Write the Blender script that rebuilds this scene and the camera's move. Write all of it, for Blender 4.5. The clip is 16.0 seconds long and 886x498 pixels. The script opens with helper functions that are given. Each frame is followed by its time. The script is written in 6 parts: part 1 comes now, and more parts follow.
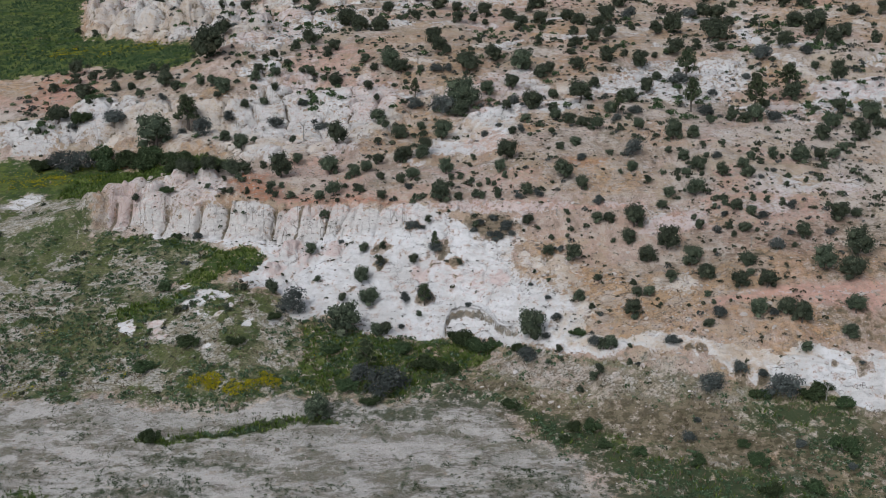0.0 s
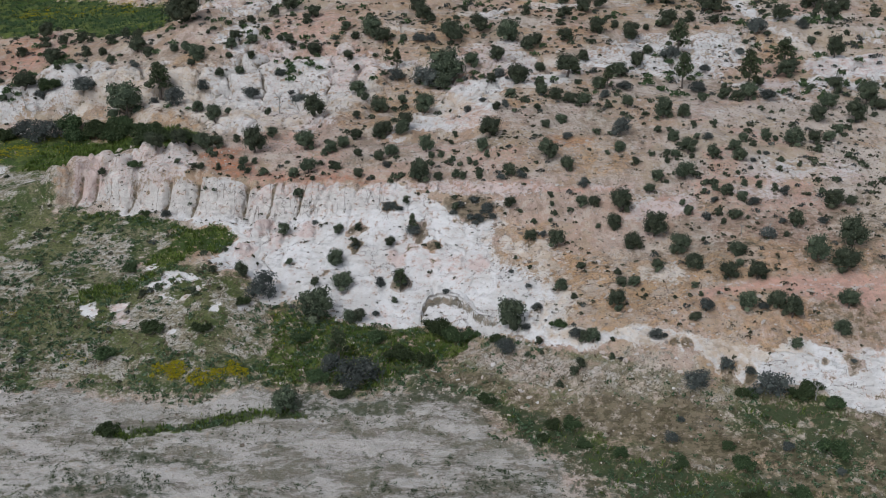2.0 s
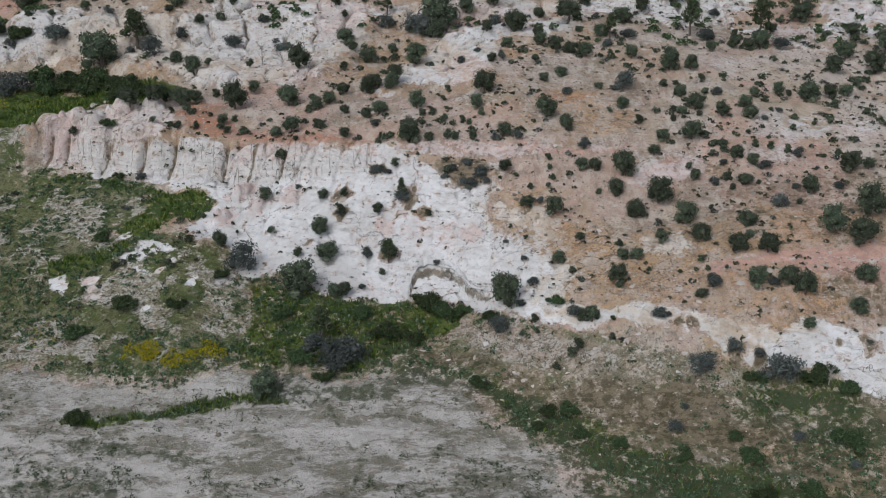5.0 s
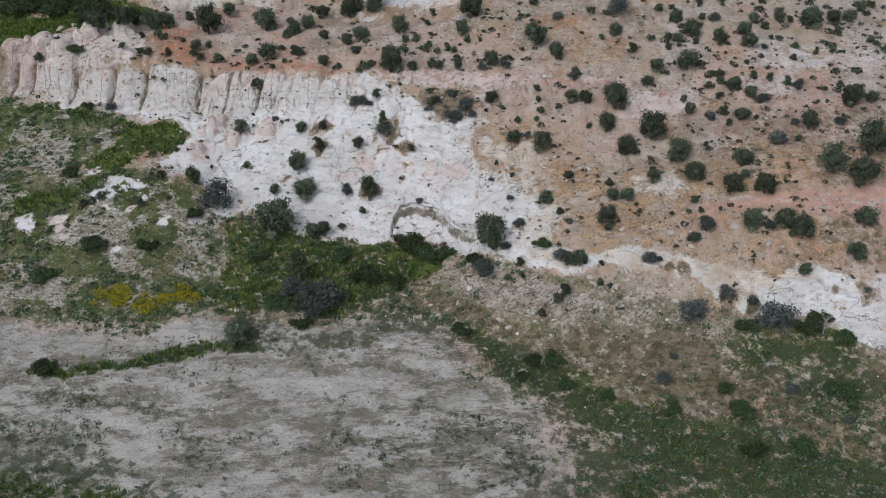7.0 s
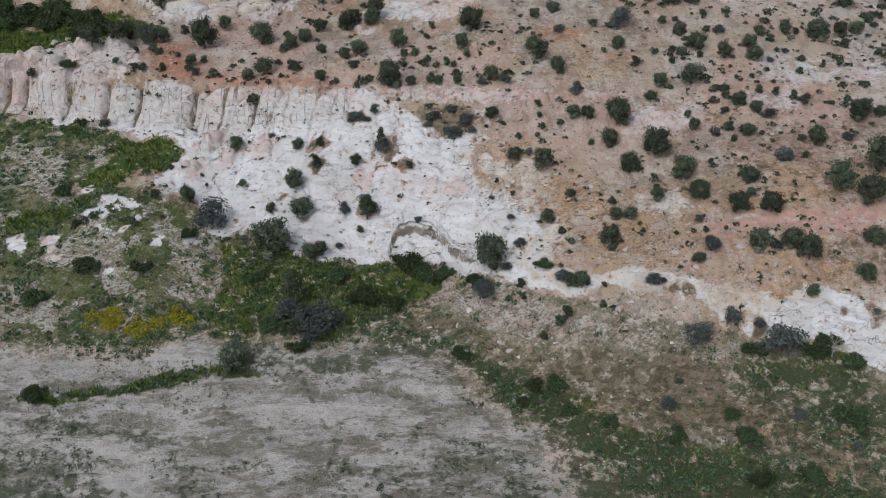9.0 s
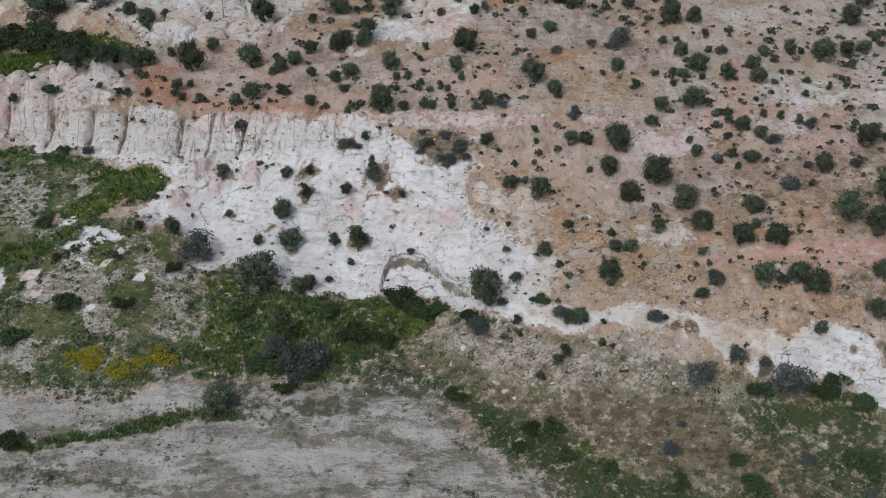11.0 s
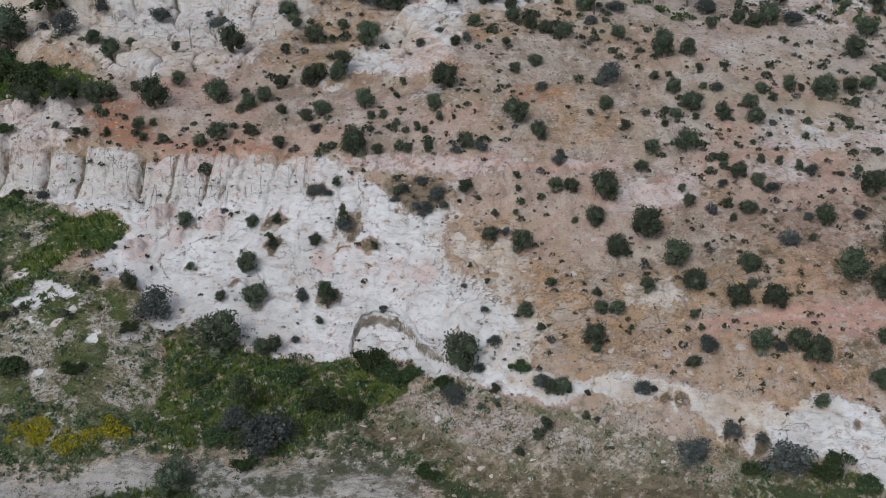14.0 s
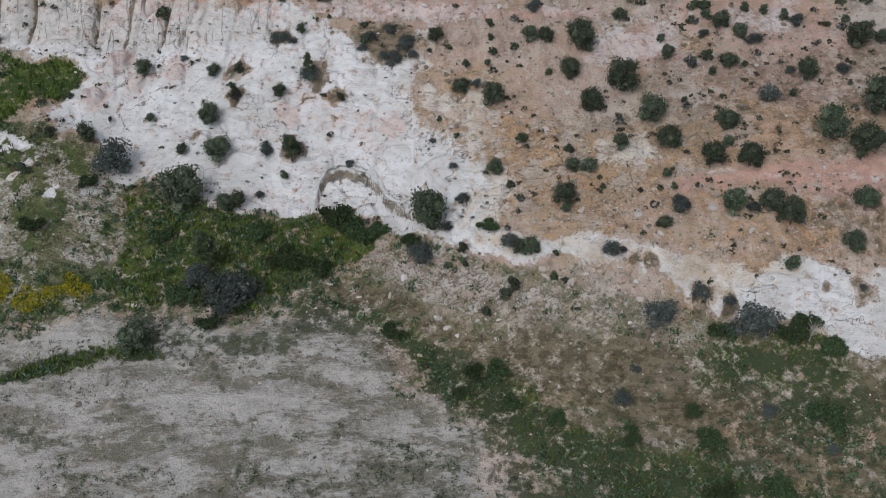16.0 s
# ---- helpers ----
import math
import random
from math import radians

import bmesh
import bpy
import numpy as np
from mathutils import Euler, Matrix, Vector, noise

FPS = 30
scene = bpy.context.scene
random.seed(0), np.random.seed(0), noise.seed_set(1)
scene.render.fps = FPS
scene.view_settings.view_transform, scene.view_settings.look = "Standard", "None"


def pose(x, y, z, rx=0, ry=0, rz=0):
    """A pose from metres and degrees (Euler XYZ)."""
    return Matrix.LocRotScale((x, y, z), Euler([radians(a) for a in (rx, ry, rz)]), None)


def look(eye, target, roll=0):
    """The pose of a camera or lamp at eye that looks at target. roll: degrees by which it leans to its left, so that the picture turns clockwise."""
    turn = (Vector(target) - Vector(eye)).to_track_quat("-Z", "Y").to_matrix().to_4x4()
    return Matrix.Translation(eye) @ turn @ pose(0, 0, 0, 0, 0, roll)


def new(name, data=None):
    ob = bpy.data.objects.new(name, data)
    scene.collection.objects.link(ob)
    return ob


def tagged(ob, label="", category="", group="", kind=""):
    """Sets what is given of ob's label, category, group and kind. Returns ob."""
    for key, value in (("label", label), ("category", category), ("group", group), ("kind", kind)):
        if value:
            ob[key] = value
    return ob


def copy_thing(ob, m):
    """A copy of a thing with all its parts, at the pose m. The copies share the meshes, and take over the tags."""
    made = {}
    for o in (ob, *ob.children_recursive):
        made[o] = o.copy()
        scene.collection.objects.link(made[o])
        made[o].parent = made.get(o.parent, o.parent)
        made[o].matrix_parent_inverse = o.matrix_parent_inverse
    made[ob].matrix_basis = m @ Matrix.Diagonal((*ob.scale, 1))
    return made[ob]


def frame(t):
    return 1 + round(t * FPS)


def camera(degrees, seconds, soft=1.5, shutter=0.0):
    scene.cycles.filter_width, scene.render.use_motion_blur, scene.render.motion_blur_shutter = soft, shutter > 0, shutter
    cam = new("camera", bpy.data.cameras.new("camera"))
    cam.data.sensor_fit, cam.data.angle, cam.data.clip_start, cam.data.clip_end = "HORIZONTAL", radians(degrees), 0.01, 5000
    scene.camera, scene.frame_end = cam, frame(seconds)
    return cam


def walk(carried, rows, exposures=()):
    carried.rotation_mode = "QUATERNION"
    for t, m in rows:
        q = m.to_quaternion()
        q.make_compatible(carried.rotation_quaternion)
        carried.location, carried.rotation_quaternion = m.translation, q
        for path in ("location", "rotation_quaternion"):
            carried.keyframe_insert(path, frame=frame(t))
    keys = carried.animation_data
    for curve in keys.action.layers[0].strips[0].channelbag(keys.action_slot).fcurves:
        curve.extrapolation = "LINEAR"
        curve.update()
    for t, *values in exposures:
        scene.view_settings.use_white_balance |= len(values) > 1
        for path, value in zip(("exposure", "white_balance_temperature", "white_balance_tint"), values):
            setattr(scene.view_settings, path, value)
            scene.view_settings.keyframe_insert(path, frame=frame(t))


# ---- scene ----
EXPOSURES = [(0.0, -0.07, 5850, 8), (10.0, -0.08, 5850, 8), (13.0, -0.15, 5850, 8), (16.0, -0.16, 5850, 8)]
cam = camera(44.0, 16.0, soft=0.8)

PATH = [
    (0, (-11.23, -105.5, 49.31), (-10.09, -12.15, 13.48), -0.59),
    (0.5, (-10.74, -103.9, 49.65), (-9.52, -10.51, 13.93), -0.44),
    (1, (-10.47, -102.31, 49.8), (-8.95, -8.84, 14.3), -0.16),
    (1.5, (-10.16, -100.75, 50.04), (-8.28, -6.99, 15.34), 0.13),
    (1.8, (-9.95, -100.12, 50.01), (-7.99, -7.06, 13.46), 0.11),
    (2, (-9.82, -99.73, 50.01), (-7.77, -7.81, 10.69), 0.40),
    (2.5, (-9.54, -98.65, 50.28), (-7.36, -9.5, 5.04), 0.64),
    (3, (-9.16, -97.22, 50.65), (-7.12, -8.28, 5.0), 0.63),
    (3.5, (-8.95, -95.8, 50.9), (-7.05, -6.8, 5.33), 0.52),
    (4, (-8.83, -94.37, 50.99), (-6.99, -5.28, 5.61), 0.37),
    (4.2, (-8.75, -93.8, 51.01), (-6.97, -4.7, 5.64), 0.14),
    (6.3, (-7.68, -87.65, 51.9), (-5.82, -0.33, 3.2), 0.35),
    (6.5, (-7.54, -87.12, 51.98), (-5.49, -1.23, 0.82), 0.41),
    (7, (-7.3, -86.01, 52.35), (-4.98, -1.42, -0.93), 0.48),
    (7.5, (-7.2, -85.35, 52.47), (-4.8, -0.71, -0.73), 0.55),
    (8, (-7.16, -84.84, 52.55), (-4.71, -0.18, -0.62), 0.63),
    (8.5, (-7.06, -84.14, 52.6), (-4.82, 0.52, -0.57), 0.40),
    (9, (-6.87, -83.28, 52.7), (-4.86, 1.38, -0.5), 0.17),
    (9.2, (-6.78, -82.92, 52.72), (-4.85, 1.76, -0.45), 0.02),
    (11.5, (-5.52, -77.34, 53.48), (-3.86, 7.35, 0.34), -0.24),
    (12, (-5.18, -75.96, 53.69), (-3.53, 8.76, 0.58), -0.27),
    (12.5, (-4.72, -74.42, 54.03), (-3.22, 10.23, 0.81), -0.45),
    (13, (-4.28, -72.93, 54.21), (-2.93, 11.78, 1.09), -0.60),
    (13.5, (-3.88, -71.44, 54.51), (-2.52, 13.31, 1.45), -0.65),
    (14, (-3.43, -70.13, 54.54), (-1.8, 14.16, 0.75), -0.29),
    (14.5, (-2.88, -68.7, 54.77), (-0.95, 13.05, -2.79), 0.03),
    (15, (-2.55, -67.7, 55.02), (-0.27, 13.77, -2.93), 0.24),
    (15.5, (-2.33, -67.33, 54.78), (0.4, 11.45, -6.75), 0.52),
    (16, (-1.88, -67.03, 54.85), (0.8, 7.93, -11.28), 0.55),
]
walk(cam, [(t, look(eye, target, roll)) for t, eye, target, roll in PATH], EXPOSURES)


# ---- sky and sun: overcast daylight ----
SUN_HIGH, SUN_TURN = 52.0, 215.0
world = bpy.data.worlds.new("sky")
scene.world = world
world.use_nodes = True
wt = world.node_tree
sky = wt.nodes.new("ShaderNodeTexSky")
sky.sky_type = "NISHITA"
sky.sun_disc = False
sky.sun_elevation, sky.sun_rotation = radians(SUN_HIGH), radians(SUN_TURN)
sky.air_density, sky.dust_density = 1.0, 4.0
veil = wt.nodes.new("ShaderNodeHueSaturation")
veil.inputs["Saturation"].default_value = 0.30
back = next(n for n in wt.nodes if n.type == "BACKGROUND")
back.inputs["Strength"].default_value = 0.125
wt.links.new(sky.outputs["Color"], veil.inputs["Color"])
wt.links.new(veil.outputs["Color"], back.inputs["Color"])

sun_lamp = new("sun", bpy.data.lights.new("sun", "SUN"))
sun_lamp.data.energy, sun_lamp.data.angle, sun_lamp.data.color = 0.9, radians(16), (1.0, 0.96, 0.9)
sun_lamp.matrix_world = look(
    (math.sin(radians(SUN_TURN)) * math.cos(radians(SUN_HIGH)) * 200, math.cos(radians(SUN_TURN)) * math.cos(radians(SUN_HIGH)) * 200, math.sin(radians(SUN_HIGH)) * 200),
    (0, 0, 0))


# ---- materials ----
class Nodes:
    """A short way to write node materials."""

    def __init__(self, name):
        self.material = bpy.data.materials.new(name)
        self.material.use_nodes = True
        self.tree = self.material.node_tree
        self.surface = next(n for n in self.tree.nodes if n.type == "BSDF_PRINCIPLED")
        self.surface.inputs["Specular IOR Level"].default_value = 0.2

    def add(self, kind, **inputs):
        node = self.tree.nodes.new(kind)
        for key, value in inputs.items():
            self.put(node.inputs[key.replace("_", " ")], value)
        return node

    def put(self, socket, value):
        if isinstance(value, bpy.types.NodeSocket):
            self.tree.links.new(value, socket)
        else:
            socket.default_value = value

    def place(self):
        return self.tree.nodes.new("ShaderNodeNewGeometry").outputs["Position"]

    def stretch(self, vector, x, y, z):
        node = self.add("ShaderNodeMapping", Vector=vector)
        node.inputs["Scale"].default_value = (x, y, z)
        return node.outputs["Vector"]

    def noise(self, vector, scale, detail=4.0, rough=0.6):
        plain = self.add("ShaderNodeTexNoise", Vector=vector, Scale=scale, Detail=detail, Roughness=rough).outputs["Fac"]
        return self.math("ADD", self.math("MULTIPLY", self.math("SUBTRACT", plain, 0.5), 1.75), 0.5)

    def cells(self, vector, scale, feature="F1", out="Distance"):
        node = self.tree.nodes.new("ShaderNodeTexVoronoi")
        node.feature = feature
        self.put(node.inputs["Vector"], vector)
        node.inputs["Scale"].default_value = scale
        return node.outputs[out]

    def math(self, op, a, b=0.0, clamp=False):
        node = self.tree.nodes.new("ShaderNodeMath")
        node.operation, node.use_clamp = op, clamp
        self.put(node.inputs[0], a)
        self.put(node.inputs[1], b)
        return node.outputs[0]

    def step(self, v, lo, hi, a=0.0, b=1.0):
        node = self.tree.nodes.new("ShaderNodeMapRange")
        node.interpolation_type = "SMOOTHSTEP"
        self.put(node.inputs["Value"], v)
        for key, value in zip(("From Min", "From Max", "To Min", "To Max"), (lo, hi, a, b)):
            node.inputs[key].default_value = value
        return node.outputs["Result"]

    def mix(self, f, a, b):
        node = self.tree.nodes.new("ShaderNodeMix")
        node.data_type = "RGBA"
        self.put(node.inputs[0], f)
        for socket, value in ((node.inputs[6], a), (node.inputs[7], b)):
            self.put(socket, (*value, 1.0) if isinstance(value, tuple) else value)
        return node.outputs[2]

    def bump(self, height, distance, strength=1.0, under=None):
        node = self.add("ShaderNodeBump", Height=height, Distance=distance, Strength=strength)
        if under is not None:
            self.put(node.inputs["Normal"], under)
        return node.outputs["Normal"]

    def finish(self, color, roughness=0.9, normal=None):
        self.put(self.surface.inputs["Base Color"], color)
        self.put(self.surface.inputs["Roughness"], roughness)
        if normal is not None:
            self.put(self.surface.inputs["Normal"], normal)
        return self.material


def rock_color(n, p, steep=0.0):
    """Pale sandstone: bedded, blotched and pitted, with a few thin dark joints. Returns colour and height."""
    beds = n.noise(n.stretch(p, 0.15, 0.15, 3.2), 1.0, 5.0, 0.65)
    blot = n.noise(p, 0.3, 6.0, 0.65)
    grain = n.noise(p, 3.2, 5.0, 0.7)
    pits = n.noise(n.stretch(p, 1.0, 1.0, 2.0), 1.3, 4.0, 0.75)
    col = n.mix(n.step(blot, 0.36, 0.64), (0.66, 0.635, 0.62), (0.575, 0.545, 0.52))
    col = n.mix(n.math("MULTIPLY", steep, 0.75), col, n.mix(n.step(grain, 0.4, 0.6), (0.56, 0.515, 0.475), (0.48, 0.435, 0.395)))
    grey = n.noise(n.stretch(p, 1.0, 1.5, 1.0), 0.55, 6.0, 0.75)
    col = n.mix(n.step(grey, 0.60, 0.72, 0.0, 0.24), col, (0.36, 0.33, 0.30))
    col = n.mix(n.step(beds, 0.58, 0.74, 0.0, 0.18), col, (0.42, 0.365, 0.325))
    col = n.mix(n.step(grain, 0.58, 0.80, 0.0, 0.26), col, (0.44, 0.40, 0.37))
    col = n.mix(n.step(pits, 0.72, 0.78, 0.0, 0.7), col, (0.27, 0.23, 0.20))
    warp = n.tree.nodes.new("ShaderNodeVectorMath")
    warp.operation = "MULTIPLY_ADD"
    n.put(warp.inputs[0], n.add("ShaderNodeTexNoise", Vector=p, Scale=0.5, Detail=4.0, Roughness=0.65).outputs["Color"])
    warp.inputs[1].default_value = (4.5, 4.5, 4.5)
    n.put(warp.inputs[2], p)
    joints = n.cells(warp.outputs[0], 0.24, "DISTANCE_TO_EDGE")
    where = n.step(n.noise(p, 0.16, 3.0), 0.50, 0.58)
    crack = n.math("MULTIPLY", n.step(joints, 0.002, 0.014, 1.0, 0.0), where)
    small = n.tree.nodes.new("ShaderNodeVectorMath")
    small.operation = "MULTIPLY_ADD"
    n.put(small.inputs[0], n.add("ShaderNodeTexNoise", Vector=p, Scale=0.9, Detail=3.0).outputs["Color"])
    small.inputs[1].default_value = (0.5, 0.5, 0.5)
    n.put(small.inputs[2], p)
    upright = n.cells(n.stretch(small.outputs[0], 0.8, 0.035, 0.035), 1.0, "DISTANCE_TO_EDGE")
    upright = n.math("MULTIPLY", n.step(upright, 0.004, 0.024, 1.0, 0.0), steep)
    crack = n.math("MAXIMUM", crack, n.math("MULTIPLY", upright, n.step(n.noise(p, 0.45, 4.0), 0.44, 0.56, 0.0, 0.75)))
    col = n.mix(n.math("MULTIPLY", crack, 0.8), col, (0.14, 0.115, 0.095))
    up = n.math("ADD", n.math("MULTIPLY", beds, 0.55), n.math("MULTIPLY", grain, 0.10))
    up = n.math("ADD", up, n.math("MULTIPLY", blot, 0.8))
    up = n.math("SUBTRACT", up, n.math("ADD", n.math("MULTIPLY", crack, 0.5), n.step(pits, 0.56, 0.66, 0.0, 0.35)))
    return col, up


def patch_of(n, p):
    return n.noise(p, 0.23, 4.0, 0.65)


def ground_material():
    n = Nodes("hillside_soil_and_rock")
    p = n.place()
    cover = n.add("ShaderNodeAttribute")
    cover.attribute_name = "cover"
    stain = n.add("ShaderNodeAttribute")
    stain.attribute_name = "stain"
    cov = n.add("ShaderNodeSeparateColor", Color=cover.outputs["Color"]).outputs
    stn = n.add("ShaderNodeSeparateColor", Color=stain.outputs["Color"]).outputs
    more = n.add("ShaderNodeAttribute")
    more.attribute_name = "more"
    mor = n.add("ShaderNodeSeparateColor", Color=more.outputs["Color"]).outputs
    pale = more.outputs["Alpha"]
    fine = n.noise(p, 1.1, 6.0, 0.72)
    other = n.noise(n.stretch(p, 1.0, 1.6, 1.0), 0.9, 6.0, 0.72)
    mid = n.noise(p, 0.32, 5.0, 0.65)
    big = n.noise(p, 0.06, 5.0, 0.6)
    speck = n.noise(p, 4.5, 4.0, 0.75)
    grit = n.noise(p, 9.0, 2.0, 0.7)

    def edge(mask, wobble, soft):
        broken = n.math("ADD", mask, n.math("MULTIPLY", n.math("SUBTRACT", fine, 0.5), wobble))
        return n.step(broken, 0.5 - soft, 0.5 + soft)

    # sandy slope with gravel
    sand = n.mix(n.step(mid, 0.40, 0.60), (0.41, 0.31, 0.23), (0.55, 0.45, 0.36))
    sand = n.mix(n.step(big, 0.50, 0.66, 0.0, 0.6), sand, (0.33, 0.26, 0.195))
    layer = n.noise(n.stretch(p, 0.035, 0.035, 0.75), 1.0, 6.0, 0.62)
    sand = n.mix(n.step(layer, 0.53, 0.60, 0.0, 0.75), sand, (0.50, 0.40, 0.345))
    sand = n.mix(n.step(layer, 0.40, 0.47, 0.7, 0.0), sand, (0.335, 0.24, 0.175))
    sand = n.mix(n.step(other, 0.54, 0.70, 0.0, 0.65), sand, (0.215, 0.165, 0.125))
    sand = n.mix(n.step(fine, 0.54, 0.70, 0.0, 0.7), sand, (0.62, 0.54, 0.46))
    stones = n.cells(p, 2.1)
    lone = n.step(n.cells(p, 2.1, "F1", "Color"), 0.70, 0.78)
    sand = n.mix(n.math("MULTIPLY", n.step(stones, 0.10, 0.22, 1.0, 0.0), lone), sand, (0.55, 0.49, 0.44))
    sand = n.mix(n.step(speck, 0.58, 0.72, 0.0, 0.8), sand, (0.15, 0.118, 0.09))
    patchy = n.noise(p, 0.16, 6.0, 0.7)
    sand = n.mix(n.step(patchy, 0.54, 0.66, 0.0, 0.6), sand, n.mix(n.step(other, 0.44, 0.56), (0.20, 0.165, 0.11), (0.27, 0.215, 0.15)))
    sand = n.mix(n.step(grit, 0.56, 0.68, 0.0, 0.45), sand, (0.20, 0.155, 0.12))
    sand = n.mix(n.step(grit, 0.32, 0.43, 0.4, 0.0), sand, (0.62, 0.53, 0.46))
    hue = n.noise(n.stretch(p, 0.6, 1.0, 1.0), 0.11, 6.0, 0.68)
    sand = n.mix(n.step(hue, 0.54, 0.64, 0.0, 0.6), sand, (0.46, 0.29, 0.18))
    sand = n.mix(n.step(n.noise(n.stretch(p, 0.5, 1.0, 1.0), 0.075, 5.0, 0.62), 0.55, 0.64, 0.0, 0.5), sand, n.mix(fine, (0.50, 0.345, 0.285), (0.60, 0.46, 0.39)))
    sand = n.mix(n.step(hue, 0.36, 0.45, 0.6, 0.0), sand, n.mix(fine, (0.52, 0.44, 0.375), (0.66, 0.58, 0.51)))
    sand = n.mix(n.math("MULTIPLY", edge(pale, 0.9, 0.4), 0.62), sand, n.mix(fine, (0.48, 0.405, 0.34), (0.63, 0.56, 0.49)))
    runnel = n.noise(n.stretch(p, 1.5, 0.7, 1.0), 0.5, 6.0, 0.7)
    sand = n.mix(n.step(runnel, 0.54, 0.66, 0.0, 0.5), sand, (0.60, 0.52, 0.44))
    sand = n.mix(n.step(runnel, 0.34, 0.46, 0.5, 0.0), sand, (0.25, 0.185, 0.13))
    sand = n.mix(n.step(n.noise(p, 0.14, 6.0, 0.66), 0.55, 0.64, 0.0, 0.5), sand, n.mix(fine, (0.36, 0.265, 0.165), (0.52, 0.405, 0.275)))
    # stains of iron and clay
    sand = n.mix(n.math("MULTIPLY", edge(stn[0], 1.6, 0.35), 0.88), sand, n.mix(n.step(other, 0.35, 0.65), (0.47, 0.19, 0.095), (0.36, 0.205, 0.135)))
    sand = n.mix(n.math("MULTIPLY", edge(stn[1], 1.6, 0.35), 0.85), sand, n.mix(n.step(other, 0.35, 0.65), (0.62, 0.365, 0.285), (0.47, 0.285, 0.225)))
    sand = n.mix(n.math("MULTIPLY", edge(stn[2], 1.6, 0.4), 0.85), sand, n.mix(n.step(other, 0.35, 0.65), (0.54, 0.335, 0.175), (0.31, 0.205, 0.12)))
    sand = n.mix(n.math("MULTIPLY", stn[2], n.step(n.noise(p, 0.45, 6.0, 0.7), 0.53, 0.60, 0.0, 0.7)), sand, (0.55, 0.48, 0.42))
    sand = n.mix(n.math("MULTIPLY", stn[2], n.step(speck, 0.56, 0.68, 0.0, 0.7)), sand, (0.15, 0.105, 0.075))
    bend = n.tree.nodes.new("ShaderNodeVectorMath")
    bend.operation = "MULTIPLY_ADD"
    n.put(bend.inputs[0], n.add("ShaderNodeTexNoise", Vector=p, Scale=0.8, Detail=4.0, Roughness=0.65).outputs["Color"])
    bend.inputs[1].default_value = (1.6, 1.6, 1.6)
    n.put(bend.inputs[2], p)
    slabs = n.step(n.cells(n.stretch(bend.outputs[0], 0.7, 1.15, 1.0), 0.72, "DISTANCE_TO_EDGE"), 0.01, 0.05, 1.0, 0.0)
    slabs = n.math("MULTIPLY", n.math("MULTIPLY", slabs, edge(stn[2], 1.6, 0.4)), n.step(patch_of(n, p), 0.50, 0.58))
    sand = n.mix(n.math("MULTIPLY", slabs, 0.75), sand, (0.10, 0.075, 0.055))
    # grey clay flat with thin herbs
    streak = n.noise(n.stretch(p, 0.32, 1.0, 1.0), 0.8, 8.0, 0.76)
    clay = n.mix(n.step(streak, 0.40, 0.60), (0.25, 0.218, 0.18), (0.45, 0.405, 0.365))
    blotch = n.noise(n.stretch(p, 0.45, 1.0, 1.0), 0.36, 7.0, 0.7)
    clay = n.mix(n.step(blotch, 0.52, 0.62, 0.0, 0.65), clay, (0.145, 0.14, 0.095))
    clay = n.mix(n.step(blotch, 0.34, 0.46, 0.7, 0.0), clay, (0.53, 0.485, 0.445))
    clay = n.mix(n.step(other, 0.50, 0.66, 0.0, 0.62), clay, (0.15, 0.142, 0.095))
    clay = n.mix(n.math("MULTIPLY", edge(pale, 1.3, 0.4), 0.6), clay, n.mix(fine, (0.46, 0.42, 0.385), (0.60, 0.56, 0.525)))
    clay = n.mix(n.step(fine, 0.56, 0.70, 0.0, 0.75), clay, (0.50, 0.46, 0.425))
    clay = n.mix(n.step(speck, 0.56, 0.74, 0.0, 0.6), clay, (0.13, 0.122, 0.085))
    smear = n.noise(n.stretch(p, 0.4, 1.0, 1.0), 0.75, 5.0, 0.62)
    clay = n.mix(n.step(smear, 0.54, 0.64, 0.0, 0.6), clay, n.mix(fine, (0.13, 0.125, 0.082), (0.24, 0.21, 0.165)))
    clay = n.mix(n.step(smear, 0.38, 0.46, 0.45, 0.0), clay, n.mix(fine, (0.42, 0.385, 0.35), (0.54, 0.50, 0.465)))
    clay = n.mix(n.step(grit, 0.55, 0.66, 0.0, 0.38), clay, (0.14, 0.13, 0.095))
    clay = n.mix(n.step(grit, 0.33, 0.44, 0.15, 0.0), clay, (0.52, 0.48, 0.44))
    clay = n.mix(n.step(blotch, 0.40, 0.47, 0.6, 0.0), clay, n.mix(fine, (0.44, 0.40, 0.365), (0.60, 0.56, 0.52)))
    # herb bank: dry stalks, green tufts and bare pale soil
    bank = n.mix(n.step(mid, 0.42, 0.58), (0.082, 0.108, 0.036), (0.20, 0.185, 0.105))
    bank = n.mix(n.step(big, 0.46, 0.58, 0.0, 0.55), bank, n.mix(n.step(other, 0.4, 0.6), (0.105, 0.125, 0.034), (0.15, 0.15, 0.05)))
    bank = n.mix(n.step(other, 0.50, 0.64, 0.0, 0.6), bank, (0.062, 0.08, 0.032))
    bare = n.math("MULTIPLY", n.step(n.math("ADD", n.noise(p, 0.22, 7.0, 0.72), n.math("MULTIPLY", pale, 0.22)), 0.55, 0.63), 0.85)
    bank = n.mix(bare, bank, n.mix(n.step(other, 0.42, 0.58), (0.52, 0.47, 0.42), (0.30, 0.255, 0.185)))
    bank = n.mix(n.step(speck, 0.52, 0.64, 0.0, 0.7), bank, (0.055, 0.062, 0.03))
    # lush grass
    lush = n.mix(n.step(mid, 0.40, 0.60), (0.05, 0.084, 0.018), (0.115, 0.145, 0.03))
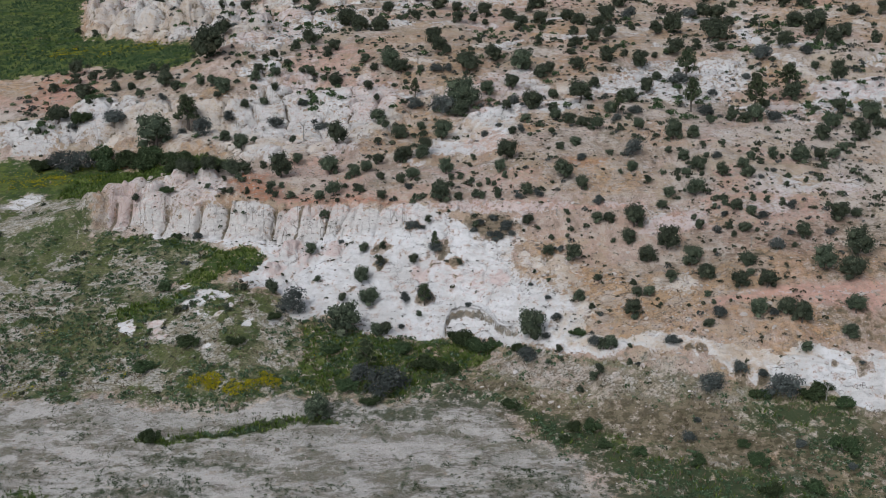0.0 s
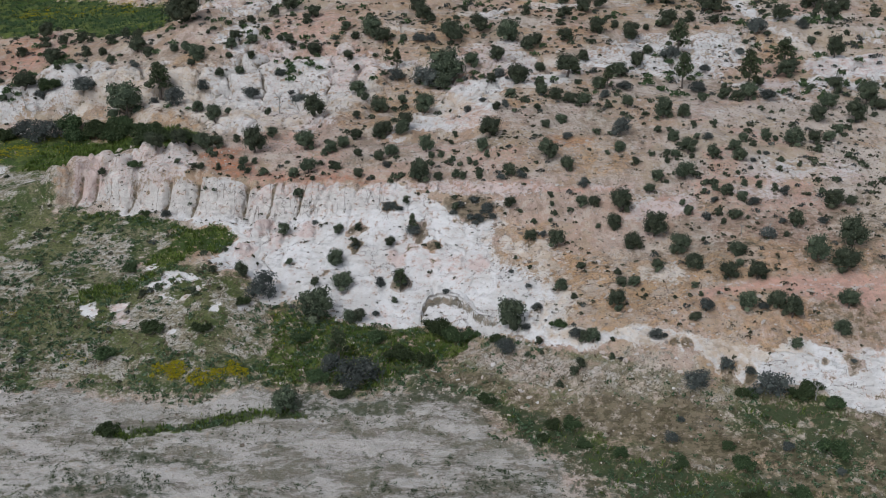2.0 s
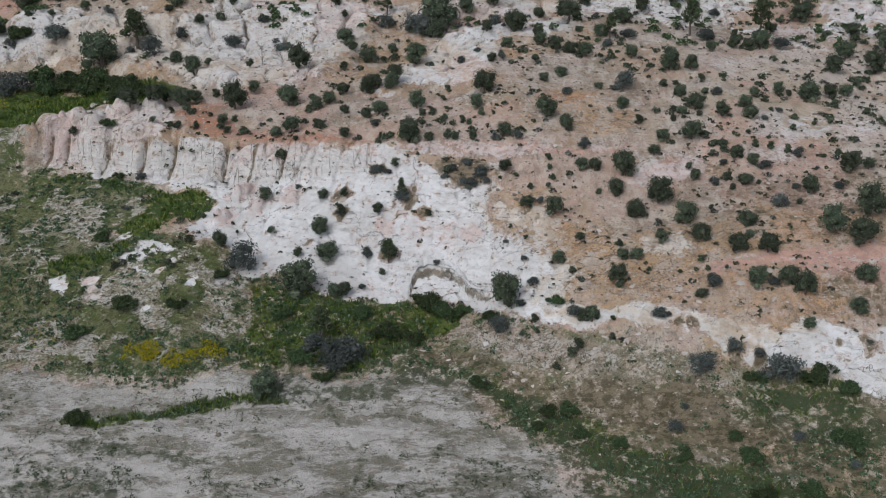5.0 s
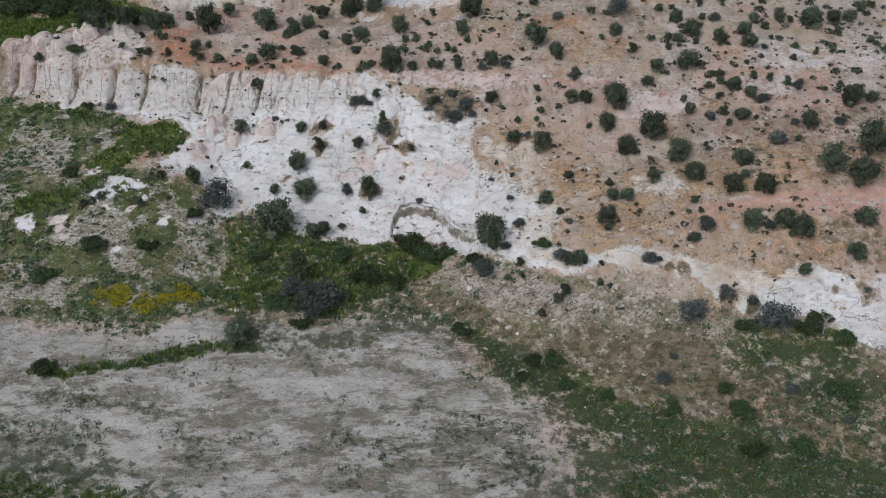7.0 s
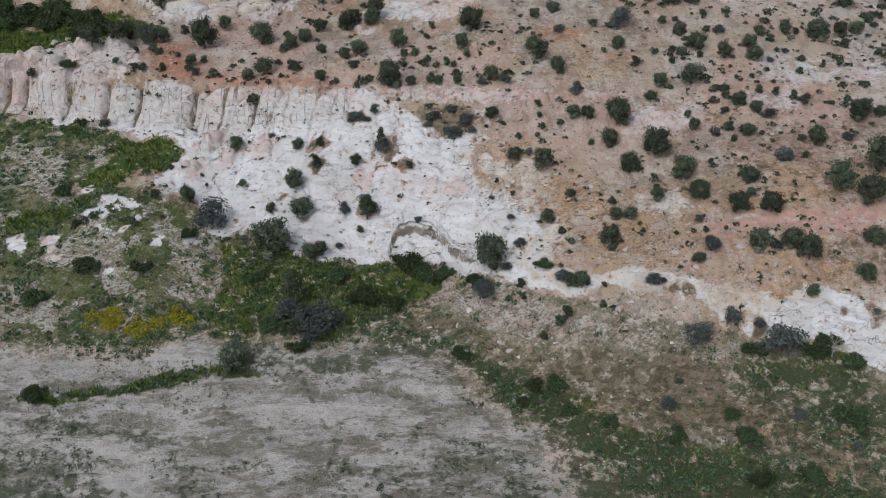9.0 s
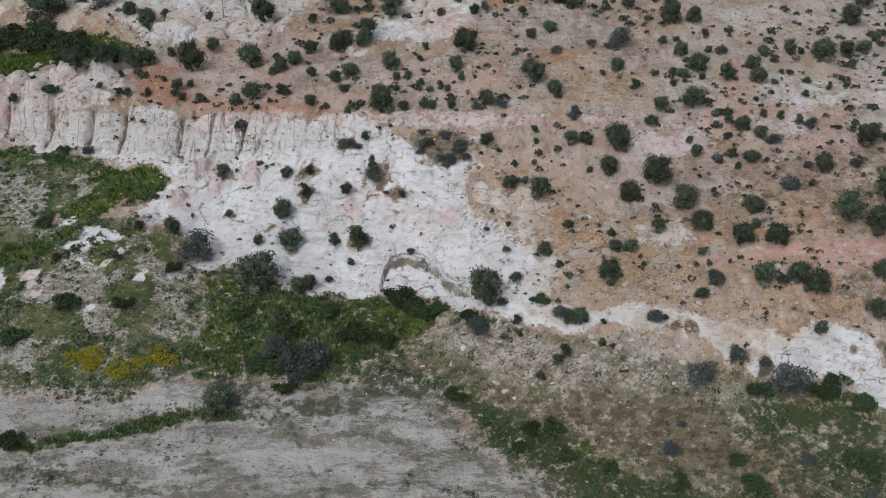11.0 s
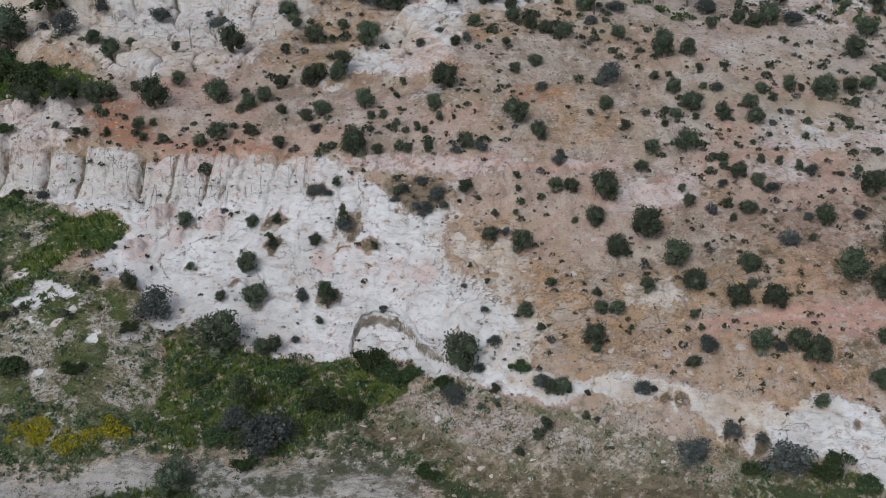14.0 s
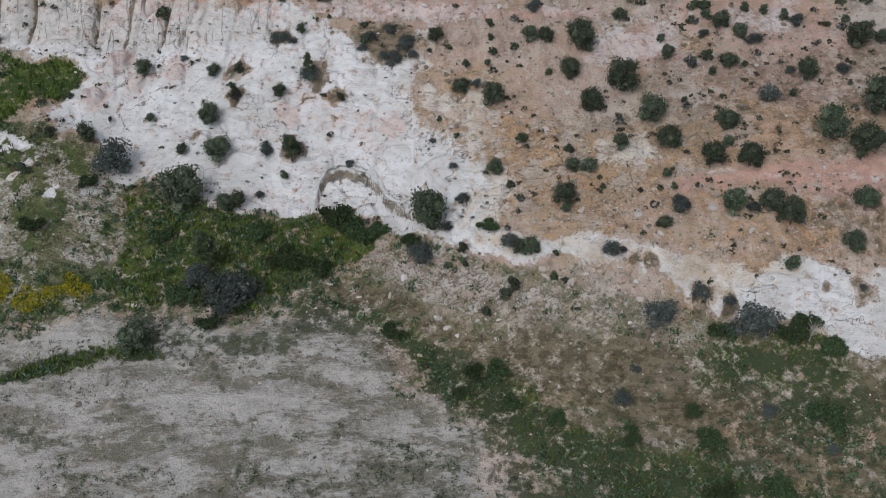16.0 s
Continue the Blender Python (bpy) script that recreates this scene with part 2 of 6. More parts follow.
    lush = n.mix(n.step(other, 0.52, 0.66, 0.0, 0.6), lush, (0.034, 0.05, 0.018))
    lush = n.mix(n.step(speck, 0.54, 0.64, 0.0, 0.6), lush, (0.10, 0.105, 0.05))
    rock, rock_up = rock_color(n, p, mor[0])
    rock = n.mix(n.math("MULTIPLY", edge(stn[1], 2.0, 0.4), 0.62), rock, (0.55, 0.39, 0.345))
    rock = n.mix(n.math("MULTIPLY", edge(stn[0], 2.4, 0.35), 0.6), rock, (0.46, 0.27, 0.18))
    rock = n.mix(n.math("MULTIPLY", edge(stn[2], 1.6, 0.35), 0.9), rock, n.mix(n.step(mid, 0.35, 0.65), (0.47, 0.365, 0.27), (0.585, 0.50, 0.415)))
    is_rock = edge(n.math("ADD", cov[0], n.math("MULTIPLY", n.math("SUBTRACT", mid, 0.5), 0.5)), 1.5, 0.12)
    col = n.mix(edge(cover.outputs["Alpha"], 1.6, 0.3), sand, bank)
    talus = n.mix(n.step(other, 0.40, 0.60), (0.50, 0.42, 0.37), (0.26, 0.21, 0.165))
    talus = n.mix(n.step(fine, 0.56, 0.68, 0.0, 0.8), talus, (0.60, 0.54, 0.49))
    talus = n.mix(n.step(speck, 0.54, 0.68, 0.0, 0.8), talus, (0.13, 0.11, 0.08))
    col = n.mix(n.math("MULTIPLY", edge(mor[2], 1.8, 0.35), 0.85), col, talus)
    col = n.mix(edge(cov[2], 1.8, 0.3), col, clay)
    col = n.mix(is_rock, col, rock)
    col = n.mix(edge(cov[1], 1.5, 0.2), col, lush)
    col = n.mix(n.math("MULTIPLY", edge(stain.outputs["Alpha"], 1.6, 0.25), 0.85), col, n.mix(fine, (0.032, 0.05, 0.022), (0.078, 0.088, 0.045)))
    # dark soil and joints, plus the shade painted in clefts and under the lip
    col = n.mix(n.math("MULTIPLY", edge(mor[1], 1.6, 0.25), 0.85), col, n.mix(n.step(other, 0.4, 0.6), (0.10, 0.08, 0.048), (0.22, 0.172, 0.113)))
    up = n.math("ADD", n.math("MULTIPLY", fine, 0.5), n.math("MULTIPLY", speck, 0.35))
    up = n.math("ADD", n.math("MULTIPLY", up, n.math("SUBTRACT", 1.0, is_rock)), n.math("MULTIPLY", n.math("MULTIPLY", rock_up, 0.5), is_rock))
    return n.finish(col, 0.95, n.bump(up, 0.45, 0.8))


def gravel_material():
    n = Nodes("slope_gravel")
    rnd = n.tree.nodes.new("ShaderNodeNewGeometry").outputs["Random Per Island"]
    grain = n.noise(n.place(), 6.0, 3.0)
    return n.finish(n.mix(n.math("MULTIPLY", grain, 0.5), n.mix(n.step(rnd, 0.2, 0.9), (0.15, 0.115, 0.09), (0.58, 0.52, 0.47)), (0.34, 0.28, 0.235)), 0.95)


def leaf_material(name, dark, light, tip):
    n = Nodes(name)
    rnd = n.tree.nodes.new("ShaderNodeNewGeometry").outputs["Random Per Island"]
    own = n.tree.nodes.new("ShaderNodeObjectInfo").outputs["Random"]
    col = n.mix(rnd, dark, light)
    col = n.mix(n.step(rnd, 0.86, 1.0, 0.0, 0.8), col, tip)
    hue = n.add("ShaderNodeHueSaturation", Color=col)
    n.put(hue.inputs["Value"], n.step(own, 0.0, 1.0, 0.75, 1.3))
    n.put(hue.inputs["Hue"], n.step(own, 0.0, 1.0, 0.485, 0.515))
    n.surface.inputs["Specular IOR Level"].default_value = 0.1
    return n.finish(hue.outputs["Color"], 0.8)


def bark_material(name, dark, light):
    n = Nodes(name)
    p = n.place()
    grain = n.noise(n.stretch(p, 6, 6, 1.2), 3.0, 4.0, 0.7)
    return n.finish(n.mix(grain, dark, light), 0.95, n.bump(grain, 0.03, 0.8))


def boulder_material(name, tint):
    n = Nodes(name)
    col, height = rock_color(n, n.place())
    own = n.tree.nodes.new("ShaderNodeObjectInfo").outputs["Random"]
    col = n.mix(n.step(own, 0.0, 1.0, 0.35, 0.9), col, tint)
    return n.finish(col, 0.95, n.bump(height, 0.08, 0.8))


SOIL = ground_material()
GRAVEL = gravel_material()
JUNIPER = leaf_material("juniper_leaf", (0.036, 0.046, 0.030), (0.095, 0.112, 0.07), (0.175, 0.19, 0.125))
OAK = leaf_material("scrub_leaf", (0.026, 0.042, 0.018), (0.07, 0.094, 0.042), (0.125, 0.15, 0.075))
PINE = leaf_material("pinyon_needle", (0.028, 0.038, 0.02), (0.075, 0.088, 0.045), (0.13, 0.14, 0.08))
SAGE = leaf_material("sage_leaf", (0.046, 0.053, 0.048), (0.105, 0.115, 0.105), (0.18, 0.19, 0.17))
DRY = leaf_material("dry_twig", (0.085, 0.068, 0.05), (0.18, 0.15, 0.115), (0.26, 0.22, 0.18))
LOW = leaf_material("low_shrub_leaf", (0.04, 0.045, 0.028), (0.10, 0.098, 0.062), (0.17, 0.15, 0.105))
WEED = leaf_material("clay_weed_leaf", (0.05, 0.054, 0.03), (0.11, 0.11, 0.066), (0.18, 0.17, 0.115))
GRASS = leaf_material("grass_blade", (0.042, 0.07, 0.015), (0.11, 0.145, 0.028), (0.19, 0.2, 0.05))
MEADOW_GRASS = leaf_material("meadow_blade", (0.028, 0.06, 0.031), (0.068, 0.116, 0.055), (0.115, 0.16, 0.075))
HERB = leaf_material("herb_leaf", (0.034, 0.056, 0.027), (0.092, 0.122, 0.064), (0.17, 0.2, 0.14))
STRAW = leaf_material("dry_grass", (0.12, 0.095, 0.06), (0.23, 0.185, 0.12), (0.34, 0.28, 0.2))
BLOOM = leaf_material("yellow_bloom", (0.22, 0.21, 0.01), (0.44, 0.40, 0.012), (0.60, 0.55, 0.03))
BARK = bark_material("juniper_bark", (0.07, 0.055, 0.045), (0.2, 0.17, 0.145))
DEADWOOD = bark_material("grey_deadwood", (0.2, 0.185, 0.17), (0.42, 0.4, 0.37))
def slab_material():
    n = Nodes("slab_lip_stone")
    col, up = rock_color(n, n.place())
    return n.finish(col, 0.95, n.bump(up, 0.45, 0.8))


SLAB_STONE = slab_material()
PALE_STONE = boulder_material("pale_boulder", (0.42, 0.34, 0.28))
RUST_STONE = boulder_material("rust_boulder", (0.45, 0.29, 0.17))


# ---- terrain: lofted from cross sections of the hillside ----
# Each section runs from the valley over slab foot, cliff foot, cliff top, terrace, gully and upper ridge to the far plateau.
SECTIONS = [
    (-90, [(-70, -9.0), (-25, -7.5), (-12, -6.0), (0, -4.5), (2, -4.0), (20, 0.0), (22, 0.2), (34, 1.5), (45, 2.5), (54, 4.5), (60, 6.0), (85, 9.0), (112, 11.0), (150, 14.0)]),
    (-66, [(-70, -8.5), (-25, -7.2), (-12, -5.8), (3, -3.5), (5, -3.0), (25, 1.0), (28, 1.4), (36, 2.0), (46, 3.2), (52, 4.2), (58, 7.6), (84, 11.0), (110, 12.2), (150, 16.0)]),
    (-52, [(-70, -8.5), (-25, -7.0), (-12, -5.4), (6, -2.6), (8, -2.2), (26.4, 2.0), (28.8, 5.0), (34, 4.6), (41, 4.4), (54.5, 6.4), (59, 10.0), (75, 12.8), (97, 13.4), (150, 18.0)]),
    (-44, [(-70, -8.5), (-25, -7.0), (-12, -5.3), (8, -1.6), (10, -1.2), (24.0, 2.4), (26.6, 5.4), (32, 6.8), (40, 6.4), (53, 7.0), (58, 11.0), (75, 15.2), (100, 15.0), (150, 18.5)]),
    (-31, [(-70, -8.0), (-25, -6.9), (-12, -5.3), (10.5, 0.2), (13, 0.3), (21.4, 2.5), (24.4, 5.7), (33, 7.2), (40, 7.2), (54, 7.4), (59, 10.6), (75, 15.5), (100, 17.0), (150, 20.0)]),
    (-20, [(-70, -7.5), (-25, -6.3), (-12, -5.4), (5, -1.9), (7.5, -0.9), (19, 4.4), (22.5, 6.2), (30, 7.3), (38, 7.8), (48, 8.6), (57, 10.8), (70, 15.5), (100, 17.5), (150, 20.0)]),
    (-8, [(-70, -7.0), (-25, -5.8), (-12, -5.0), (2.6, -2.5), (5.6, -1.2), (18.8, 6.1), (21.2, 7.1), (30, 8.0), (40, 8.5), (47, 8.8), (58, 12.6), (72, 15.5), (100, 17.0), (150, 20.0)]),
    (2, [(-70, -6.5), (-25, -5.6), (-13, -5.0), (-3.5, -1.6), (-2, -0.6), (17.5, 6.2), (19.5, 7.2), (28, 9.5), (40, 10.5), (50, 11.0), (58, 12.8), (74, 15.0), (100, 16.0), (150, 20.0)]),
    (14, [(-70, -6.5), (-25, -5.7), (-15, -4.2), (-9.0, -1.4), (-7, 0.6), (10, 5.2), (18, 7.5), (25, 9.2), (40, 10.8), (54, 12.0), (64, 13.6), (75, 15.2), (100, 16.0), (150, 20.0)]),
    (27, [(-70, -6.5), (-25, -6.0), (-16, -4.0), (-12, -2.5), (-9.7, -0.7), (2, 5.2), (10, 6.6), (25, 9.4), (42, 10.8), (56, 11.6), (66, 12.5), (76, 14.5), (100, 15.5), (150, 20.0)]),
    (45, [(-70, -6.5), (-25, -6.0), (-18, -4.5), (-13.8, -3.0), (-11, -0.6), (3, 6.0), (12, 7.0), (25, 8.8), (42, 10.4), (54, 11.0), (61, 11.6), (72, 14.6), (97, 15.0), (150, 20.0)]),
    (80, [(-70, -6.5), (-25, -6.0), (-18, -4.5), (-13, -3.0), (-10, -0.5), (4, 6.5), (14, 8.0), (26, 10.0), (42, 11.5), (54, 12.5), (62, 13.5), (75, 15.0), (100, 17.0), (150, 20.0)]),
]


def pchip(xk, yk, x):
    """Monotone cubic through the knots; yk may hold several columns."""
    xk, yk, x = np.asarray(xk, float), np.asarray(yk, float), np.asarray(x, float)
    h = np.diff(xk)
    hs = h.reshape(-1, *[1] * (yk.ndim - 1))
    d = np.diff(yk, axis=0) / hs
    m = np.zeros_like(yk)
    w1, w2 = 2 * hs[1:] + hs[:-1], hs[1:] + 2 * hs[:-1]
    same = d[1:] * d[:-1] > 0
    safe = np.where(same, d[1:], 1.0), np.where(same, d[:-1], 1.0)
    m[1:-1] = np.where(same, (w1 + w2) / (w1 / safe[1] + w2 / safe[0]), 0.0)
    m[0], m[-1] = d[0], d[-1]
    x = np.clip(x, xk[0], xk[-1])
    k = np.clip(np.searchsorted(xk, x) - 1, 0, len(h) - 1)
    s = ((x - xk[k]) / h[k]).reshape(-1, *[1] * (yk.ndim - 1))
    hk = h[k].reshape(-1, *[1] * (yk.ndim - 1))
    return (yk[k] * (1 + 2 * s) * (1 - s) ** 2 + m[k] * hk * s * (1 - s) ** 2
            + yk[k + 1] * s * s * (3 - 2 * s) + m[k + 1] * hk * s * s * (s - 1))


def levels_at(x):
    """The lines' y and z at each x: arrays of len(x) by 14."""
    xk = [s[0] for s in SECTIONS]
    table = np.array([s[1] for s in SECTIONS])
    return pchip(xk, table[:, :, 0], x), pchip(xk, table[:, :, 1], x)


def hashed(i, j, seed):
    n = (i * 374761393 + j * 668265263 + seed * 974634777) & 0xFFFFFFFF
    n = ((n ^ (n >> 13)) * 1274126177) & 0xFFFFFFFF
    return ((n ^ (n >> 16)) & 0xFFFF) / 65535.0


def rough(x, y, size, seed):
    """Value noise, -1 to 1."""
    u, v = np.asarray(x) / size, np.asarray(y) / size
    i, j = np.floor(u).astype(np.int64), np.floor(v).astype(np.int64)
    a, b = u - i, v - j
    a, b = a * a * a * (a * (a * 6 - 15) + 10), b * b * b * (b * (b * 6 - 15) + 10)
    low = hashed(i, j, seed) * (1 - a) + hashed(i + 1, j, seed) * a
    top = hashed(i, j + 1, seed) * (1 - a) + hashed(i + 1, j + 1, seed) * a
    return 2 * (low * (1 - b) + top * b) - 1


def fbm(x, y, size, seed, octaves=4):
    total, gain = 0.0, 1.0
    for k in range(octaves):
        total = total + gain * rough(x + 7.3 * k, y - 3.1 * k, size, seed + k)
        size, gain = size * 0.47, gain * 0.5
    return total / 1.6


def blocks(x, y, size, seed):
    """Jointed rock: for each point how far the next joint is, and a number for its block."""
    u, v = x / size, y / size
    i, j = np.floor(u).astype(np.int64), np.floor(v).astype(np.int64)
    f1, f2, own = np.full(np.shape(u), 9.0), np.full(np.shape(u), 9.0), np.zeros(np.shape(u))
    for a in (-1, 0, 1):
        for b in (-1, 0, 1):
            cx, cy = i + a + 0.1 + 0.8 * hashed(i + a, j + b, seed), j + b + 0.1 + 0.8 * hashed(i + a, j + b, seed + 1)
            d = np.hypot(u - cx, v - cy)
            nearer = d < f1
            f2 = np.where(nearer, f1, np.minimum(f2, d))
            own = np.where(nearer, hashed(i + a, j + b, seed + 2), own)
            f1 = np.where(nearer, d, f1)
    return (f2 - f1) * size, own


def ramp(v, lo, hi):
    s = np.clip((v - lo) / (hi - lo), 0, 1)
    return s * s * (3 - 2 * s)


def inside(x, y, ring, soft=1.0, warp=1.0, seed=3):
    """1 within the outline, fading to 0 over soft metres either side; the edge wanders by warp metres."""
    ring = np.array(ring, float)
    out = np.zeros(np.shape(x))
    lo, hi = ring.min(0) - soft - warp * 1.7, ring.max(0) + soft + warp * 1.7
    near = (x > lo[0]) & (x < hi[0]) & (y > lo[1]) & (y < hi[1])
    if not near.any():
        return out
    xn, yn = x[near], y[near]
    px_ = xn + warp * fbm(xn, yn, 3.0, seed, 3) if warp else xn
    py_ = yn + warp * fbm(xn, yn, 3.0, seed + 11, 3) if warp else yn
    dist, odd = np.full(px_.shape, 1e9), np.zeros(px_.shape, bool)
    for (ax, ay), (bx, by) in zip(ring, np.roll(ring, -1, 0)):
        ex, ey = bx - ax, by - ay
        s = np.clip(((px_ - ax) * ex + (py_ - ay) * ey) / (ex * ex + ey * ey), 0, 1)
        dist = np.minimum(dist, np.hypot(px_ - ax - s * ex, py_ - ay - s * ey))
        if ey:
            odd ^= ((ay > py_) != (by > py_)) & (px_ < ex * (py_ - ay) / ey + ax)
    out[near] = ramp(np.where(odd, dist, -dist), -soft, soft)
    return out


def spot(x, y, at_x, at_y, r, wobble, soft, seed, wide=1.0):
    """1 within an uneven round patch, 0 outside."""
    out = np.zeros(np.shape(x))
    reach = r * (1 + wobble) + soft
    near = (np.abs(x - at_x) * wide < reach) & (np.abs(y - at_y) < reach)
    if near.any():
        xn, yn = x[near], y[near]
        out[near] = ramp(r * (1 + wobble * fbm(xn, yn, 0.9, seed, 2)) - np.hypot(wide * (xn - at_x), yn - at_y), -soft, soft)
    return out


def hump(x, y, at_x, at_y, r, power, wobble, grain, seed):
    """A rounded block one metre high."""
    out = np.zeros(np.shape(x))
    near = (np.abs(x - at_x) < 1.4 * r) & (np.abs(y - at_y) < 1.4 * r)
    if near.any():
        xn, yn = x[near], y[near]
        away = np.hypot(xn - at_x, yn - at_y) / (r * (1 + wobble * rough(xn, yn, grain, seed)))
        out[near] = np.sqrt(np.clip(1 - away ** power, 0, 1))
    return out


def base_height(x, y):
    """The bare lofted surface at points."""
    flat_x, flat_y = np.ravel(x).astype(float), np.ravel(y).astype(float)
    xs, back = np.unique(np.round(np.clip(flat_x, -90, 80), 2), return_inverse=True)
    ly, lz = levels_at(xs)
    ky, kz = ly[back], lz[back]
    yy = np.clip(flat_y, -70, 150)
    k = np.clip((ky <= yy[:, None]).sum(1) - 1, 0, 12)
    rows = np.arange(len(k))
    h = ky[:, 1:] - ky[:, :-1]
    d = (kz[:, 1:] - kz[:, :-1]) / h
    m = np.zeros_like(kz)
    same = d[:, 1:] * d[:, :-1] > 0
    m[:, 1:-1] = np.where(same, 2 * d[:, 1:] * d[:, :-1] / np.where(same, d[:, 1:] + d[:, :-1], 1.0), 0.0)
    m[:, 0], m[:, -1] = d[:, 0], d[:, -1]
    hk = h[rows, k]
    s = np.clip((yy - ky[rows, k]) / hk, 0, 1)
    z = (kz[rows, k] * (1 + 2 * s) * (1 - s) ** 2 + m[rows, k] * hk * s * (1 - s) ** 2
         + kz[rows, k + 1] * s * s * (3 - 2 * s) + m[rows, k + 1] * hk * s * s * (s - 1))
    z += np.maximum(flat_y - 150, 0) * 0.05
    return z.reshape(np.shape(x))


def line_at(n, x):
    return levels_at(np.ravel(np.clip(x, -90, 80)))[0][:, n].reshape(np.shape(x))


# ---- outlines of what covers the ground, in metres on the plan ----
SLAB = [(-52.4, 28.1), (-48.5, 27.4), (-44.6, 26.9), (-40.7, 25.2), (-37.0, 25.2), (-30.2, 24.5), (-24.1, 22.8), (-17.5, 21.9), (-12.8, 20.5), (-9.3, 19.0), (-5.9, 17.9), (-0.8, 17.7), (-1.5, 14.3), (-1.1, 10.1), (0.4, 7.0), (2.8, 4.2), (4.9, 1.7), (5.2, -0.9), (3.9, -1.6), (5.2, -4.1), (4.6, -5.1), (0.9, -2.9), (-1.5, -0.9), (-4.1, 0.5), (-7.1, 3.5), (-12.4, 2.8), (-15.5, 2.1), (-18.2, 3.2), (-21.2, 7.0), (-22.7, 6.7), (-25.5, 5.3), (-26.5, 7.0), (-29.6, 10.3), (-32.2, 10.7), (-33.8, 13.5), (-32.3, 16.2), (-30.2, 17.9), (-32.2, 19.5), (-35.9, 20.2), (-39.0, 21.3), (-45.5, 23.6), (-52.4, 26.8)]
KNOBS = [(-55.2, 36.5), (-50.2, 35.8), (-44.2, 33.4), (-39.7, 33.0), (-37.0, 28.8), (-37.6, 25.3), (-42.5, 25.4), (-52.4, 27.7)]
STRIP = [(3.9, -2.2), (8.5, -4.7), (11.9, -4.4), (16.4, -6.1), (19.5, -7.4), (24.3, -7.7), (26.3, -7.3), (32.0, -8.5), (46.0, -9.5), (46.0, -15.8), (30.9, -13.9), (28.0, -13.0), (27.4, -11.5), (20.4, -11.0), (17.8, -10.1), (17.0, -8.7), (14.7, -7.3), (10.4, -6.4), (8.1, -5.9), (5.7, -5.5), (4.6, -4.6)]
POOL = [(-39.4, 9.3), (-37.7, 11.7), (-35.0, 9.7), (-32.8, 7.2), (-33.2, 6.1), (-34.7, 5.1), (-37.6, 6.5)]
PAN = [(-46.3, 6.3), (-44.5, 6.7), (-43.7, 4.9), (-44.3, 3.8), (-45.8, 4.7)]
LUSH = [(-26.1, 3.8), (-17.8, 4.3), (-12.4, 2.6), (-7.1, 3.2), (-4.1, 0.3), (-5.1, -0.9), (-9.2, -4.2), (-14.1, -6.7), (-22.4, -6.5), (-25.6, -4.2), (-25.2, 0.5)]
TONGUE = [(-40.2, 21.0), (-36.4, 19.8), (-32.2, 19.3), (-29.9, 17.5), (-32.7, 15.3), (-35.6, 15.5), (-37.1, 11.6), (-40.0, 12.0), (-41.7, 14.4), (-38.7, 16.7)]
RAVINE = [(-76.2, 53.1), (-68.0, 50.1), (-59.2, 47.7), (-42.2, 42.8), (-36.0, 38.1), (-41.4, 35.2), (-47.7, 36.8), (-56.3, 35.1), (-66.6, 39.1), (-72.8, 39.5)]
MEADOW = [(-220, 340), (-108, 235), (-93, 166), (-83.8, 129.8), (-79.9, 113.3), (-67.8, 104.7), (-51.9, 94.2), (-49.9, 77.2), (-55.4, 74.8), (-67.8, 86.2), (-76.0, 84.4), (-91.7, 85.1), (-130, 88), (-220, 160)]
FARGREEN = [(61.1, 132.2), (79.8, 132.8), (75.9, 121.9), (66.2, 120.2), (59.6, 124.6)]
BELT = [(-4.3, -7.2), (0.4, -10.7), (4.8, -14.1), (6.9, -15.6), (13.2, -17.9), (17.0, -14.8), (19.4, -11.7), (27.3, -12.1), (30.8, -14.1), (60.0, -14.0), (62.0, -46.0), (30.0, -44.0), (13.0, -30.0), (8.0, -24.5), (4.1, -19.7), (-2.1, -13.8), (-5.3, -9.8)]
BANK = [(-55.5, 24.3), (-52.2, 25.8), (-38.9, 20.9), (-38.7, 16.7), (-41.5, 13.5), (-33.9, 12.5), (-32.1, 10.2), (-29.5, 9.3), (-25.4, 4.6), (-25.6, -4.2), (-22.4, -6.5), (-30.8, -8.1), (-43.5, -5.7), (-46.5, -5.6)]
GREY = [(-46.0, -6.9), (-37.8, -9.1), (-30.6, -9.6), (-23.8, -7.2), (-19.9, -7.3), (-15.8, -9.3), (-9.1, -7.3), (-4.3, -10.1), (2.4, -15.2), (6.6, -18.0), (12.1, -23.9), (13.9, -25.1), (-41.1, -22.9)]
FURROW = [(-40.0, -13.2), (-38.8, -12.6), (-32.5, -11.5), (-26.7, -10.0), (-21.1, -9.6), (-20.5, -10.7), (-26.5, -11.6), (-32.3, -12.7), (-37.6, -13.7)]
TALUS = [(-9.2, -4.2), (-5.6, -0.5), (-1.1, -1.9), (5.5, -5.9), (8.3, -6.8), (16.5, -9.0), (17.2, -10.7), (19.9, -11.2), (18.2, -13.4), (12.5, -17.3), (6.9, -15.0), (0.4, -10.1), (-4.3, -7.2)]
RED_TOP = [(-38.3, 35.3), (-32.9, 33.8), (-30.5, 26.3), (-23.1, 24.4), (-17.6, 23.2), (-14.0, 21.5), (-18.7, 22.1), (-24.7, 23.0), (-30.2, 24.5), (-34.2, 26.7), (-36.8, 29.8)]
RED_SLOPE = [(4.1, 29.9), (9.0, 30.4), (11.3, 28.4), (8.5, 25.5), (4.4, 26.8)]
RED_LEDGE = [(-6.4, 44.2), (-0.1, 40.5), (0.9, 33.6), (-3.4, 34.9), (-6.9, 39.1)]
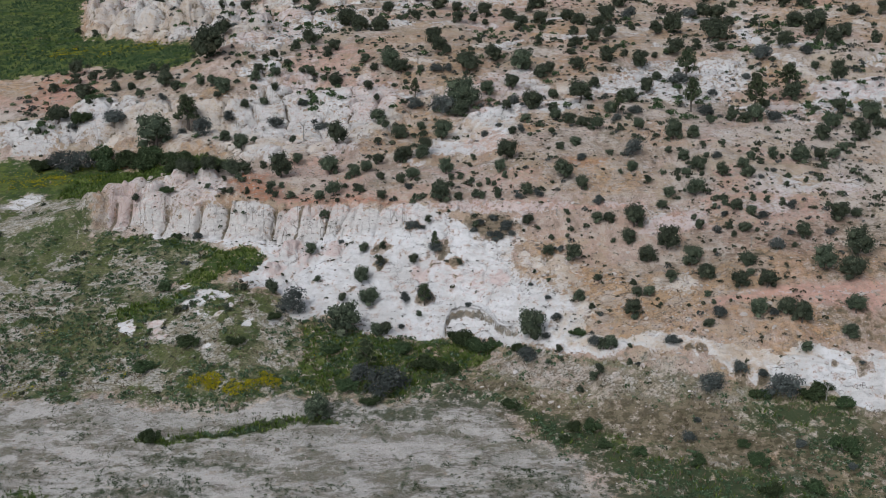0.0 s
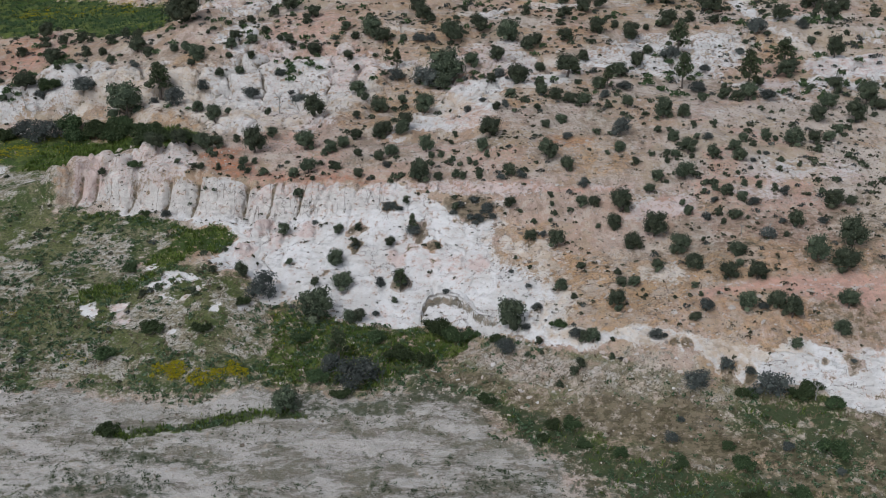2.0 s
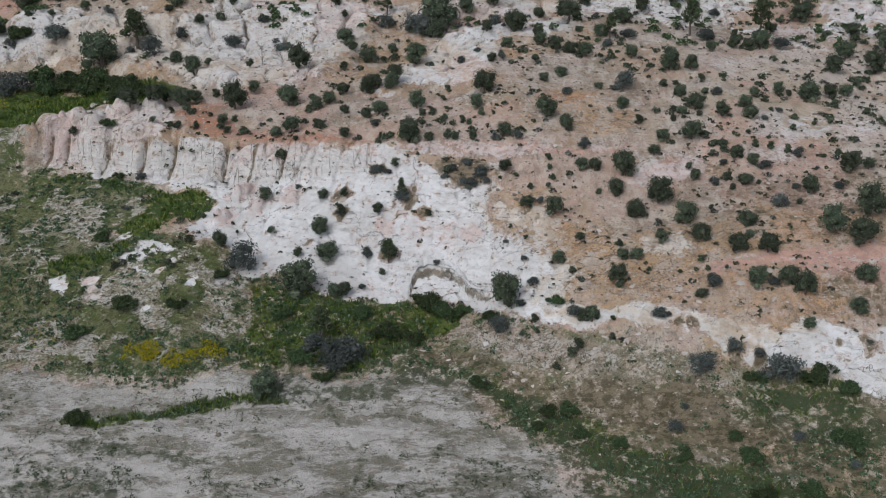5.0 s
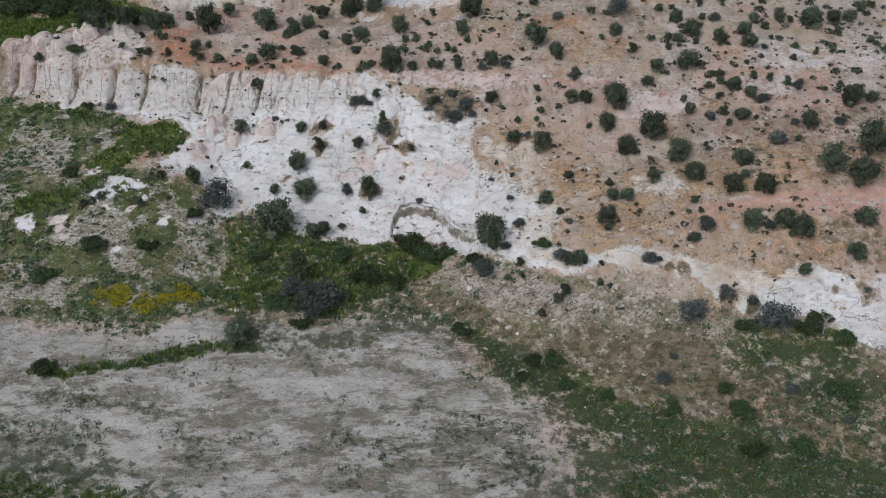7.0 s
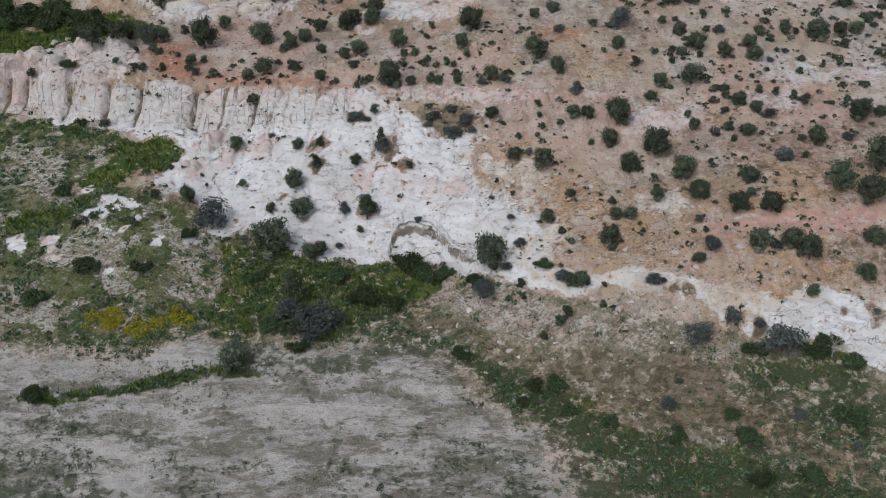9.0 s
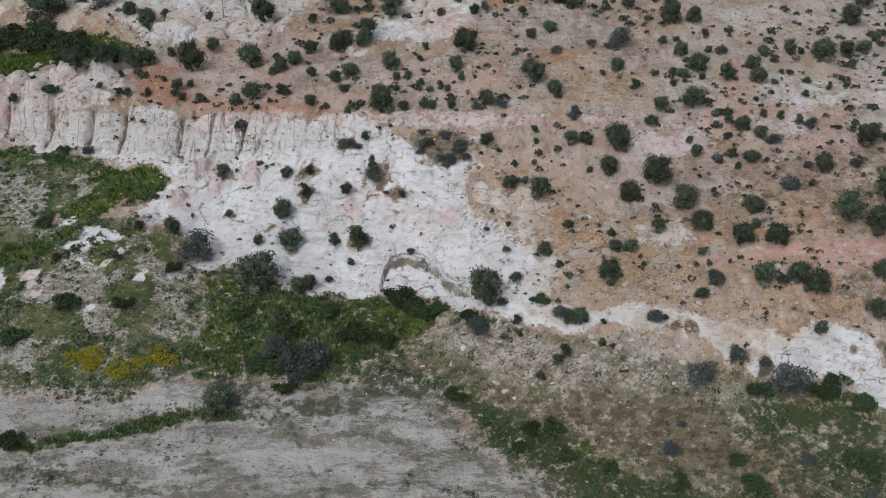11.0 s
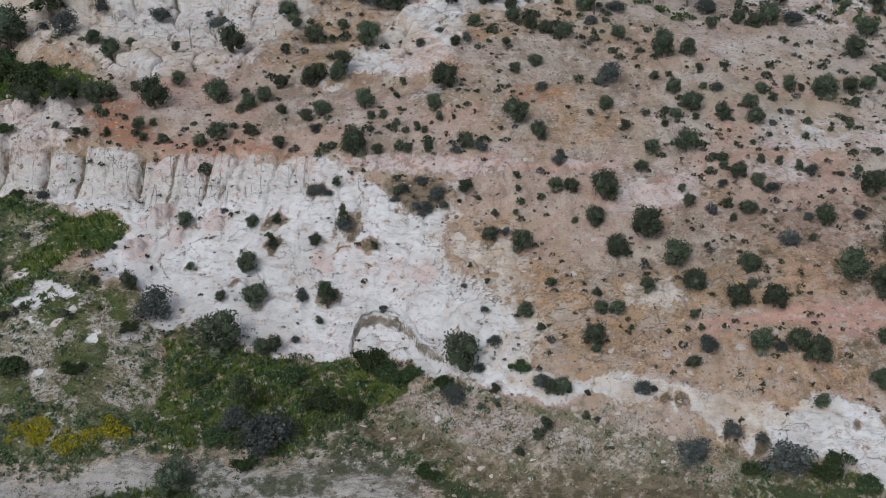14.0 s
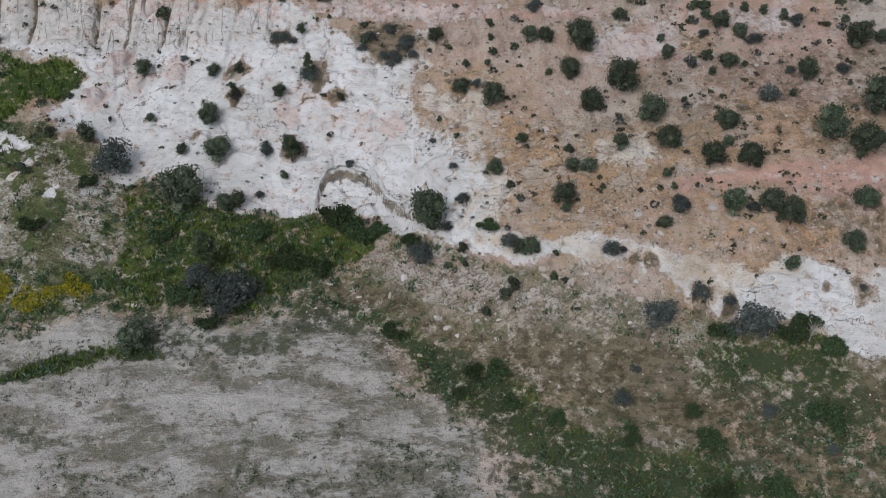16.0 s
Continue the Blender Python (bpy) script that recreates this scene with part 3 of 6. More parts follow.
OCHRE_A = [(-0.8, 17.0), (1.8, 13.8), (5.0, 11.8), (6.0, 5.5), (4.7, 1.7), (2.8, 4.2), (0.4, 7.6), (-1.1, 10.8), (-1.2, 14.3)]
OCHRE_B = [(4.7, 8.8), (10.0, 7.8), (12.2, -2.0), (16.6, -5.0), (24.5, -6.8), (26.3, -7.3), (19.5, -7.4), (16.4, -6.1), (5.8, -2.8), (4.9, 1.7)]
OCHRE_C = [(18.1, -2.1), (33.2, -3.9), (46.0, -4.6), (46.0, -9.5), (32.0, -8.5), (26.3, -6.9), (19.9, -5.6)]
PINK = [(18.0, 0.1), (22.4, -0.1), (34.1, -0.4), (46.0, -1.0), (46.0, -4.6), (33.2, -3.9), (22.0, -2.0), (18.1, -1.8)]
RED_LEFT = [(-77.5, 83.2), (-71.3, 84.6), (-68.4, 71.8), (-69.9, 65.1), (-75.6, 66.5), (-79.4, 77.7)]
PINK_KNOB = [(-52.4, 28.5), (-51.1, 33.2), (-47.9, 29.1), (-48.5, 26.8), (-49.8, 26.2), (-52.4, 26.5)]
LEDGE_LEFT = [(-78.0, 58.8), (-68.5, 60.7), (-64.2, 66.8), (-51.1, 59.6), (-44.0, 57.6), (-34.5, 61.1), (-26.0, 60.8), (-15.8, 60.7), (-14.8, 53.8), (-17.0, 46.8), (-24.1, 38.1), (-29.9, 36.7), (-42.5, 44.6), (-54.9, 53.0), (-63.5, 54.5), (-68.7, 52.5), (-76.0, 52.6)]
LEDGE_MID = [(-14.3, 33.6), (-10.7, 42.9), (-5.9, 50.8), (0.7, 53.7), (12.9, 53.3), (10.6, 48.0), (2.0, 48.5), (1.4, 39.9), (-1.2, 34.5), (-9.2, 36.9)]
LEDGE_RIGHT = [(21.1, 67.8), (34.3, 71.6), (42.1, 70.2), (40.3, 62.9), (32.6, 53.2), (22.3, 51.0), (16.1, 58.5)]
LEDGE_FAR_RIGHT = [(47.3, 60.5), (53.1, 62.3), (63.6, 58.4), (60.3, 50.4), (50.8, 51.1), (46.1, 54.0)]
GULLY_WHITE = [(49.0, 110.3), (49.4, 96.2), (44.9, 77.1), (50.8, 63.4), (46.5, 63.5), (42.9, 73.1), (42.8, 86.5)]
BLUFF = [(-91.7, 166.6), (-62.1, 146.8), (-42.6, 114.6), (-39.2, 90.4), (-44.4, 80.5), (-49.1, 80.3), (-53.3, 95.9), (-68.1, 106.1), (-79.4, 115.4), (-83.7, 132.1)]
UPPER_WHITE = [(-46.5, 133.7), (-29.8, 106.8), (-21.4, 107.5), (-15.3, 121.4), (8.0, 131.0), (26.7, 129.3), (29.5, 118.0), (6.8, 113.9), (-14.9, 100.7), (-29.8, 84.5), (-39.3, 71.6), (-48.3, 81.4), (-41.7, 100.5)]
SCREE = [(11.7, 5.2), (16.7, 4.3), (18.6, 1.0), (16.0, 0.1), (11.8, 2.2)]
ASH = [(25.2, 17.5), (32.8, 18.1), (31.3, 14.7), (27.6, 13.4), (24.2, 15.3)]
LEDGE_LINE = [(-12.8, 20.9), (-0.1, 19.7), (7.9, 19.1), (14.0, 18.0), (13.9, 17.1), (7.7, 17.7), (-0.2, 18.0), (-9.3, 19.2)]
HOLLOW = [(-6.7, 18.0), (-3.6, 18.2), (-1.3, 17.3), (-0.8, 16.0), (-2.9, 14.0), (-5.4, 14.5), (-6.5, 16.0)]
OUTCROP = [(13.0, 14.4), (16.0, 16.1), (21.0, 15.7), (20.7, 11.8), (17.9, 10.9), (13.3, 12.4)]
PALE_RIGHT = [(25.1, 22.2), (42.5, 24.9), (39.5, 16.3), (32.5, 17.1), (25.0, 19.0)]
TAN_FOOT = [(8.6, -15.3), (12.4, -12.1), (14.8, -11.3), (17.4, -12.8), (20.4, -14.6), (22.4, -16.8), (21.0, -19.6), (17.6, -19.8), (13.6, -17.9), (10.3, -16.4)]
DENSE = [(9.5, -19.8), (15.1, -21.6), (20.6, -22.4), (28.8, -24.0), (34, -24), (32, -34), (4, -34), (8.0, -25.0)]
TAN_CORNER = [(23.0, -21.5), (29.3, -19.0), (27.7, -24.1), (22.8, -23.6)]
GREEN_STRIPE = [(-5.2, -7.0), (-1.9, -9.1), (3.1, -12.7), (6.9, -15.7), (13.0, -19.2), (19.1, -21.3), (23.0, -22.8), (27.6, -24.4), (27.3, -25.2), (13.1, -25.1), (6.2, -20.5), (2.2, -16.8), (-2.1, -12.9)]
GREEN_FOOT = [(19.4, -11.7), (27.2, -12.0), (30.8, -14.0), (29.0, -20.0), (26.2, -19.3), (23.6, -15.7), (19.7, -16.8), (18.3, -15.1)]
MOSS = [(-62, -19), (-43, -20.5), (-38, -22.5), (-31, -24.5), (-22, -28), (-30, -36), (-62, -36)]
BAND_GREEN = [(-48.1, 7.7), (-45.3, 9.8), (-41.5, 10.6), (-39.8, 11.8), (-37.7, 11.4), (-39.9, 8.6), (-42.4, 7.2), (-45.5, 6.3), (-47.6, 5.8)]
FOOT_GREEN = [(-50.5, 25.3), (-46.3, 23.9), (-43.1, 23.2), (-39.1, 21.2), (-38.5, 19.6), (-42.7, 21.0), (-47.5, 23.1), (-50.1, 23.9)]
BANK_STRAW = [(-35.6, 0.7), (-30.3, 0.8), (-26.6, -0.0), (-27.3, -2.6), (-31.9, -2.6), (-34.2, -1.1)]
HEATH = [(-52.8, 24.8), (-48.7, 23.0), (-44.5, 21.0), (-42.7, 18.2), (-44.0, 16.0), (-42.2, 13.4), (-46.2, 13.0), (-50.1, 14.5)]
GREENING = [(2.7, -16.2), (5.4, -14.4), (7.0, -16.4), (10.5, -17.5), (15.3, -21.0), (21.7, -22.1), (28.8, -23.5), (32.6, -28.3), (23.8, -37.2), (2.7, -37.1), (2.7, -29.0), (4.4, -23.2), (2.6, -19.3)]
BARE_SPOT = [(5.9, -19.5), (9.4, -18.7), (10.4, -21.0), (9.3, -22.7), (6.6, -22.9)]
OLIVE_STREAK = [(-41.5, -15.6), (-36.0, -15.7), (-32.2, -16.3), (-28.1, -16.2), (-22.8, -18.0), (-27.4, -17.7), (-32.9, -17.3), (-38.5, -16.6)]
PALE_A = [(-41.1, -17.0), (-34.3, -17.3), (-28.3, -17.8), (-27.7, -18.6), (-33.8, -19.3), (-40.4, -19.5)]
PALE_B = [(-43.7, -7.7), (-36.3, -8.4), (-26.6, -7.9), (-24.9, -6.0), (-24.0, -9.6), (-33.4, -10.6), (-42.5, -12.2)]
PALE_C = [(-33.8, -13.4), (-28.3, -12.5), (-22.2, -11.7), (-19.7, -12.5), (-23.3, -14.0), (-26.5, -15.0), (-32.5, -15.2)]
CREAM = [(1.3, -1.3), (5.9, -2.6), (10.6, -4.8), (15.4, -5.9), (19.7, -6.6), (24.9, -7.6), (27.2, -8.3), (22.2, -9.7), (17.4, -8.8), (14.7, -7.2), (10.0, -6.1), (5.8, -4.6)]
PALE_SAND = [(21.2, 34.0), (38.2, 43.7), (54.9, 44.0), (44.6, 16.5), (33.7, 16.9), (25.6, 19.3), (18.5, 19.1), (17.9, 26.1)]
BROWN_SLOPE = [(20.7, 15.1), (28.5, 12.3), (40.1, 15.5), (43.6, 10.6), (39.6, -0.7), (26.4, 0.0), (19.9, 5.0)]
WHITE_LINE = [(20.9, 0.0), (26.1, -1.3), (31.3, -1.2), (38.2, -1.9), (38.1, -2.4), (31.2, -1.6), (26.1, -1.8), (20.8, -0.5)]
CREAM_EDGE = [(-1.5, 17.8), (-0.3, 12.5), (2.0, 11.1), (5.3, 10.7), (6.3, 6.3), (4.7, 3.5), (6.3, -1.0), (4.2, -2.3), (3.2, 0.1), (4.0, 3.7), (1.4, 7.4), (-1.0, 11.4)]
BARE_BANK = [(-39.7, 5.4), (-29.5, 6.0), (-25.1, 4.7), (-28.4, 1.7), (-33.6, 1.8), (-39.6, 1.8)]
MOSSY = [(-43.1, -19.4), (-35.1, -19.5), (-25.4, -21.8), (-21.9, -27.4), (-25.0, -30.9), (-39.7, -30.2)]
HEATH_LOW = [(-66.5, 15.6), (-56.8, 16.7), (-49.9, 13.4), (-48.2, 9.4), (-53.7, 8.5), (-63.4, 6.9)]
CLAY_TONGUE = [(-61.0, 3.6), (-51.7, 1.4), (-45.0, -1.1), (-36.8, -3.1), (-35.8, -5.6), (-45.2, -5.2), (-59.1, -1.9)]
TAN_HILL = [(-69.1, 26.7), (-65.8, 39.1), (-57.2, 36.5), (-53.6, 27.0), (-59.6, 26.9), (-64.2, 25.2)]
GREEN_CORNER = [(16.9, -15.2), (23.7, -14.2), (31.7, -13.8), (33.7, -21.3), (22.6, -22.0), (19.5, -18.1)]
DARK_OCHRE = [(27.1, -3.9), (34.1, -3.6), (38.1, -5.6), (37.0, -9.5), (31.1, -8.1), (27.2, -5.9)]
MIXED = [(-23.5, -4.2), (-10.4, -3.2), (-3.0, -7.4), (1.8, -11.3), (-12.7, -10.7), (-23.9, -10.0)]
# small bare patches of pale rock and clay: x, y, radius
BARE = [(-66.7, 38.1, 2.2), (-67.7, 36.5, 1.6), (-65.6, 39.0, 1.2), (-42.1, 5.5, 0.9), (-41.4, 5.8, 0.7), (-41.6, 4.5, 0.6), (-40.9, 3.4, 0.7), (-41.8, 3.6, 0.4), (-39.9, 12.3, 0.8), (-39.7, 13.2, 0.5), (-31.3, 3.9, 0.7), (-30.9, 4.4, 0.5), (-28.5, 4.5, 0.8), (-27.7, 5.4, 0.8), (-35.4, 1.0, 0.7), (-43.5, 2.6, 0.5), (-39.1, -2.8, 0.8), (-37.8, -2.5, 0.6), (-36.5, -5.1, 0.6), (-34.0, 3.6, 0.5), (-23.5, -4.9, 0.8), (-17.4, -8.6, 1.0), (-20.5, -12.5, 1.2), (-13.2, -13.9, 0.9), (-11.9, -17.0, 0.8), (-6.9, -25.7, 1.3), (-22.6, 17.2, 0.9), (-37.2, 20.4, 0.9), (-33.5, -3.4, 0.8), (-28.3, -6.0, 0.7)]
# great rounded blocks of the far bluff: x, y, radius, height
BLUFF_BLOCKS = [(-77.7, 124.0, 4.6, 4.5), (-70.1, 114.6, 3.0, 3.6), (-65.0, 114.5, 4.0, 4.6), (-57.9, 108.8, 3.8, 4.4), (-77.6, 134.8, 4.0, 2.5), (-70.2, 128.9, 4.0, 2.5), (-63.7, 126.4, 4.0, 2.5), (-48.4, 97.5, 3.0, 1.6), (-41.7, 84.0, 3.2, 1.4), (-42.8, 75.8, 3.0, 1.2), (-36.2, 104.1, 3.4, 1.5), (-40.2, 94.5, 3.0, 1.2)]
# the arched lip's line
LIP_X = [-9.9, -9.6, -9.0, -7.9, -6.9, -5.8, -4.7, -4.0, -3.0, -2.0]
LIP_Y = [4.0, 5.4, 6.3, 6.6, 6.1, 5.5, 4.2, 2.8, 1.8, 0.6]
# rounded knobs of rock: x, y, radius, height
DOMES = [(-52.5, 31, 1.9, 1.6), (-49.5, 32, 1.6, 1.5), (-47, 29.5, 1.7, 1.0), (-43.8, 32.5, 1.9, 1.5), (-40.3, 32.8, 1.6, 1.1), (-46.2, 27.8, 2.0, 0.8), (-42, 27.2, 1.6, 0.7), (-38.6, 26.4, 1.4, 0.6), (-54.5, 28.2, 1.6, 1.6), (-35.6, 26.2, 1.2, 0.4),
         (-28.2, 19.0, 1.0, 1.1), (-29.0, 18.3, 0.7, 0.8), (-29.9, 15.2, 0.9, 0.9), (-30.6, 14.6, 0.6, 0.7), (-26.3, 16.2, 0.8, 0.8), (-22.5, 16.5, 0.7, 0.5), (-19.8, 9.6, 1.1, 0.7)]
# soil pockets on the slab: x, y, radius
POCKETS = [(-9.9, 14.1, 1.3), (-8.6, 12.4, 0.9), (-17.0, 15.7, 1.1), (-17.1, 13.4, 0.9), (-12.0, 8.3, 1.0), (-20.3, 9.9, 0.6), (-13.6, 17.8, 1.0), (19.3, -9.9, 0.9), (21.2, -10.2, 0.8), (30.9, -9.8, 0.9), (15.7, -7.2, 0.6), (14.5, -6.9, 0.5), (28.4, -9.3, 0.4), (2.0, 10.7, 0.6), (-3.7, 15.1, 0.7)]


# clefts that part the cliff into buttresses, along x
CLEFTS = [-51.9, -49.7, -44.7, -40.2, -37.0, -30.9, -27.9, -24.4]


def cleft(x):
    """How far the next cleft is."""
    return np.min([np.abs(x + 0.25 * rough(x, 0 * x, 0.9, 76) - at) for at in CLEFTS], 0)


def flutes(x):
    """How far the cliff face stands back, along the cliff: broad buttresses between deep clefts, then close flutings."""
    near = cleft(x)
    u = x + 0.6 * rough(x, 0 * x, 1.9, 71)
    narrow = 1 - np.abs(np.sin(u * 1.9 + 2.6 * rough(x, 0 * x, 4.0, 74)))
    west = 1 - ramp(x, -31, -27)
    return (1.0 * np.exp(-near / 0.28) + 0.5 * np.exp(-near / 1.1)) * (0.35 + 0.65 * west) + 0.34 * narrow ** 6 * ramp(x, -32, -29) * (0.6 + 0.4 * rough(x, 0 * x, 2.6, 75)) + 0.35 * rough(x, 0 * x, 3.1, 73)


def rock_cover(x, y):
    ragged = ramp(x, -6, 0) * ramp(y, 0, 4)
    rock = ((1 - ragged) * inside(x, y, SLAB, 0.9, 1.3, 5) + ragged * inside(x + 2.2 * fbm(x, y, 5.0, 65, 3), y + 1.5 * fbm(x, y, 5.0, 66, 3), SLAB, 3.6, 1.8, 5)) * (1 - 0.2 * ramp(inside(x, y, OCHRE_A, 2.2, 1.5, 7), 0.1, 0.7))
    for ring, soft, warp, much in ((KNOBS, 0.8, 1.0, 0.66), (STRIP, 0.6, 0.8, 1.0), (POOL, 0.7, 1.0, 0.85 - 0.9 * ramp(fbm(x, y, 1.7, 13, 3), 0.0, 0.3)), (PAN, 0.6, 0.5, 0.9), (LEDGE_LEFT, 1.8, 2.0, 0.76),
                                   (LEDGE_MID, 1.4, 1.8, 0.9), (LEDGE_RIGHT, 2.0, 2.5, 0.64), (LEDGE_FAR_RIGHT, 1.2, 1.5, 1.0), (GULLY_WHITE, 2.0, 2.0, 0.8),
                                   (BLUFF, 1.5, 2.5, 0.75), (UPPER_WHITE, 3.0, 3.0, 0.58), (ASH, 1.2, 1.2, 0.56), (LEDGE_LINE, 0.6, 0.8, 0.6),
                                   (OUTCROP, 1.2, 1.2, 0.7), (PALE_RIGHT, 2.0, 2.0, 0.5), (WHITE_LINE, 0.5, 0.8, 0.62), (SCREE, 1.0, 1.2, 0.56), (CREAM_EDGE, 1.6, 1.8, 0.85)):
        rock = np.maximum(rock, much * inside(x, y, ring, soft, warp, 5))
    # bedrock that shows through the soil of the upper slopes in long shelves
    shelf = ramp(fbm(x * 0.55, y * 1.25, 7.0, 47, 4), 0.18, 0.5) * ramp(y, 2, 12) * (0.30 + 0.32 * ramp(y, 38, 52))
    rock = np.maximum(rock, shelf)
    rock = rock * (1 - 0.8 * inside(x, y, HOLLOW, 0.8, 0.8, 6))
    for px_, py_, r in BARE[:15]:
        rock = np.maximum(rock, 0.8 * spot(x, y, px_, py_, 0.6 * r, 1.0, 0.35, 12, 0.75))
    for px_, py_, r in POCKETS:
        rock = rock * (1 - 0.75 * spot(x, y, px_, py_, r, 0.6, 0.25, 8))
    return rock


def height(x, y, rock=None):
    x, y = np.asarray(x, float), np.asarray(y, float)
    rock = rock_cover(x, y) if rock is None else rock
    foot, top = line_at(5, x), line_at(6, x)
    fluted = (1 - ramp(x, -8, 4)) * ramp(x, -58, -52) * ramp(y, foot - 2.0, foot + 0.6) * (1 - ramp(y, top - 0.3, top + 2.2))
    z = base_height(x, y - fluted * flutes(x - 0.22 * (y - foot)))
    near = ramp(y, -40, -20) * (1 - ramp(y, 170, 260))
    z = z + 0.55 * fbm(x, y, 9.0, 21, 3) * near
    # knobs and pinnacles at the west end of the cliff
    knob = inside(x, y, KNOBS, 1.5, 1.0, 9)
    z = z + knob * (0.5 * np.maximum(0, fbm(x, y, 3.4, 61, 2) + 0.25))
    for kx, ky, r, tall in DOMES:
        z = z + tall * hump(x, y, kx, ky, r, 2, 0.25, 0.9, 62)
    bluff = np.maximum(0.4 * inside(x, y, BLUFF, 2.5, 2.0, 9), 0.5 * inside(x, y, LEDGE_LEFT, 2.0, 2.0, 9))
    z = z + 0.7 * inside(x, y, BLUFF, 1.6, 2.0, 9) * ramp(y, 84, 92) + 0.5 * inside(x, y, LEDGE_LEFT, 0.7, 1.5, 9)
    z = z + bluff * (1.5 * np.abs(fbm(x, y, 7.0, 63, 3)) + 0.5)
    z = z + 0.4 * inside(x, y, LEDGE_MID, 1.0, 1.5, 9) + 0.9 * inside(x, y, LEDGE_FAR_RIGHT, 1.2, 1.5, 9)
    # bedding: rock breaks into low steps
    ledge = z / 0.62 + 0.9 * fbm(x, y, 7.0, 31, 3)
    part = ledge - np.floor(ledge)
    # joints: ledges and bluffs split into blocks, the cliff into upright ribs
    high = ramp(y, 34, 42) * ramp(rock, 0.3, 0.5)
    wx, wy = x + 0.5 * fbm(x, y, 1.7, 81, 2), y + 0.5 * fbm(x, y, 1.7, 82, 2)
    gap, own = blocks(wx * 0.5, wy, 2.3, 83)
    z = z + high * (0.9 * (own - 0.4) - 1.0 * np.exp(-((gap / 0.2) ** 2)))
    gap, own = blocks(wx * 0.8, wy, 4.2, 86)
    z = z + inside(x, y, BLUFF, 1.0, 1.0, 9) * (1.2 * (own - 0.4) + 0.5 * np.minimum(gap, 1.2) - 1.2 * np.exp(-((gap / 0.5) ** 2)))
    for bx, by, r, tall in BLUFF_BLOCKS:
        z = z + 0.72 * tall * hump(x, y, bx, by, r, 2.4, 0.12, 2.0, 87)
    gap, own = blocks(wx - 0.25 * y, wy * 0.2, 2.5, 89)
    face = fluted * (0.35 + 0.65 * ramp(x, -34, -29)) * (1 - ramp(x, -20, -8))
    z = z + face * (0.35 * (own - 0.5) + 0.2 * np.minimum(gap, 0.6) - 0.7 * np.exp(-((gap / 0.09) ** 2)))
    gap, own = blocks(wx * 0.7, wy, 1.1, 92)
    shale = (1 - ramp(y, 34, 40)) * np.maximum(inside(x, y, LEDGE_LINE, 0.5, 0.5, 9), np.maximum(np.maximum(inside(x, y, SCREE, 1.0, 1.0, 9), 0.7 * inside(x, y, CREAM_EDGE, 1.0, 1.0, 9)), 0.8 * inside(x, y, OUTCROP, 0.8, 0.8, 9)))
    shale = np.maximum(shale, 0.55 * inside(x, y, OCHRE_B, 1.0, 1.0, 9) * ramp(fbm(x, y, 3.0, 95, 2), -0.2, 0.2))
    z = z + shale * (0.35 * (own - 0.3) - 0.35 * np.exp(-((gap / 0.1) ** 2)))
    z = z + rock * 0.62 * (0.3 + 0.4 * ramp(y, 36, 46)) * (ramp(part, 0.34, 0.66) - part)
    z = z + rock * (0.15 * fbm(x, y, 2.6, 33, 3) - 0.26 * np.maximum(0, 0.12 - np.abs(fbm(x, y, 3.3, 35, 2))) / 0.12)
    # the hollow with the arched lip at the slab's foot
    crest = np.interp(x, LIP_X, LIP_Y)
    within = ramp(x, -9.95, -9.7) * (1 - ramp(x, -2.6, -1.8))
    z = z - within * ramp(crest - y, -0.15, 0.45) * (1 - ramp(crest - y, 0.6, 3.2)) * 0.6
    # the steep toe under the slab and the strip
    z = z + (1 - rock) * 0.14 * fbm(x, y, 1.1, 36, 3) * near
    # shallow gullies down the slope
    gully = np.maximum(0, 0.16 - np.abs(fbm(x + 0.35 * y, 0.35 * y, 9.0, 37, 2))) / 0.16
    z = z - (1 - rock) * 0.12 * gully * ramp(y, 0, 8) * near
    return z


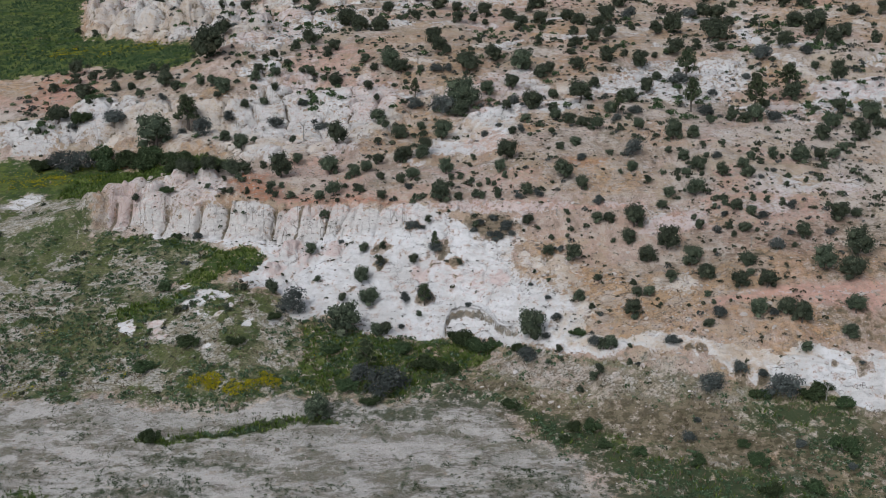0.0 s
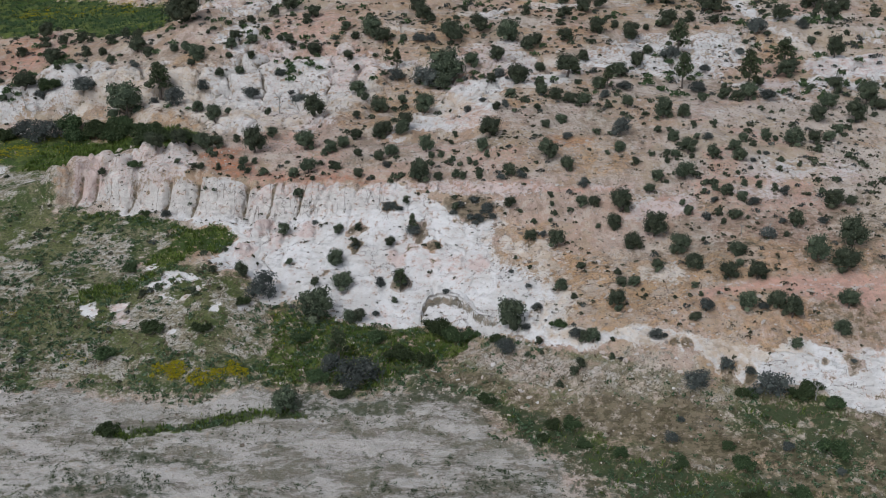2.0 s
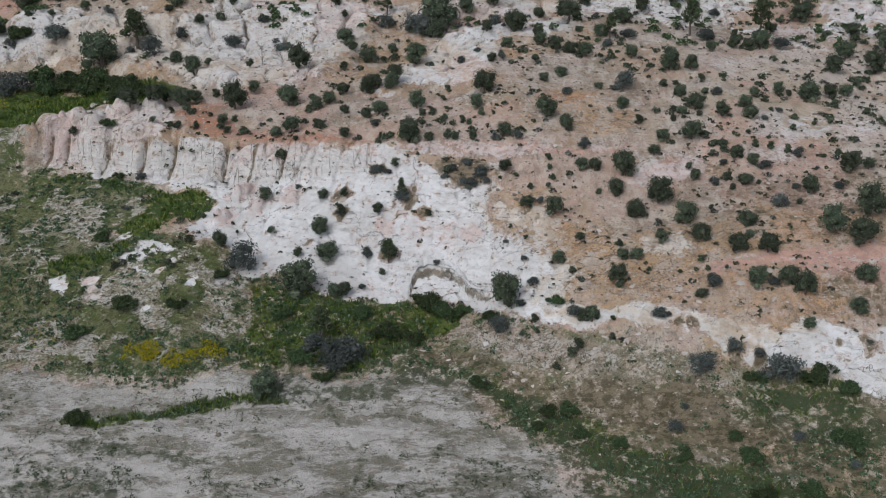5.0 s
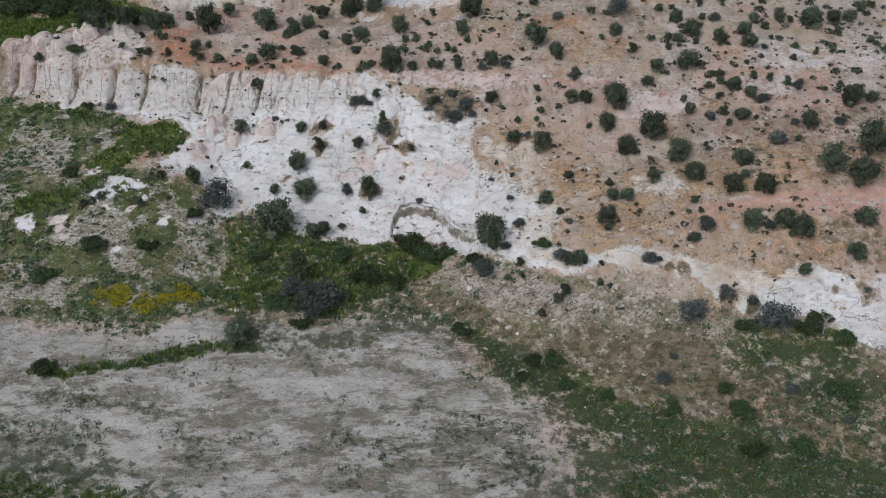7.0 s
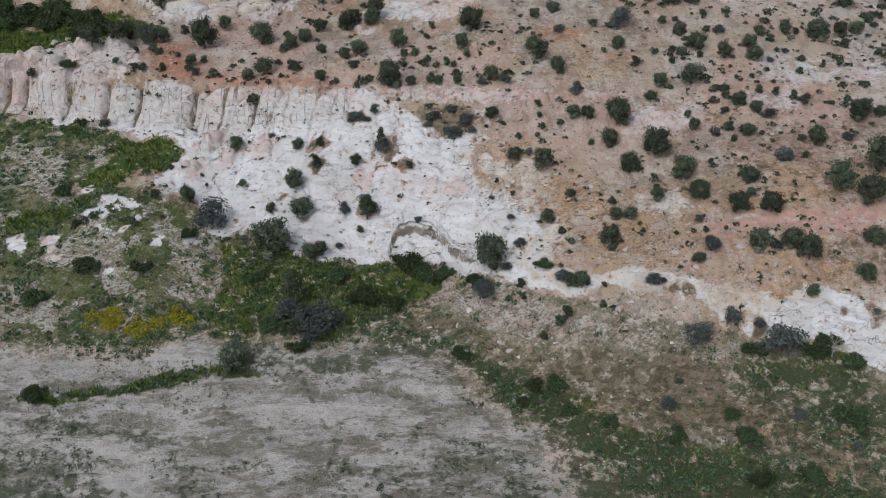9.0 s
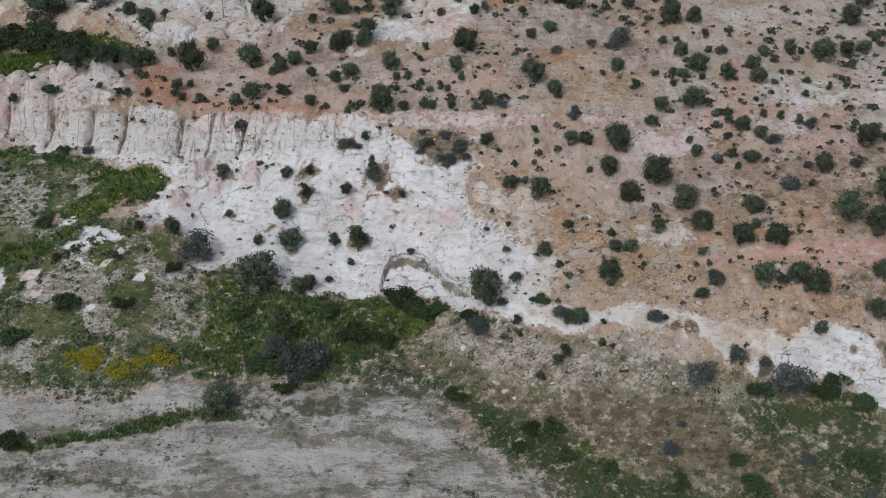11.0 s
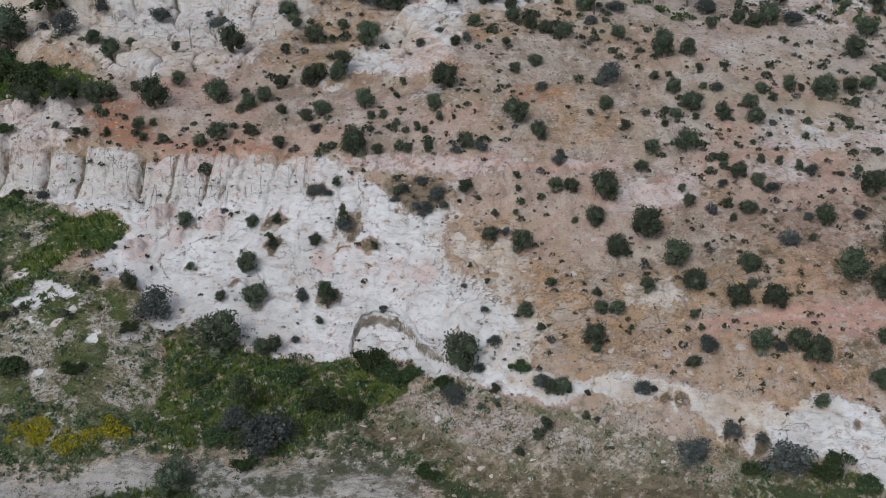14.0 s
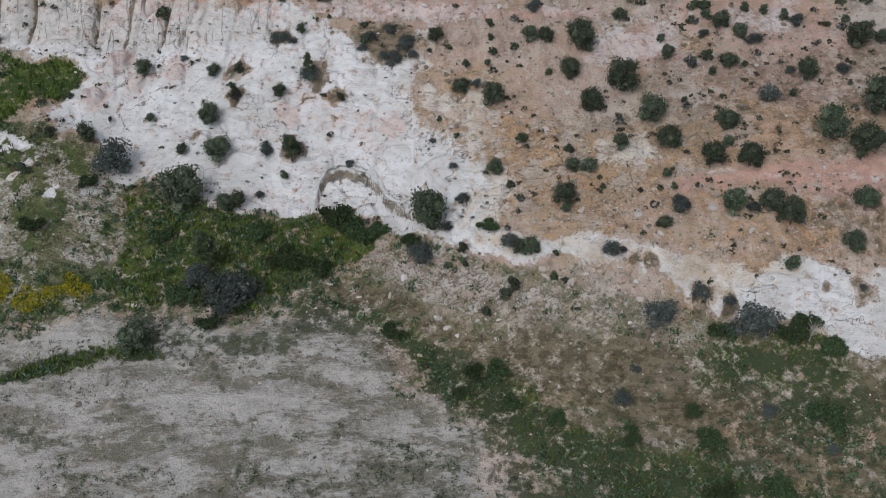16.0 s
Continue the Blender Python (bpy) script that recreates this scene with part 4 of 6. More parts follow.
def stains(x, y):
    red = np.zeros(np.shape(x))
    for ring, much in ((RED_TOP, 0.95), (RED_SLOPE, 0.75), (RED_LEDGE, 0.65), (RED_LEFT, 0.6)):
        red = np.maximum(red, much * inside(x, y, ring, 1.2, 1.5, 14))
    pink = np.maximum(0.95 * inside(x, y, PINK, 1.0, 1.2, 15), 0.75 * np.maximum(inside(x, y, OUTCROP, 1.0, 1.0, 15), inside(x, y, LEDGE_LINE, 0.8, 0.8, 15)))
    pink = np.maximum(pink, 0.85 * inside(x, y, PINK_KNOB, 0.8, 0.8, 15))
    pink = np.maximum(pink, 0.5 * ramp(fbm(x, y, 14.0, 44, 3), 0.1, 0.45))
    ochre = np.zeros(np.shape(x))
    for ring, much in ((OCHRE_A, 0.8), (OCHRE_B, 0.8), (OCHRE_C, 0.66), (TALUS, 0.3), (TAN_FOOT, 0.5), (TAN_CORNER, 0.7)):
        ochre = np.maximum(ochre, much * inside(x, y, ring, 2.0, 2.2, 16) * (0.7 + 0.45 * ramp(fbm(x, y, 3.5, 67, 3), -0.3, 0.3)))
    ochre = np.maximum(ochre, 0.62 * ramp(fbm(x, y, 11.0, 48, 4), 0.08, 0.42) * ramp(y, -8, 0) * (1 - inside(x, y, SLAB, 1.0, 1.0, 5)))
    ochre = ochre * (1 - 0.85 * inside(x, y, PINK, 0.8, 1.0, 15))
    red = np.maximum(red, 0.5 * inside(x, y, OCHRE_C, 1.0, 1.5, 14) * ramp(fbm(x, y, 3.0, 69, 3), -0.1, 0.3))
    red = np.maximum(red, 0.45 * inside(x, y, OCHRE_B, 1.5, 1.5, 14) * ramp(fbm(x, y, 2.5, 70, 3), 0.0, 0.35))
    # the strip is creamy where it begins, the pinnacles are pink
    ochre = np.maximum(ochre, np.maximum(0.6 * inside(x, y, STRIP, 1.0, 1.0, 16) * (1 - ramp(x, 16, 24)), np.maximum(0.82 * inside(x, y, CREAM, 1.2, 1.2, 16), np.maximum(0.7 * inside(x, y, CREAM_EDGE, 1.2, 1.4, 16), 0.58 * inside(x + 1.6, y, CREAM_EDGE, 2.0, 1.5, 16)))))
    for sx, sy, r in ((-28.2, 19.0, 1.5), (-29.9, 15.2, 1.5), (-26.3, 16.2, 1.3), (-22.5, 16.5, 1.2), (-12.5, 11.5, 1.0), (-3.5, 9.0, 1.3)):
        pink = np.maximum(pink, 0.9 * ramp(r * (1 + 0.6 * fbm(x, y, 1.2, 9, 2)) - np.hypot(x - sx, y - sy), -0.6, 0.6))
    furrow = 0.9 * inside(x, y, FURROW, 0.5, 0.5, 17) * ramp(fbm(x, y, 2.2, 27, 3), -0.8, -0.2)
    furrow = np.maximum(furrow, np.maximum(0.72 * inside(x, y, DENSE, 1.5, 1.5, 17), np.maximum(0.72 * inside(x, y, GREEN_STRIPE, 1.2, 1.5, 17), np.maximum(0.6 * inside(x, y, GREEN_FOOT, 1.5, 1.5, 17), 0.62 * inside(x, y, GREEN_CORNER, 2.0, 2.0, 17) * ramp(fbm(x, y, 3.0, 32, 3), -0.5, 0.1)))))
    furrow = np.maximum(furrow, np.maximum(np.maximum(0.6 * inside(x, y, OLIVE_STREAK, 0.8, 1.0, 17), np.maximum(0.58 * inside(x, y, MOSSY, 2.0, 2.0, 17), 0.62 * inside(x, y, MIXED, 1.0, 2.0, 17)) * ramp(fbm(x * 0.6, y, 2.6, 30, 3), -0.4, 0.2)), 0.74 * inside(x, y, GREENING, 2.5, 3.0, 17) * (1 - 0.7 * inside(x, y, BARE_SPOT, 1.0, 1.0, 17))))
    furrow = np.maximum(furrow, 0.5 * ramp(fbm(x * 0.55, y, 3.2, 29, 3), 0.16, 0.5) * ramp(-y, 14, 21) * (0.45 + 0.55 * np.maximum(ramp(-x, 16, 32), ramp(x, -8, 2))))
    furrow = np.maximum(furrow, 0.5 * np.exp(-((x - np.interp(-y, [8, 12, 14.5, 17, 19.5, 23], [-18.5, -16.6, -15.5, -14.2, -13.4, -14.5]) + 0.5 * fbm(x, y, 2.0, 28, 2)) / 0.35) ** 2) * ramp(-y, 9.5, 11) * (1 - ramp(-y, 20, 23)))
    pink = np.maximum(pink, 0.4 * inside(x, y, KNOBS, 1.0, 1.0, 15))
    return np.stack([red, pink, ochre, furrow], -1)


def extras(x, y, rock):
    """Cliff faces, dark soil pockets and joints, shade painted in clefts and under the lip, and pale talus."""
    foot, top = line_at(5, x), line_at(6, x)
    cliff = ramp(y, foot - 1.2, foot + 0.3) * (1 - ramp(y, top + 0.3, top + 2.0)) * ramp(x, -60, -54) * (1 - 0.75 * ramp(x, -22, -8)) * (1 - ramp(x, 6, 16))
    cliff = np.maximum(cliff, np.maximum(0.8 * inside(x, y, KNOBS, 1.0, 1.0, 15), 0.6 * inside(x, y, BLUFF, 1.0, 1.0, 15)))
    cliff = np.maximum(cliff, 0.5 * inside(x, y, LEDGE_LEFT, 1.0, 1.0, 15))
    soil = 0.95 * inside(x, y, HOLLOW, 0.8, 1.0, 6)
    for px_, py_, r in POCKETS:
        soil = np.maximum(soil, 0.8 * spot(x, y, px_, py_, 0.8 * r, 0.9, 0.28, 8))
    low = ramp(line_at(3, x) - y + 1.2 * fbm(x, y, 3.0, 23, 3) + 2.4 * ramp(x, 3, 9), 4.0, 7.0)
    soil = np.maximum(soil, np.maximum(0.84 * inside(x, y, TAN_FOOT, 1.5, 1.5, 20), 0.72 * inside(x, y, TALUS, 1.5, 1.5, 24) * low))
    soil = np.maximum(soil, np.maximum(0.55 * inside(x, y, BELT, 1.5, 1.5, 24), np.maximum(0.42 * inside(x, y, BROWN_SLOPE, 2.5, 2.5, 24), 0.5 * inside(x, y, DARK_OCHRE, 1.5, 2.0, 24))))
    for ring in (GREEN_STRIPE, GREEN_FOOT, DENSE):
        soil = soil * (1 - 0.9 * inside(x, y, ring, 1.2, 1.5, 17))
    # shade under the arched lip, painted as a dark band through the soil mask
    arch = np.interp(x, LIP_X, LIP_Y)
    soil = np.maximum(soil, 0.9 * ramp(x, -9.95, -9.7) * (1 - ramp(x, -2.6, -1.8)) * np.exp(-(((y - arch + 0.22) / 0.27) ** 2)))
    # shade deep in the cliff's clefts, put into the colour with the soil mask
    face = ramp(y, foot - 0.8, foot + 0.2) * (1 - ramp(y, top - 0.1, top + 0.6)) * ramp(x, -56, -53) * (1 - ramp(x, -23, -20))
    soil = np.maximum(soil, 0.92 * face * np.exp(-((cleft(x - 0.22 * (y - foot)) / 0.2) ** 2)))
    # darker along the joints between blocks, on the high ledges and the bluff
    bare = ramp(rock, 0.35, 0.5) * ramp(y, 34, 42)
    wx, wy = x + 0.5 * fbm(x, y, 1.7, 81, 2), y + 0.5 * fbm(x, y, 1.7, 82, 2)
    soil = np.maximum(soil, 0.85 * bare * np.exp(-((blocks(wx * 0.5, wy, 2.3, 83)[0] / 0.17) ** 2)) * ramp(fbm(x, y, 4.0, 84, 2), -0.35, 0.1))
    soil = np.maximum(soil, 0.8 * inside(x, y, BLUFF, 1.0, 1.0, 9) * np.exp(-((blocks(wx * 0.8, wy, 4.2, 86)[0] / 0.3) ** 2)))
    talus = 0.85 * inside(x, y, TALUS, 1.5, 1.5, 24) * ramp(y - line_at(3, x) + 1.5 * fbm(x, y, 3.0, 25, 3), -6.8, -2.6) * (1 - 0.45 * ramp(x, 4, 10)) * (1 - 0.9 * inside(x, y, TAN_FOOT, 1.5, 1.5, 20))
    pale = np.maximum(0.75 * inside(x, y, BANK_STRAW, 1.2, 1.8, 20), np.maximum(0.8 * inside(x, y, HEATH, 1.5, 2.0, 20), 0.5 * inside(x, y, BARE_BANK, 1.2, 1.8, 20)))
    for ring in (HEATH_LOW, CLAY_TONGUE, TAN_HILL):
        pale = np.maximum(pale, 0.9 * inside(x, y, ring, 1.2, 1.8, 20))
    pale = np.maximum(pale, np.maximum(0.72 * inside(x, y, PALE_SAND, 2.5, 3.0, 20), 0.8 * inside(x, y, BARE_SPOT, 1.0, 1.2, 20)))
    for ring in (PALE_A, PALE_B, PALE_C):
        pale = np.maximum(pale, 0.85 * inside(x, y, ring, 0.9, 1.4, 20))
    for px_, py_, r in BARE:
        pale = np.maximum(pale, 0.95 * spot(x, y, px_, py_, r, 0.8, 0.5, 12, 0.75))
    return np.stack([cliff, soil, talus, pale], -1)


def covers(x, y, rock=None):
    lush = np.zeros(np.shape(x))
    for ring, soft, warp, much in ((LUSH, 1.0, 1.2, 0.68), (TONGUE, 0.9, 0.9, 0.8), (RAVINE, 1.5, 1.5, 0.9), (MEADOW, 2.0, 2.0, 1.0), (FARGREEN, 3.0, 5.0, 0.56), (BELT, 2.0, 2.0, 0.30), (GREEN_STRIPE, 1.5, 1.5, 0.68), (GREEN_FOOT, 1.8, 2.0, 0.58), (DENSE, 1.5, 1.5, 0.5), (FURROW, 0.7, 0.8, 0.75), (MOSS, 2.0, 2.0, 0.55), (BAND_GREEN, 1.0, 1.2, 0.7), (FOOT_GREEN, 0.9, 1.0, 0.62), (GREENING, 2.5, 3.0, 0.4)):
        lush = np.maximum(lush, much * inside(x, y, ring, soft, warp, 18))
    grey = inside(x, y, GREY, 1.5, 1.5, 19)
    gap_line = np.interp(x, [-60, -46, -31, -24, -16, -9, -4, 3, 8, 14, 30], [-6, -6.5, -8.5, -6.8, -8, -6.5, -9, -14, -17, -24, -26])
    grey = np.maximum(grey, ramp(gap_line - y + 1.5 * fbm(x, y, 4.0, 26, 3), -0.8, 0.8))
    bank = np.maximum(inside(x, y, BANK, 1.5, 1.2, 20), 0.62 * inside(x, y, TALUS, 1.5, 1.2, 20))
    bank = np.maximum(bank, 0.72 * inside(x, y, BELT, 2.0, 2.0, 20))
    bank = bank * (1 - 0.6 * inside(x, y, TALUS, 1.5, 1.2, 20) * ramp(y - line_at(3, x), -7.0, -4.0))
    bank = bank * (1 - 0.85 * np.maximum(inside(x, y, TAN_FOOT, 1.5, 1.5, 20), inside(x, y, TAN_CORNER, 1.0, 1.2, 20)))
    valley = (1 - ramp(y, line_at(3, x) - 0.5, line_at(3, x) + 1.0)) * (1 - grey)
    bank = np.maximum(np.maximum(bank, 0.62 * valley), ramp(-x, 44, 48) * (1 - ramp(y, 22, 25)) * (1 - grey))
    bank = np.maximum(bank, ramp(-x, 53, 55.5) * (1 - ramp(y, 38, 42)) * (1 - grey))
    grey = grey * (1 - 0.75 * np.maximum(inside(x, y, BELT, 1.5, 1.5, 20), np.maximum(inside(x, y, DENSE, 1.5, 1.5, 20), inside(x, y, GREENING, 2.5, 3.0, 20) * (1 - inside(x, y, BARE_SPOT, 1.0, 1.0, 20)))))
    rock = rock_cover(x, y) if rock is None else rock
    lush = lush * (1 - 0.9 * ramp(rock, 0.45, 0.75) * (1 - ramp(y, 26, 30)))
    rock = rock * (1 - inside(x, y, MEADOW, 2.0, 2.0, 18) * (1 - inside(x, y, BLUFF, 1.0, 1.0, 18)))
    return np.stack([rock, lush, grey, bank], -1)


# ---- build the sheet ----
def spaced(lo, hi, step, far, most):
    """Even steps from lo to hi, then ever wider ones out to far on both sides."""
    mid = np.arange(lo, hi + step / 2, step)
    out, gap, at = [], step, 0.0
    while at < far:
        gap = min(gap * 1.22, most)
        at += gap
        out.append(at)
    out = np.array(out)
    return np.concatenate([lo - out[::-1], mid, hi + out])


def build_ground():
    xs = spaced(-58.0, 54.0, 0.17, 2200.0, 160.0)
    xs = np.concatenate([xs[xs < -92], np.arange(-92, -58, 0.36), xs[(xs >= -58) & (xs <= 54)], np.arange(54.35, 78, 0.36), xs[xs > 78.5]])
    ys = np.concatenate([spaced(-26.0, 62.0, 0.17, 0.1, 1.0)[1:-1], np.arange(62.3, 135, 0.42)])
    low, gap, at = [], 0.16, -26.0
    while at > -1500:
        gap = min(gap * 1.25, 120.0)
        at -= gap
        low.append(at)
    high, gap, at = [], 0.42, float(ys[-1])
    while at < 3500:
        gap = min(gap * 1.2, 160.0)
        at += gap
        high.append(at)
    ys = np.concatenate([low[::-1], ys, high])
    gx, gy = np.meshgrid(xs, ys)
    rock = rock_cover(gx, gy)
    z = height(gx, gy, rock)
    far = np.maximum(0, np.hypot(np.maximum(np.abs(gx) - 120, 0), np.maximum(gy - 200, 0)) - 100)
    z = z + 0.05 * far + 14 * fbm(gx, gy, 420.0, 90, 3) * ramp(far, 0, 500)
    nx, ny = len(xs), len(ys)
    co = np.stack([gx, gy, z], -1).reshape(-1, 3)
    k = (np.arange(ny - 1)[:, None] * nx + np.arange(nx - 1)[None]).ravel()
    quads = np.stack([k, k + 1, k + nx + 1, k + nx], -1)
    me = bpy.data.meshes.new("ground")
    me.vertices.add(len(co))
    me.vertices.foreach_set("co", co.ravel())
    me.loops.add(4 * len(quads))
    me.loops.foreach_set("vertex_index", quads.ravel().astype(np.int32))
    me.polygons.add(len(quads))
    me.polygons.foreach_set("loop_start", np.arange(0, 4 * len(quads), 4, dtype=np.int32))
    me.update(calc_edges=True)
    me.polygons.foreach_set("use_smooth", np.ones(len(quads), bool))
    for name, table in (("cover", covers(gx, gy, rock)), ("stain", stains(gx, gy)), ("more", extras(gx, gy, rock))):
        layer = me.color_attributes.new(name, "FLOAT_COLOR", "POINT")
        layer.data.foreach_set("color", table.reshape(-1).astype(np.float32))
    me.materials.append(SOIL)
    return tagged(new("ground", me), "sandy hillside with pale sandstone slabs, clay flats and grass", "ground", kind="structure")


ground = build_ground()


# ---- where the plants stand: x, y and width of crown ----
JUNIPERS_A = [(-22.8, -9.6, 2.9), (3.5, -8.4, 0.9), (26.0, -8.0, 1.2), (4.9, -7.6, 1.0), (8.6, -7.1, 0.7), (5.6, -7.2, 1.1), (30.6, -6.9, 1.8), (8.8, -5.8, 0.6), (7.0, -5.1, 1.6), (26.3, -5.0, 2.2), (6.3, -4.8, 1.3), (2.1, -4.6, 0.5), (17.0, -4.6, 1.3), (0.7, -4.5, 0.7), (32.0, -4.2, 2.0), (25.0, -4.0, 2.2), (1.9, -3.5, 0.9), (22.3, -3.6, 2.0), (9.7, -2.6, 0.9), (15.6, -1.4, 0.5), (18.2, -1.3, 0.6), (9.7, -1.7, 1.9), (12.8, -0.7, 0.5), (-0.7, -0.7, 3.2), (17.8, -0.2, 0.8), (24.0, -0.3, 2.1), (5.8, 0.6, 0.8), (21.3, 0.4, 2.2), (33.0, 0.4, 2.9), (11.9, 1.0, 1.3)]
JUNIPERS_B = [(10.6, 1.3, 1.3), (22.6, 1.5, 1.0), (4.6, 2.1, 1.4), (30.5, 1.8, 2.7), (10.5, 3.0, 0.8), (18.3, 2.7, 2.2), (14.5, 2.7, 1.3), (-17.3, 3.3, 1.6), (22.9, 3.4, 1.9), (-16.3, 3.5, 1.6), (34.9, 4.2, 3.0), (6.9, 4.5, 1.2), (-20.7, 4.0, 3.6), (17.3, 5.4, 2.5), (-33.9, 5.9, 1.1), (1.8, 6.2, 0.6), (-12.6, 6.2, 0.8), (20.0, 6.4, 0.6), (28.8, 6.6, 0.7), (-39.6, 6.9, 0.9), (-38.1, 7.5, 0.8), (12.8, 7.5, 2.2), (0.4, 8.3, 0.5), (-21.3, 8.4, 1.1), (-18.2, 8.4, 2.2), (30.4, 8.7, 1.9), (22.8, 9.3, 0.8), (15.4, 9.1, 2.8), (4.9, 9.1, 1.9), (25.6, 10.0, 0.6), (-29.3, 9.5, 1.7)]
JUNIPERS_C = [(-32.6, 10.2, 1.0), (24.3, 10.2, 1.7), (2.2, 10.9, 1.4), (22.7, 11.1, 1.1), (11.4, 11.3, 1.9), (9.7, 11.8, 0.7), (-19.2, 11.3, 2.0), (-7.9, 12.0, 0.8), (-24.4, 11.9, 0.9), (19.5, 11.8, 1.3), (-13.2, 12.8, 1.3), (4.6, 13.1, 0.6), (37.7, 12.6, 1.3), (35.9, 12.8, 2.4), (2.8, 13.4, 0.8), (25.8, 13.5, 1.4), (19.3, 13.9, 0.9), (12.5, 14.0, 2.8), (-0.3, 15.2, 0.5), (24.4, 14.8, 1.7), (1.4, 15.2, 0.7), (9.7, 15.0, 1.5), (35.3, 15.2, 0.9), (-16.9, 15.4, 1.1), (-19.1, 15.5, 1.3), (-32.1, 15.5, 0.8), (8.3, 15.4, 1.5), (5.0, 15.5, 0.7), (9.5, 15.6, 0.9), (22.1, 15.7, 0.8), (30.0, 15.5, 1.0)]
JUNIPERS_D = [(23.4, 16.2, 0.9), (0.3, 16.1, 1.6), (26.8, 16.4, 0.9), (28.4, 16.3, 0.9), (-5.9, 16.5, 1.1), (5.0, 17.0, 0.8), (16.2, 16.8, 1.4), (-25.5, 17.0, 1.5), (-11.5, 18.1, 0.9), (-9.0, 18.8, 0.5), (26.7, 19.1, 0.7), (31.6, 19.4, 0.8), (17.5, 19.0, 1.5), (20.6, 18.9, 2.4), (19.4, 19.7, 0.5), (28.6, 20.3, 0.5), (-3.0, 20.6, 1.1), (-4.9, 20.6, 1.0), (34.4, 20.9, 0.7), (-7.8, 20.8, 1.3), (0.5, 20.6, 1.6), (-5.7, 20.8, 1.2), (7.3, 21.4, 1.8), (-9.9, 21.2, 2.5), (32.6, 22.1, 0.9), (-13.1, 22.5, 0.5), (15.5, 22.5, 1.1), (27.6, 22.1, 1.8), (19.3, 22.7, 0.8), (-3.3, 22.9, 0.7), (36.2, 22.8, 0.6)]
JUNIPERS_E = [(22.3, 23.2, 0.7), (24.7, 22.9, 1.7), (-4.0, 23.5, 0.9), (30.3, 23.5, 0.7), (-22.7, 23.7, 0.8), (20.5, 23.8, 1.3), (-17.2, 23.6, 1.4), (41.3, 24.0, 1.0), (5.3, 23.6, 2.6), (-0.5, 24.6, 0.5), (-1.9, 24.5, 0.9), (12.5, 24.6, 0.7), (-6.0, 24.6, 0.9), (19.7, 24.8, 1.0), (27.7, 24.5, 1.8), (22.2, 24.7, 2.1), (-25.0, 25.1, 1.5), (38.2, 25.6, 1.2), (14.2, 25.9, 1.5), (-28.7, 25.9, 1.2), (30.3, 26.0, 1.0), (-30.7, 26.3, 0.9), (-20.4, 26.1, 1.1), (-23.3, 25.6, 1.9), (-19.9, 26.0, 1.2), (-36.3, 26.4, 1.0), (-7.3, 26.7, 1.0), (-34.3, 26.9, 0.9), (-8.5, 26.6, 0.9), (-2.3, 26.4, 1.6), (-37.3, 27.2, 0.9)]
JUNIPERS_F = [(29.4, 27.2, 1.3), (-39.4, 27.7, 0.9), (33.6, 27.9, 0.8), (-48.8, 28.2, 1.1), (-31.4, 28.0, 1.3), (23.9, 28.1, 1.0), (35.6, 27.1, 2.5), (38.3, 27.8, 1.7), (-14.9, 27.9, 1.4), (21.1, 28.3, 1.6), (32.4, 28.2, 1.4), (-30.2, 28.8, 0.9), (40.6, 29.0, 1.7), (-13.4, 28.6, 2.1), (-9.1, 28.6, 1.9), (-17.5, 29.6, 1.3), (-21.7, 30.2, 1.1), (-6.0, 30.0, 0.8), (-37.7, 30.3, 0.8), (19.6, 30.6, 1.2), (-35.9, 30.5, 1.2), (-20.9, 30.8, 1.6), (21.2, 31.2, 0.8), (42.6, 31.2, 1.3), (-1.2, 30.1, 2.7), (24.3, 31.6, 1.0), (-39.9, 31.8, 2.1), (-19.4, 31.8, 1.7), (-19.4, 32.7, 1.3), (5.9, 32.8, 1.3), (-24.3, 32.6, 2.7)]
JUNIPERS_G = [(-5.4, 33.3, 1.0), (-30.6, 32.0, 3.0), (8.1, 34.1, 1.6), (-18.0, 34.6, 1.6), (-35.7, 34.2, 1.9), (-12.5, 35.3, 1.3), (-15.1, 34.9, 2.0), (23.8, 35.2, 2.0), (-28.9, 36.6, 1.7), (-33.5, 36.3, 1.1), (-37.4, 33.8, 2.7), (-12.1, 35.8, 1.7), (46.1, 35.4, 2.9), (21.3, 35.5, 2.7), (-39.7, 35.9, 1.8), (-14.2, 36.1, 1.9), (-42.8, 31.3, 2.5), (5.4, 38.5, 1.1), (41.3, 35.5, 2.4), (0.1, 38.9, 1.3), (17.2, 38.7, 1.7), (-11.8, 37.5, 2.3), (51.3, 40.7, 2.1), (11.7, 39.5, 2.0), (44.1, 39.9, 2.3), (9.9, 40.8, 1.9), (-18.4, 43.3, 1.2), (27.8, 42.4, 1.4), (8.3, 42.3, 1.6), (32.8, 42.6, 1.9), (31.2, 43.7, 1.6)]
